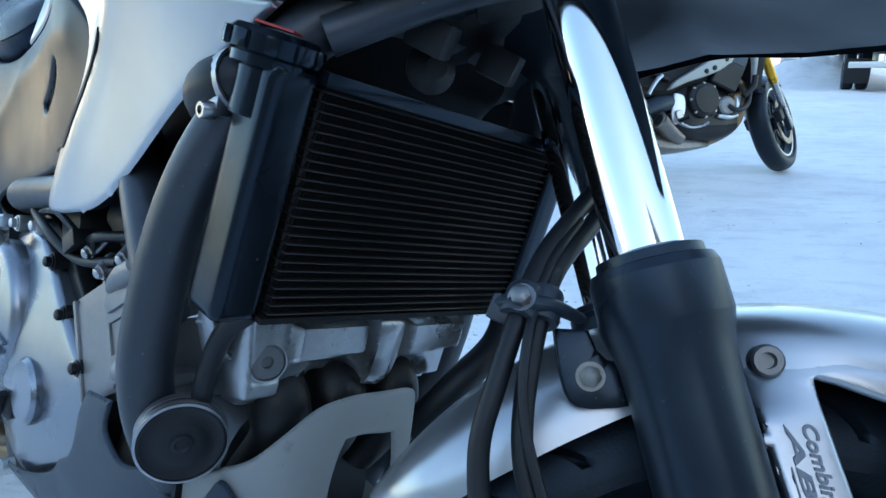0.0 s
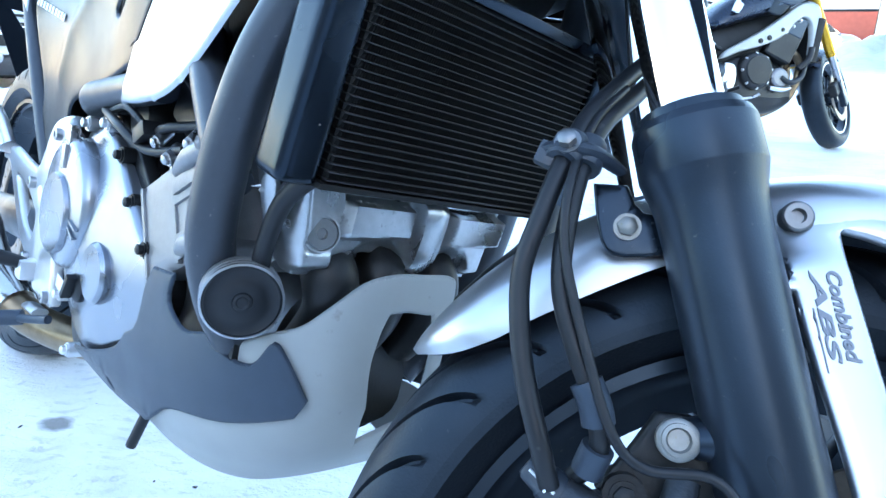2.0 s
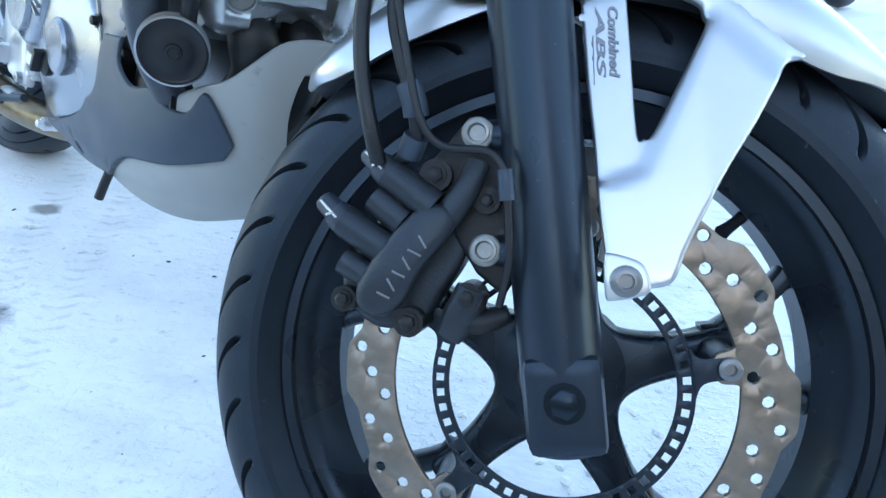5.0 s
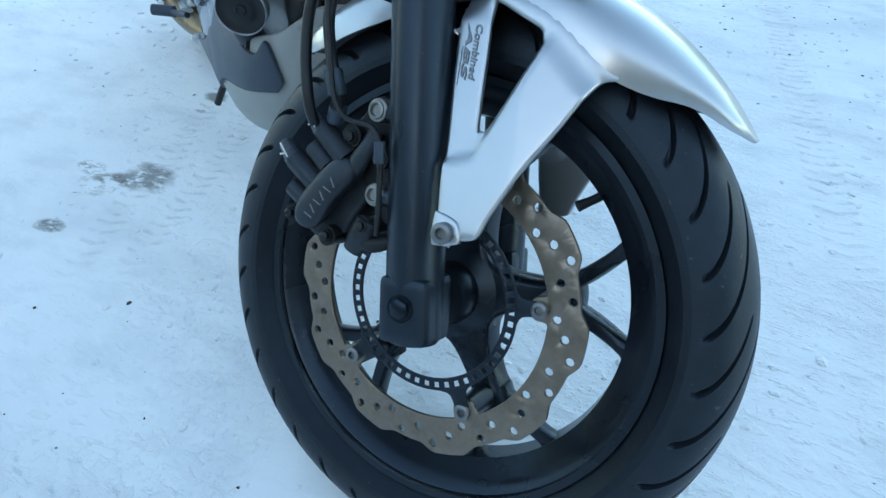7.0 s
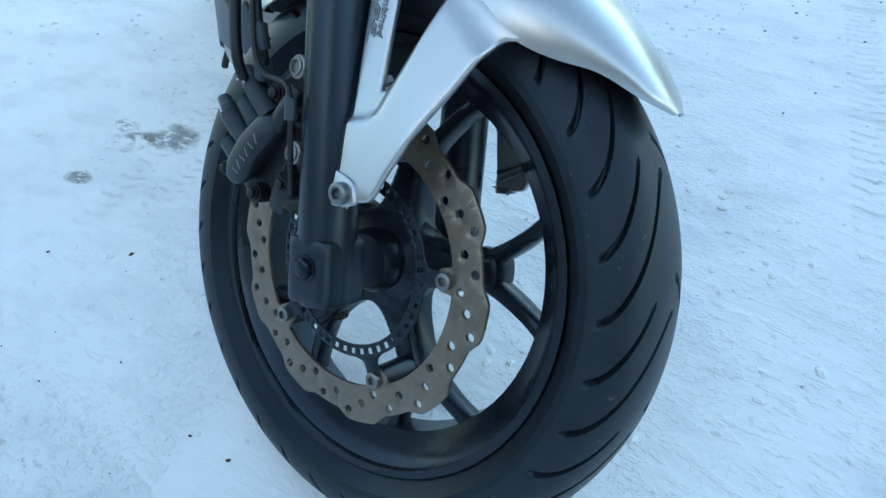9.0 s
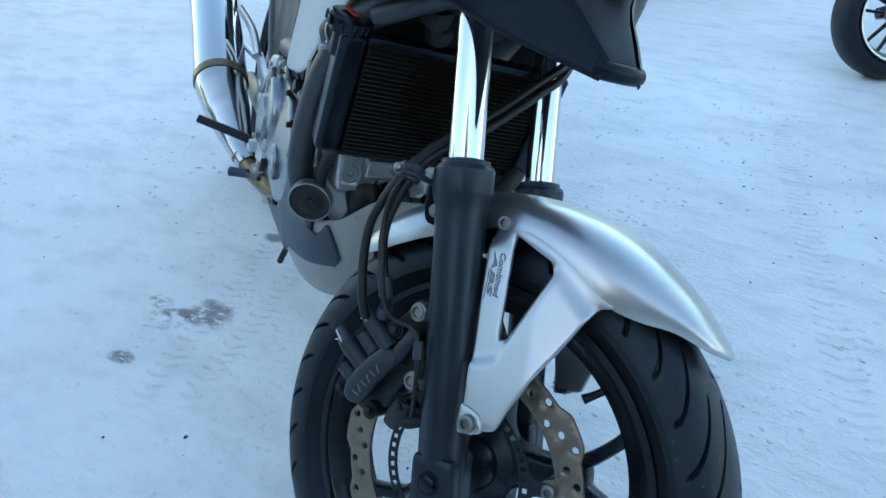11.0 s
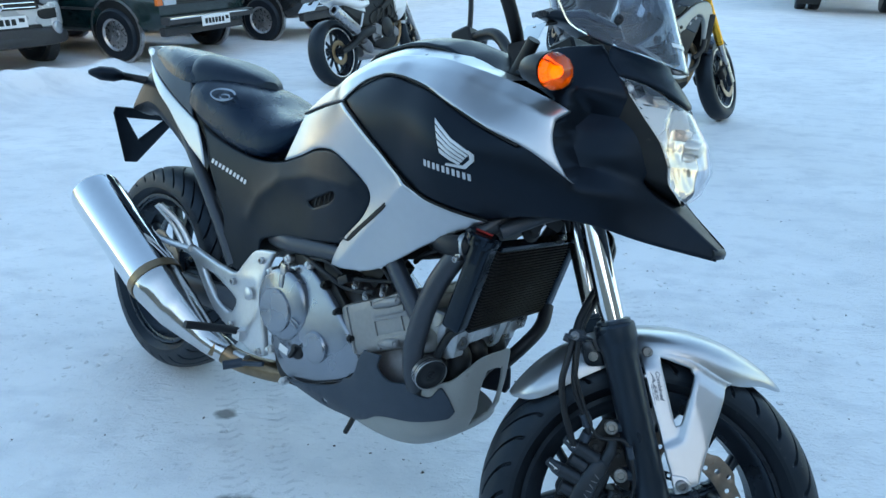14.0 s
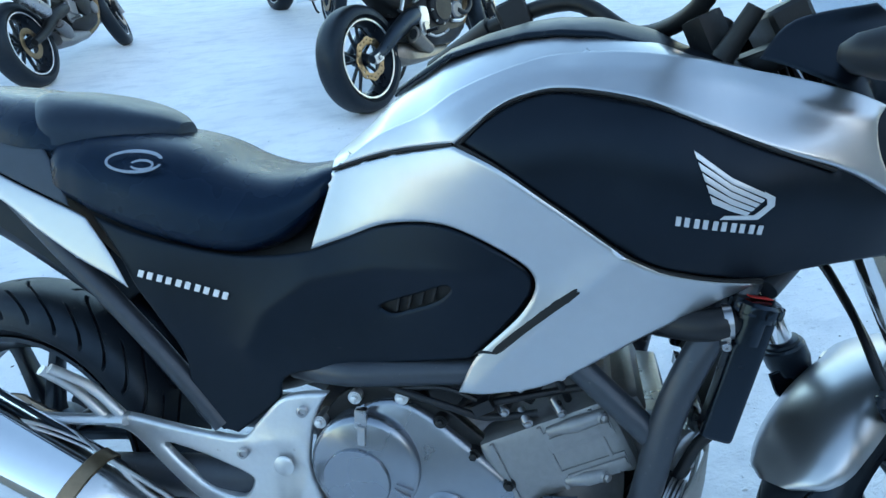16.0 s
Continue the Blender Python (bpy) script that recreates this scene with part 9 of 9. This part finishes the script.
def fence(name, a, b, height, mat, label):
    """A run of ribbed sheet-metal panels on posts."""
    a, b = Vector((*a, 0)), Vector((*b, 0))
    d = (b - a).normalized()
    n = Vector((-d.y, d.x, 0))
    f = thing(name, Matrix(), label, "fence")
    f["kind"] = "structure"
    total = (b - a).length
    count = int(total / 1.2)
    for k in range(count):
        bm = bmesh.new()
        o = a + d * (k * total / count)
        w = total / count - 0.012
        rows = []
        ribs = 5
        for i in range(ribs):
            for t, off in ((0.0, 0), (0.55, 0), (0.65, 0.03), (0.9, 0.03)):
                rows.append(((i + t) / ribs * w, off))
        rows.append((w, 0))
        fr = [[bm.verts.new(o + d * u + n * (-off) + Vector((0, 0, z))) for u, off in rows] for z in (0.1, height)]
        bk = [[bm.verts.new(o + d * u + n * (0.006 - off) + Vector((0, 0, z))) for u, off in rows] for z in (0.1, height)]
        for i in range(len(rows) - 1):
            bm.faces.new((fr[0][i], fr[0][i + 1], fr[1][i + 1], fr[1][i]))
            bm.faces.new((bk[0][i + 1], bk[0][i], bk[1][i], bk[1][i + 1]))
            bm.faces.new((fr[1][i], fr[1][i + 1], bk[1][i + 1], bk[1][i]))
        part("panel", bm, mat, f, smooth=0)
        if k % 2 == 0:
            part("post", block((0.06, 0.06, height + 0.05), Matrix.Translation(o + n * 0.05 + Vector((0, 0, height / 2))), 0.008), ENGB, f)
    return f


fence("fence_cream", (-16.5, 3.0), (-0.42, 21.7), 2.6, FENCEY, "cream ribbed sheet-metal fence behind the cars")
fence("fence_blue", (-0.33, 21.9), (10.0, 33.0), 2.6, FENCEB, "blue-grey ribbed sheet-metal fence above a snow bank")
fence("fence_far", (14.6, 30.8), (30.0, 27.0), 4.2, FENCEB, "tall blue-grey sheet-metal wall")


def shed():
    s = thing("shed", place_car(17.5, 38.5, -22), "low red-fronted shed with white walls in the distance", "shed")
    part("wall", block((7.0, 4.0, 3.2), pose(0, 0, 1.6), 0.03), WHITE, s, "white rendered wall")
    part("gate", block((3.4, 0.12, 2.0), pose(-0.4, -2.03, 1.0), 0.02), BRICKR, s, "faded red gate")
    part("roof", block((7.4, 4.4, 0.25), pose(0, 0, 3.3, 4, 0, 0), 0.05), SNOW, s, "snow-covered roof")
    part("door_frame", block((3.6, 0.10, 0.12), pose(-0.4, -2.05, 2.06), 0.02), ENGB, s)


shed()


def lorry():
    """The tail of a dark flat-bed lorry: x ahead, origin under the rear axle."""
    c = thing("lorry", place_car(8.98, 14.9, 65), "dark flatbed lorry with mud flaps seen from behind", "lorry")
    part("bed", block((5.0, 2.3, 0.16), pose(1.2, 0, 1.05), 0.02), PLASTD, c)
    for k in range(3):
        part("tail_board", block((0.05, 2.3, 0.17), pose(-1.31, 0, 1.22 + 0.19 * k), 0.01), PLASTD, c)
    for s in (-1, 1):
        part("side_board", block((5.0, 0.05, 0.55), pose(1.2, s * 1.13, 1.40), 0.01), PLASTD, c)
        part("tail_lamp", block((0.06, 0.34, 0.13), pose(-1.33, s * 0.85, 0.92), 0.015), ORANGE, c)
        part("mud_flap", block((0.02, 0.46, 0.50), pose(-0.75, s * 0.86, 0.42), 0.008), HOSE, c)
        part("chassis_rail", block((5.6, 0.09, 0.2), pose(1.2, s * 0.4, 0.85), 0.01), ENGB, c)
        for y in (0.70, 0.98):
            part("tyre", lathe([(0.20, -0.11), (0.42, -0.11), (0.46, -0.07), (0.46, 0.07), (0.42, 0.11), (0.20, 0.11)], Matrix.Translation((0, s * y, 0.46)) @ AXLE_Y, 40, True), RUBBER, c)
    part("under_run_bar", block((0.10, 2.1, 0.12), pose(-1.25, 0, 0.55), 0.02), ALU, c)
    part("cab", block((1.7, 2.2, 1.9), pose(4.6, 0, 1.75), 0.12, 4), PLASTD, c)
    part("bed_snow", pillow([(-1.1, 1.13, 1.25, 0.9), (1.0, 1.13, 1.36, 1.0), (3.4, 1.13, 1.25, 0.9)], 20, 0.6, 12), SNOW, c)


lorry()


def far_car(x, y, heading, paint, label):
    c = thing("parked_car", place_car(x, y, heading), label, "car", "far parked cars")
    part("body", hull([(-2.0, 0.35, 0.80, 0.70), (-1.8, 0.28, 0.92, 0.84), (0.4, 0.26, 0.92, 0.86), (1.9, 0.28, 0.82, 0.82), (2.15, 0.36, 0.70, 0.70)], 28, 0.35, 24), paint, c)
    part("cabin", hull([(-1.7, 0.88, 1.0, 0.66), (-1.2, 0.88, 1.38, 0.64), (0.2, 0.88, 1.42, 0.64), (0.9, 0.88, 0.95, 0.7)], 24, 0.35, 16), paint, c)
    for s in (-1, 1):
        part("side_window", sheet([(-1.4, 0.97), (-1.15, 1.30), (0.15, 1.34), (0.65, 0.97)], lambda u, v: Vector((u, s * (0.715 - 0.1 * (v - 0.9)), v)), 0.01, 0.01, 0.1), GLASSD, c)
        for wx in (-1.3, 1.3):
            part("wheel", lathe([(0, -0.1), (0.19, -0.09), (0.20, -0.10), (0.31, -0.10), (0.32, 0.0), (0.31, 0.10), (0.20, 0.10), (0.19, 0.09), (0, 0.1)], Matrix.Translation((wx, s * 0.78, 0.32)) @ AXLE_Y, 28), RUBBER, c)
    return c


far_car(9.0, 33.5, 10, CARW, "white car parked far off by the fence")
far_car(13.0, 33.0, 20, CARW, "pale car parked far off on snow")
far_car(17.5, 31.5, 25, CARG, "dark car parked far off on snow")


def added_shade_wall():
    """An unseen wall, added behind the viewer to put the near yard in shade."""
    w = thing("wall_south", Matrix(), "added unseen grey wall that keeps the sun off the yard", "wall")
    w["kind"] = "structure"
    part("wall_face", block((60, 0.4, 4.8), pose(2, -9.0, 2.4), 0.02), RENDERM, w)
    # taller unseen length, added so the shade reaches the far right of the yard
    part("wall_face", block((29, 0.38, 5.0), pose(17.5, -9.0, 7.3), 0.02), RENDERM, w)


RENDERM = material("grey_render", (0.16, 0.15, 0.14), 0.8, 0, 0.15, 2, bump=0.2, bump_scale=30)
added_shade_wall()
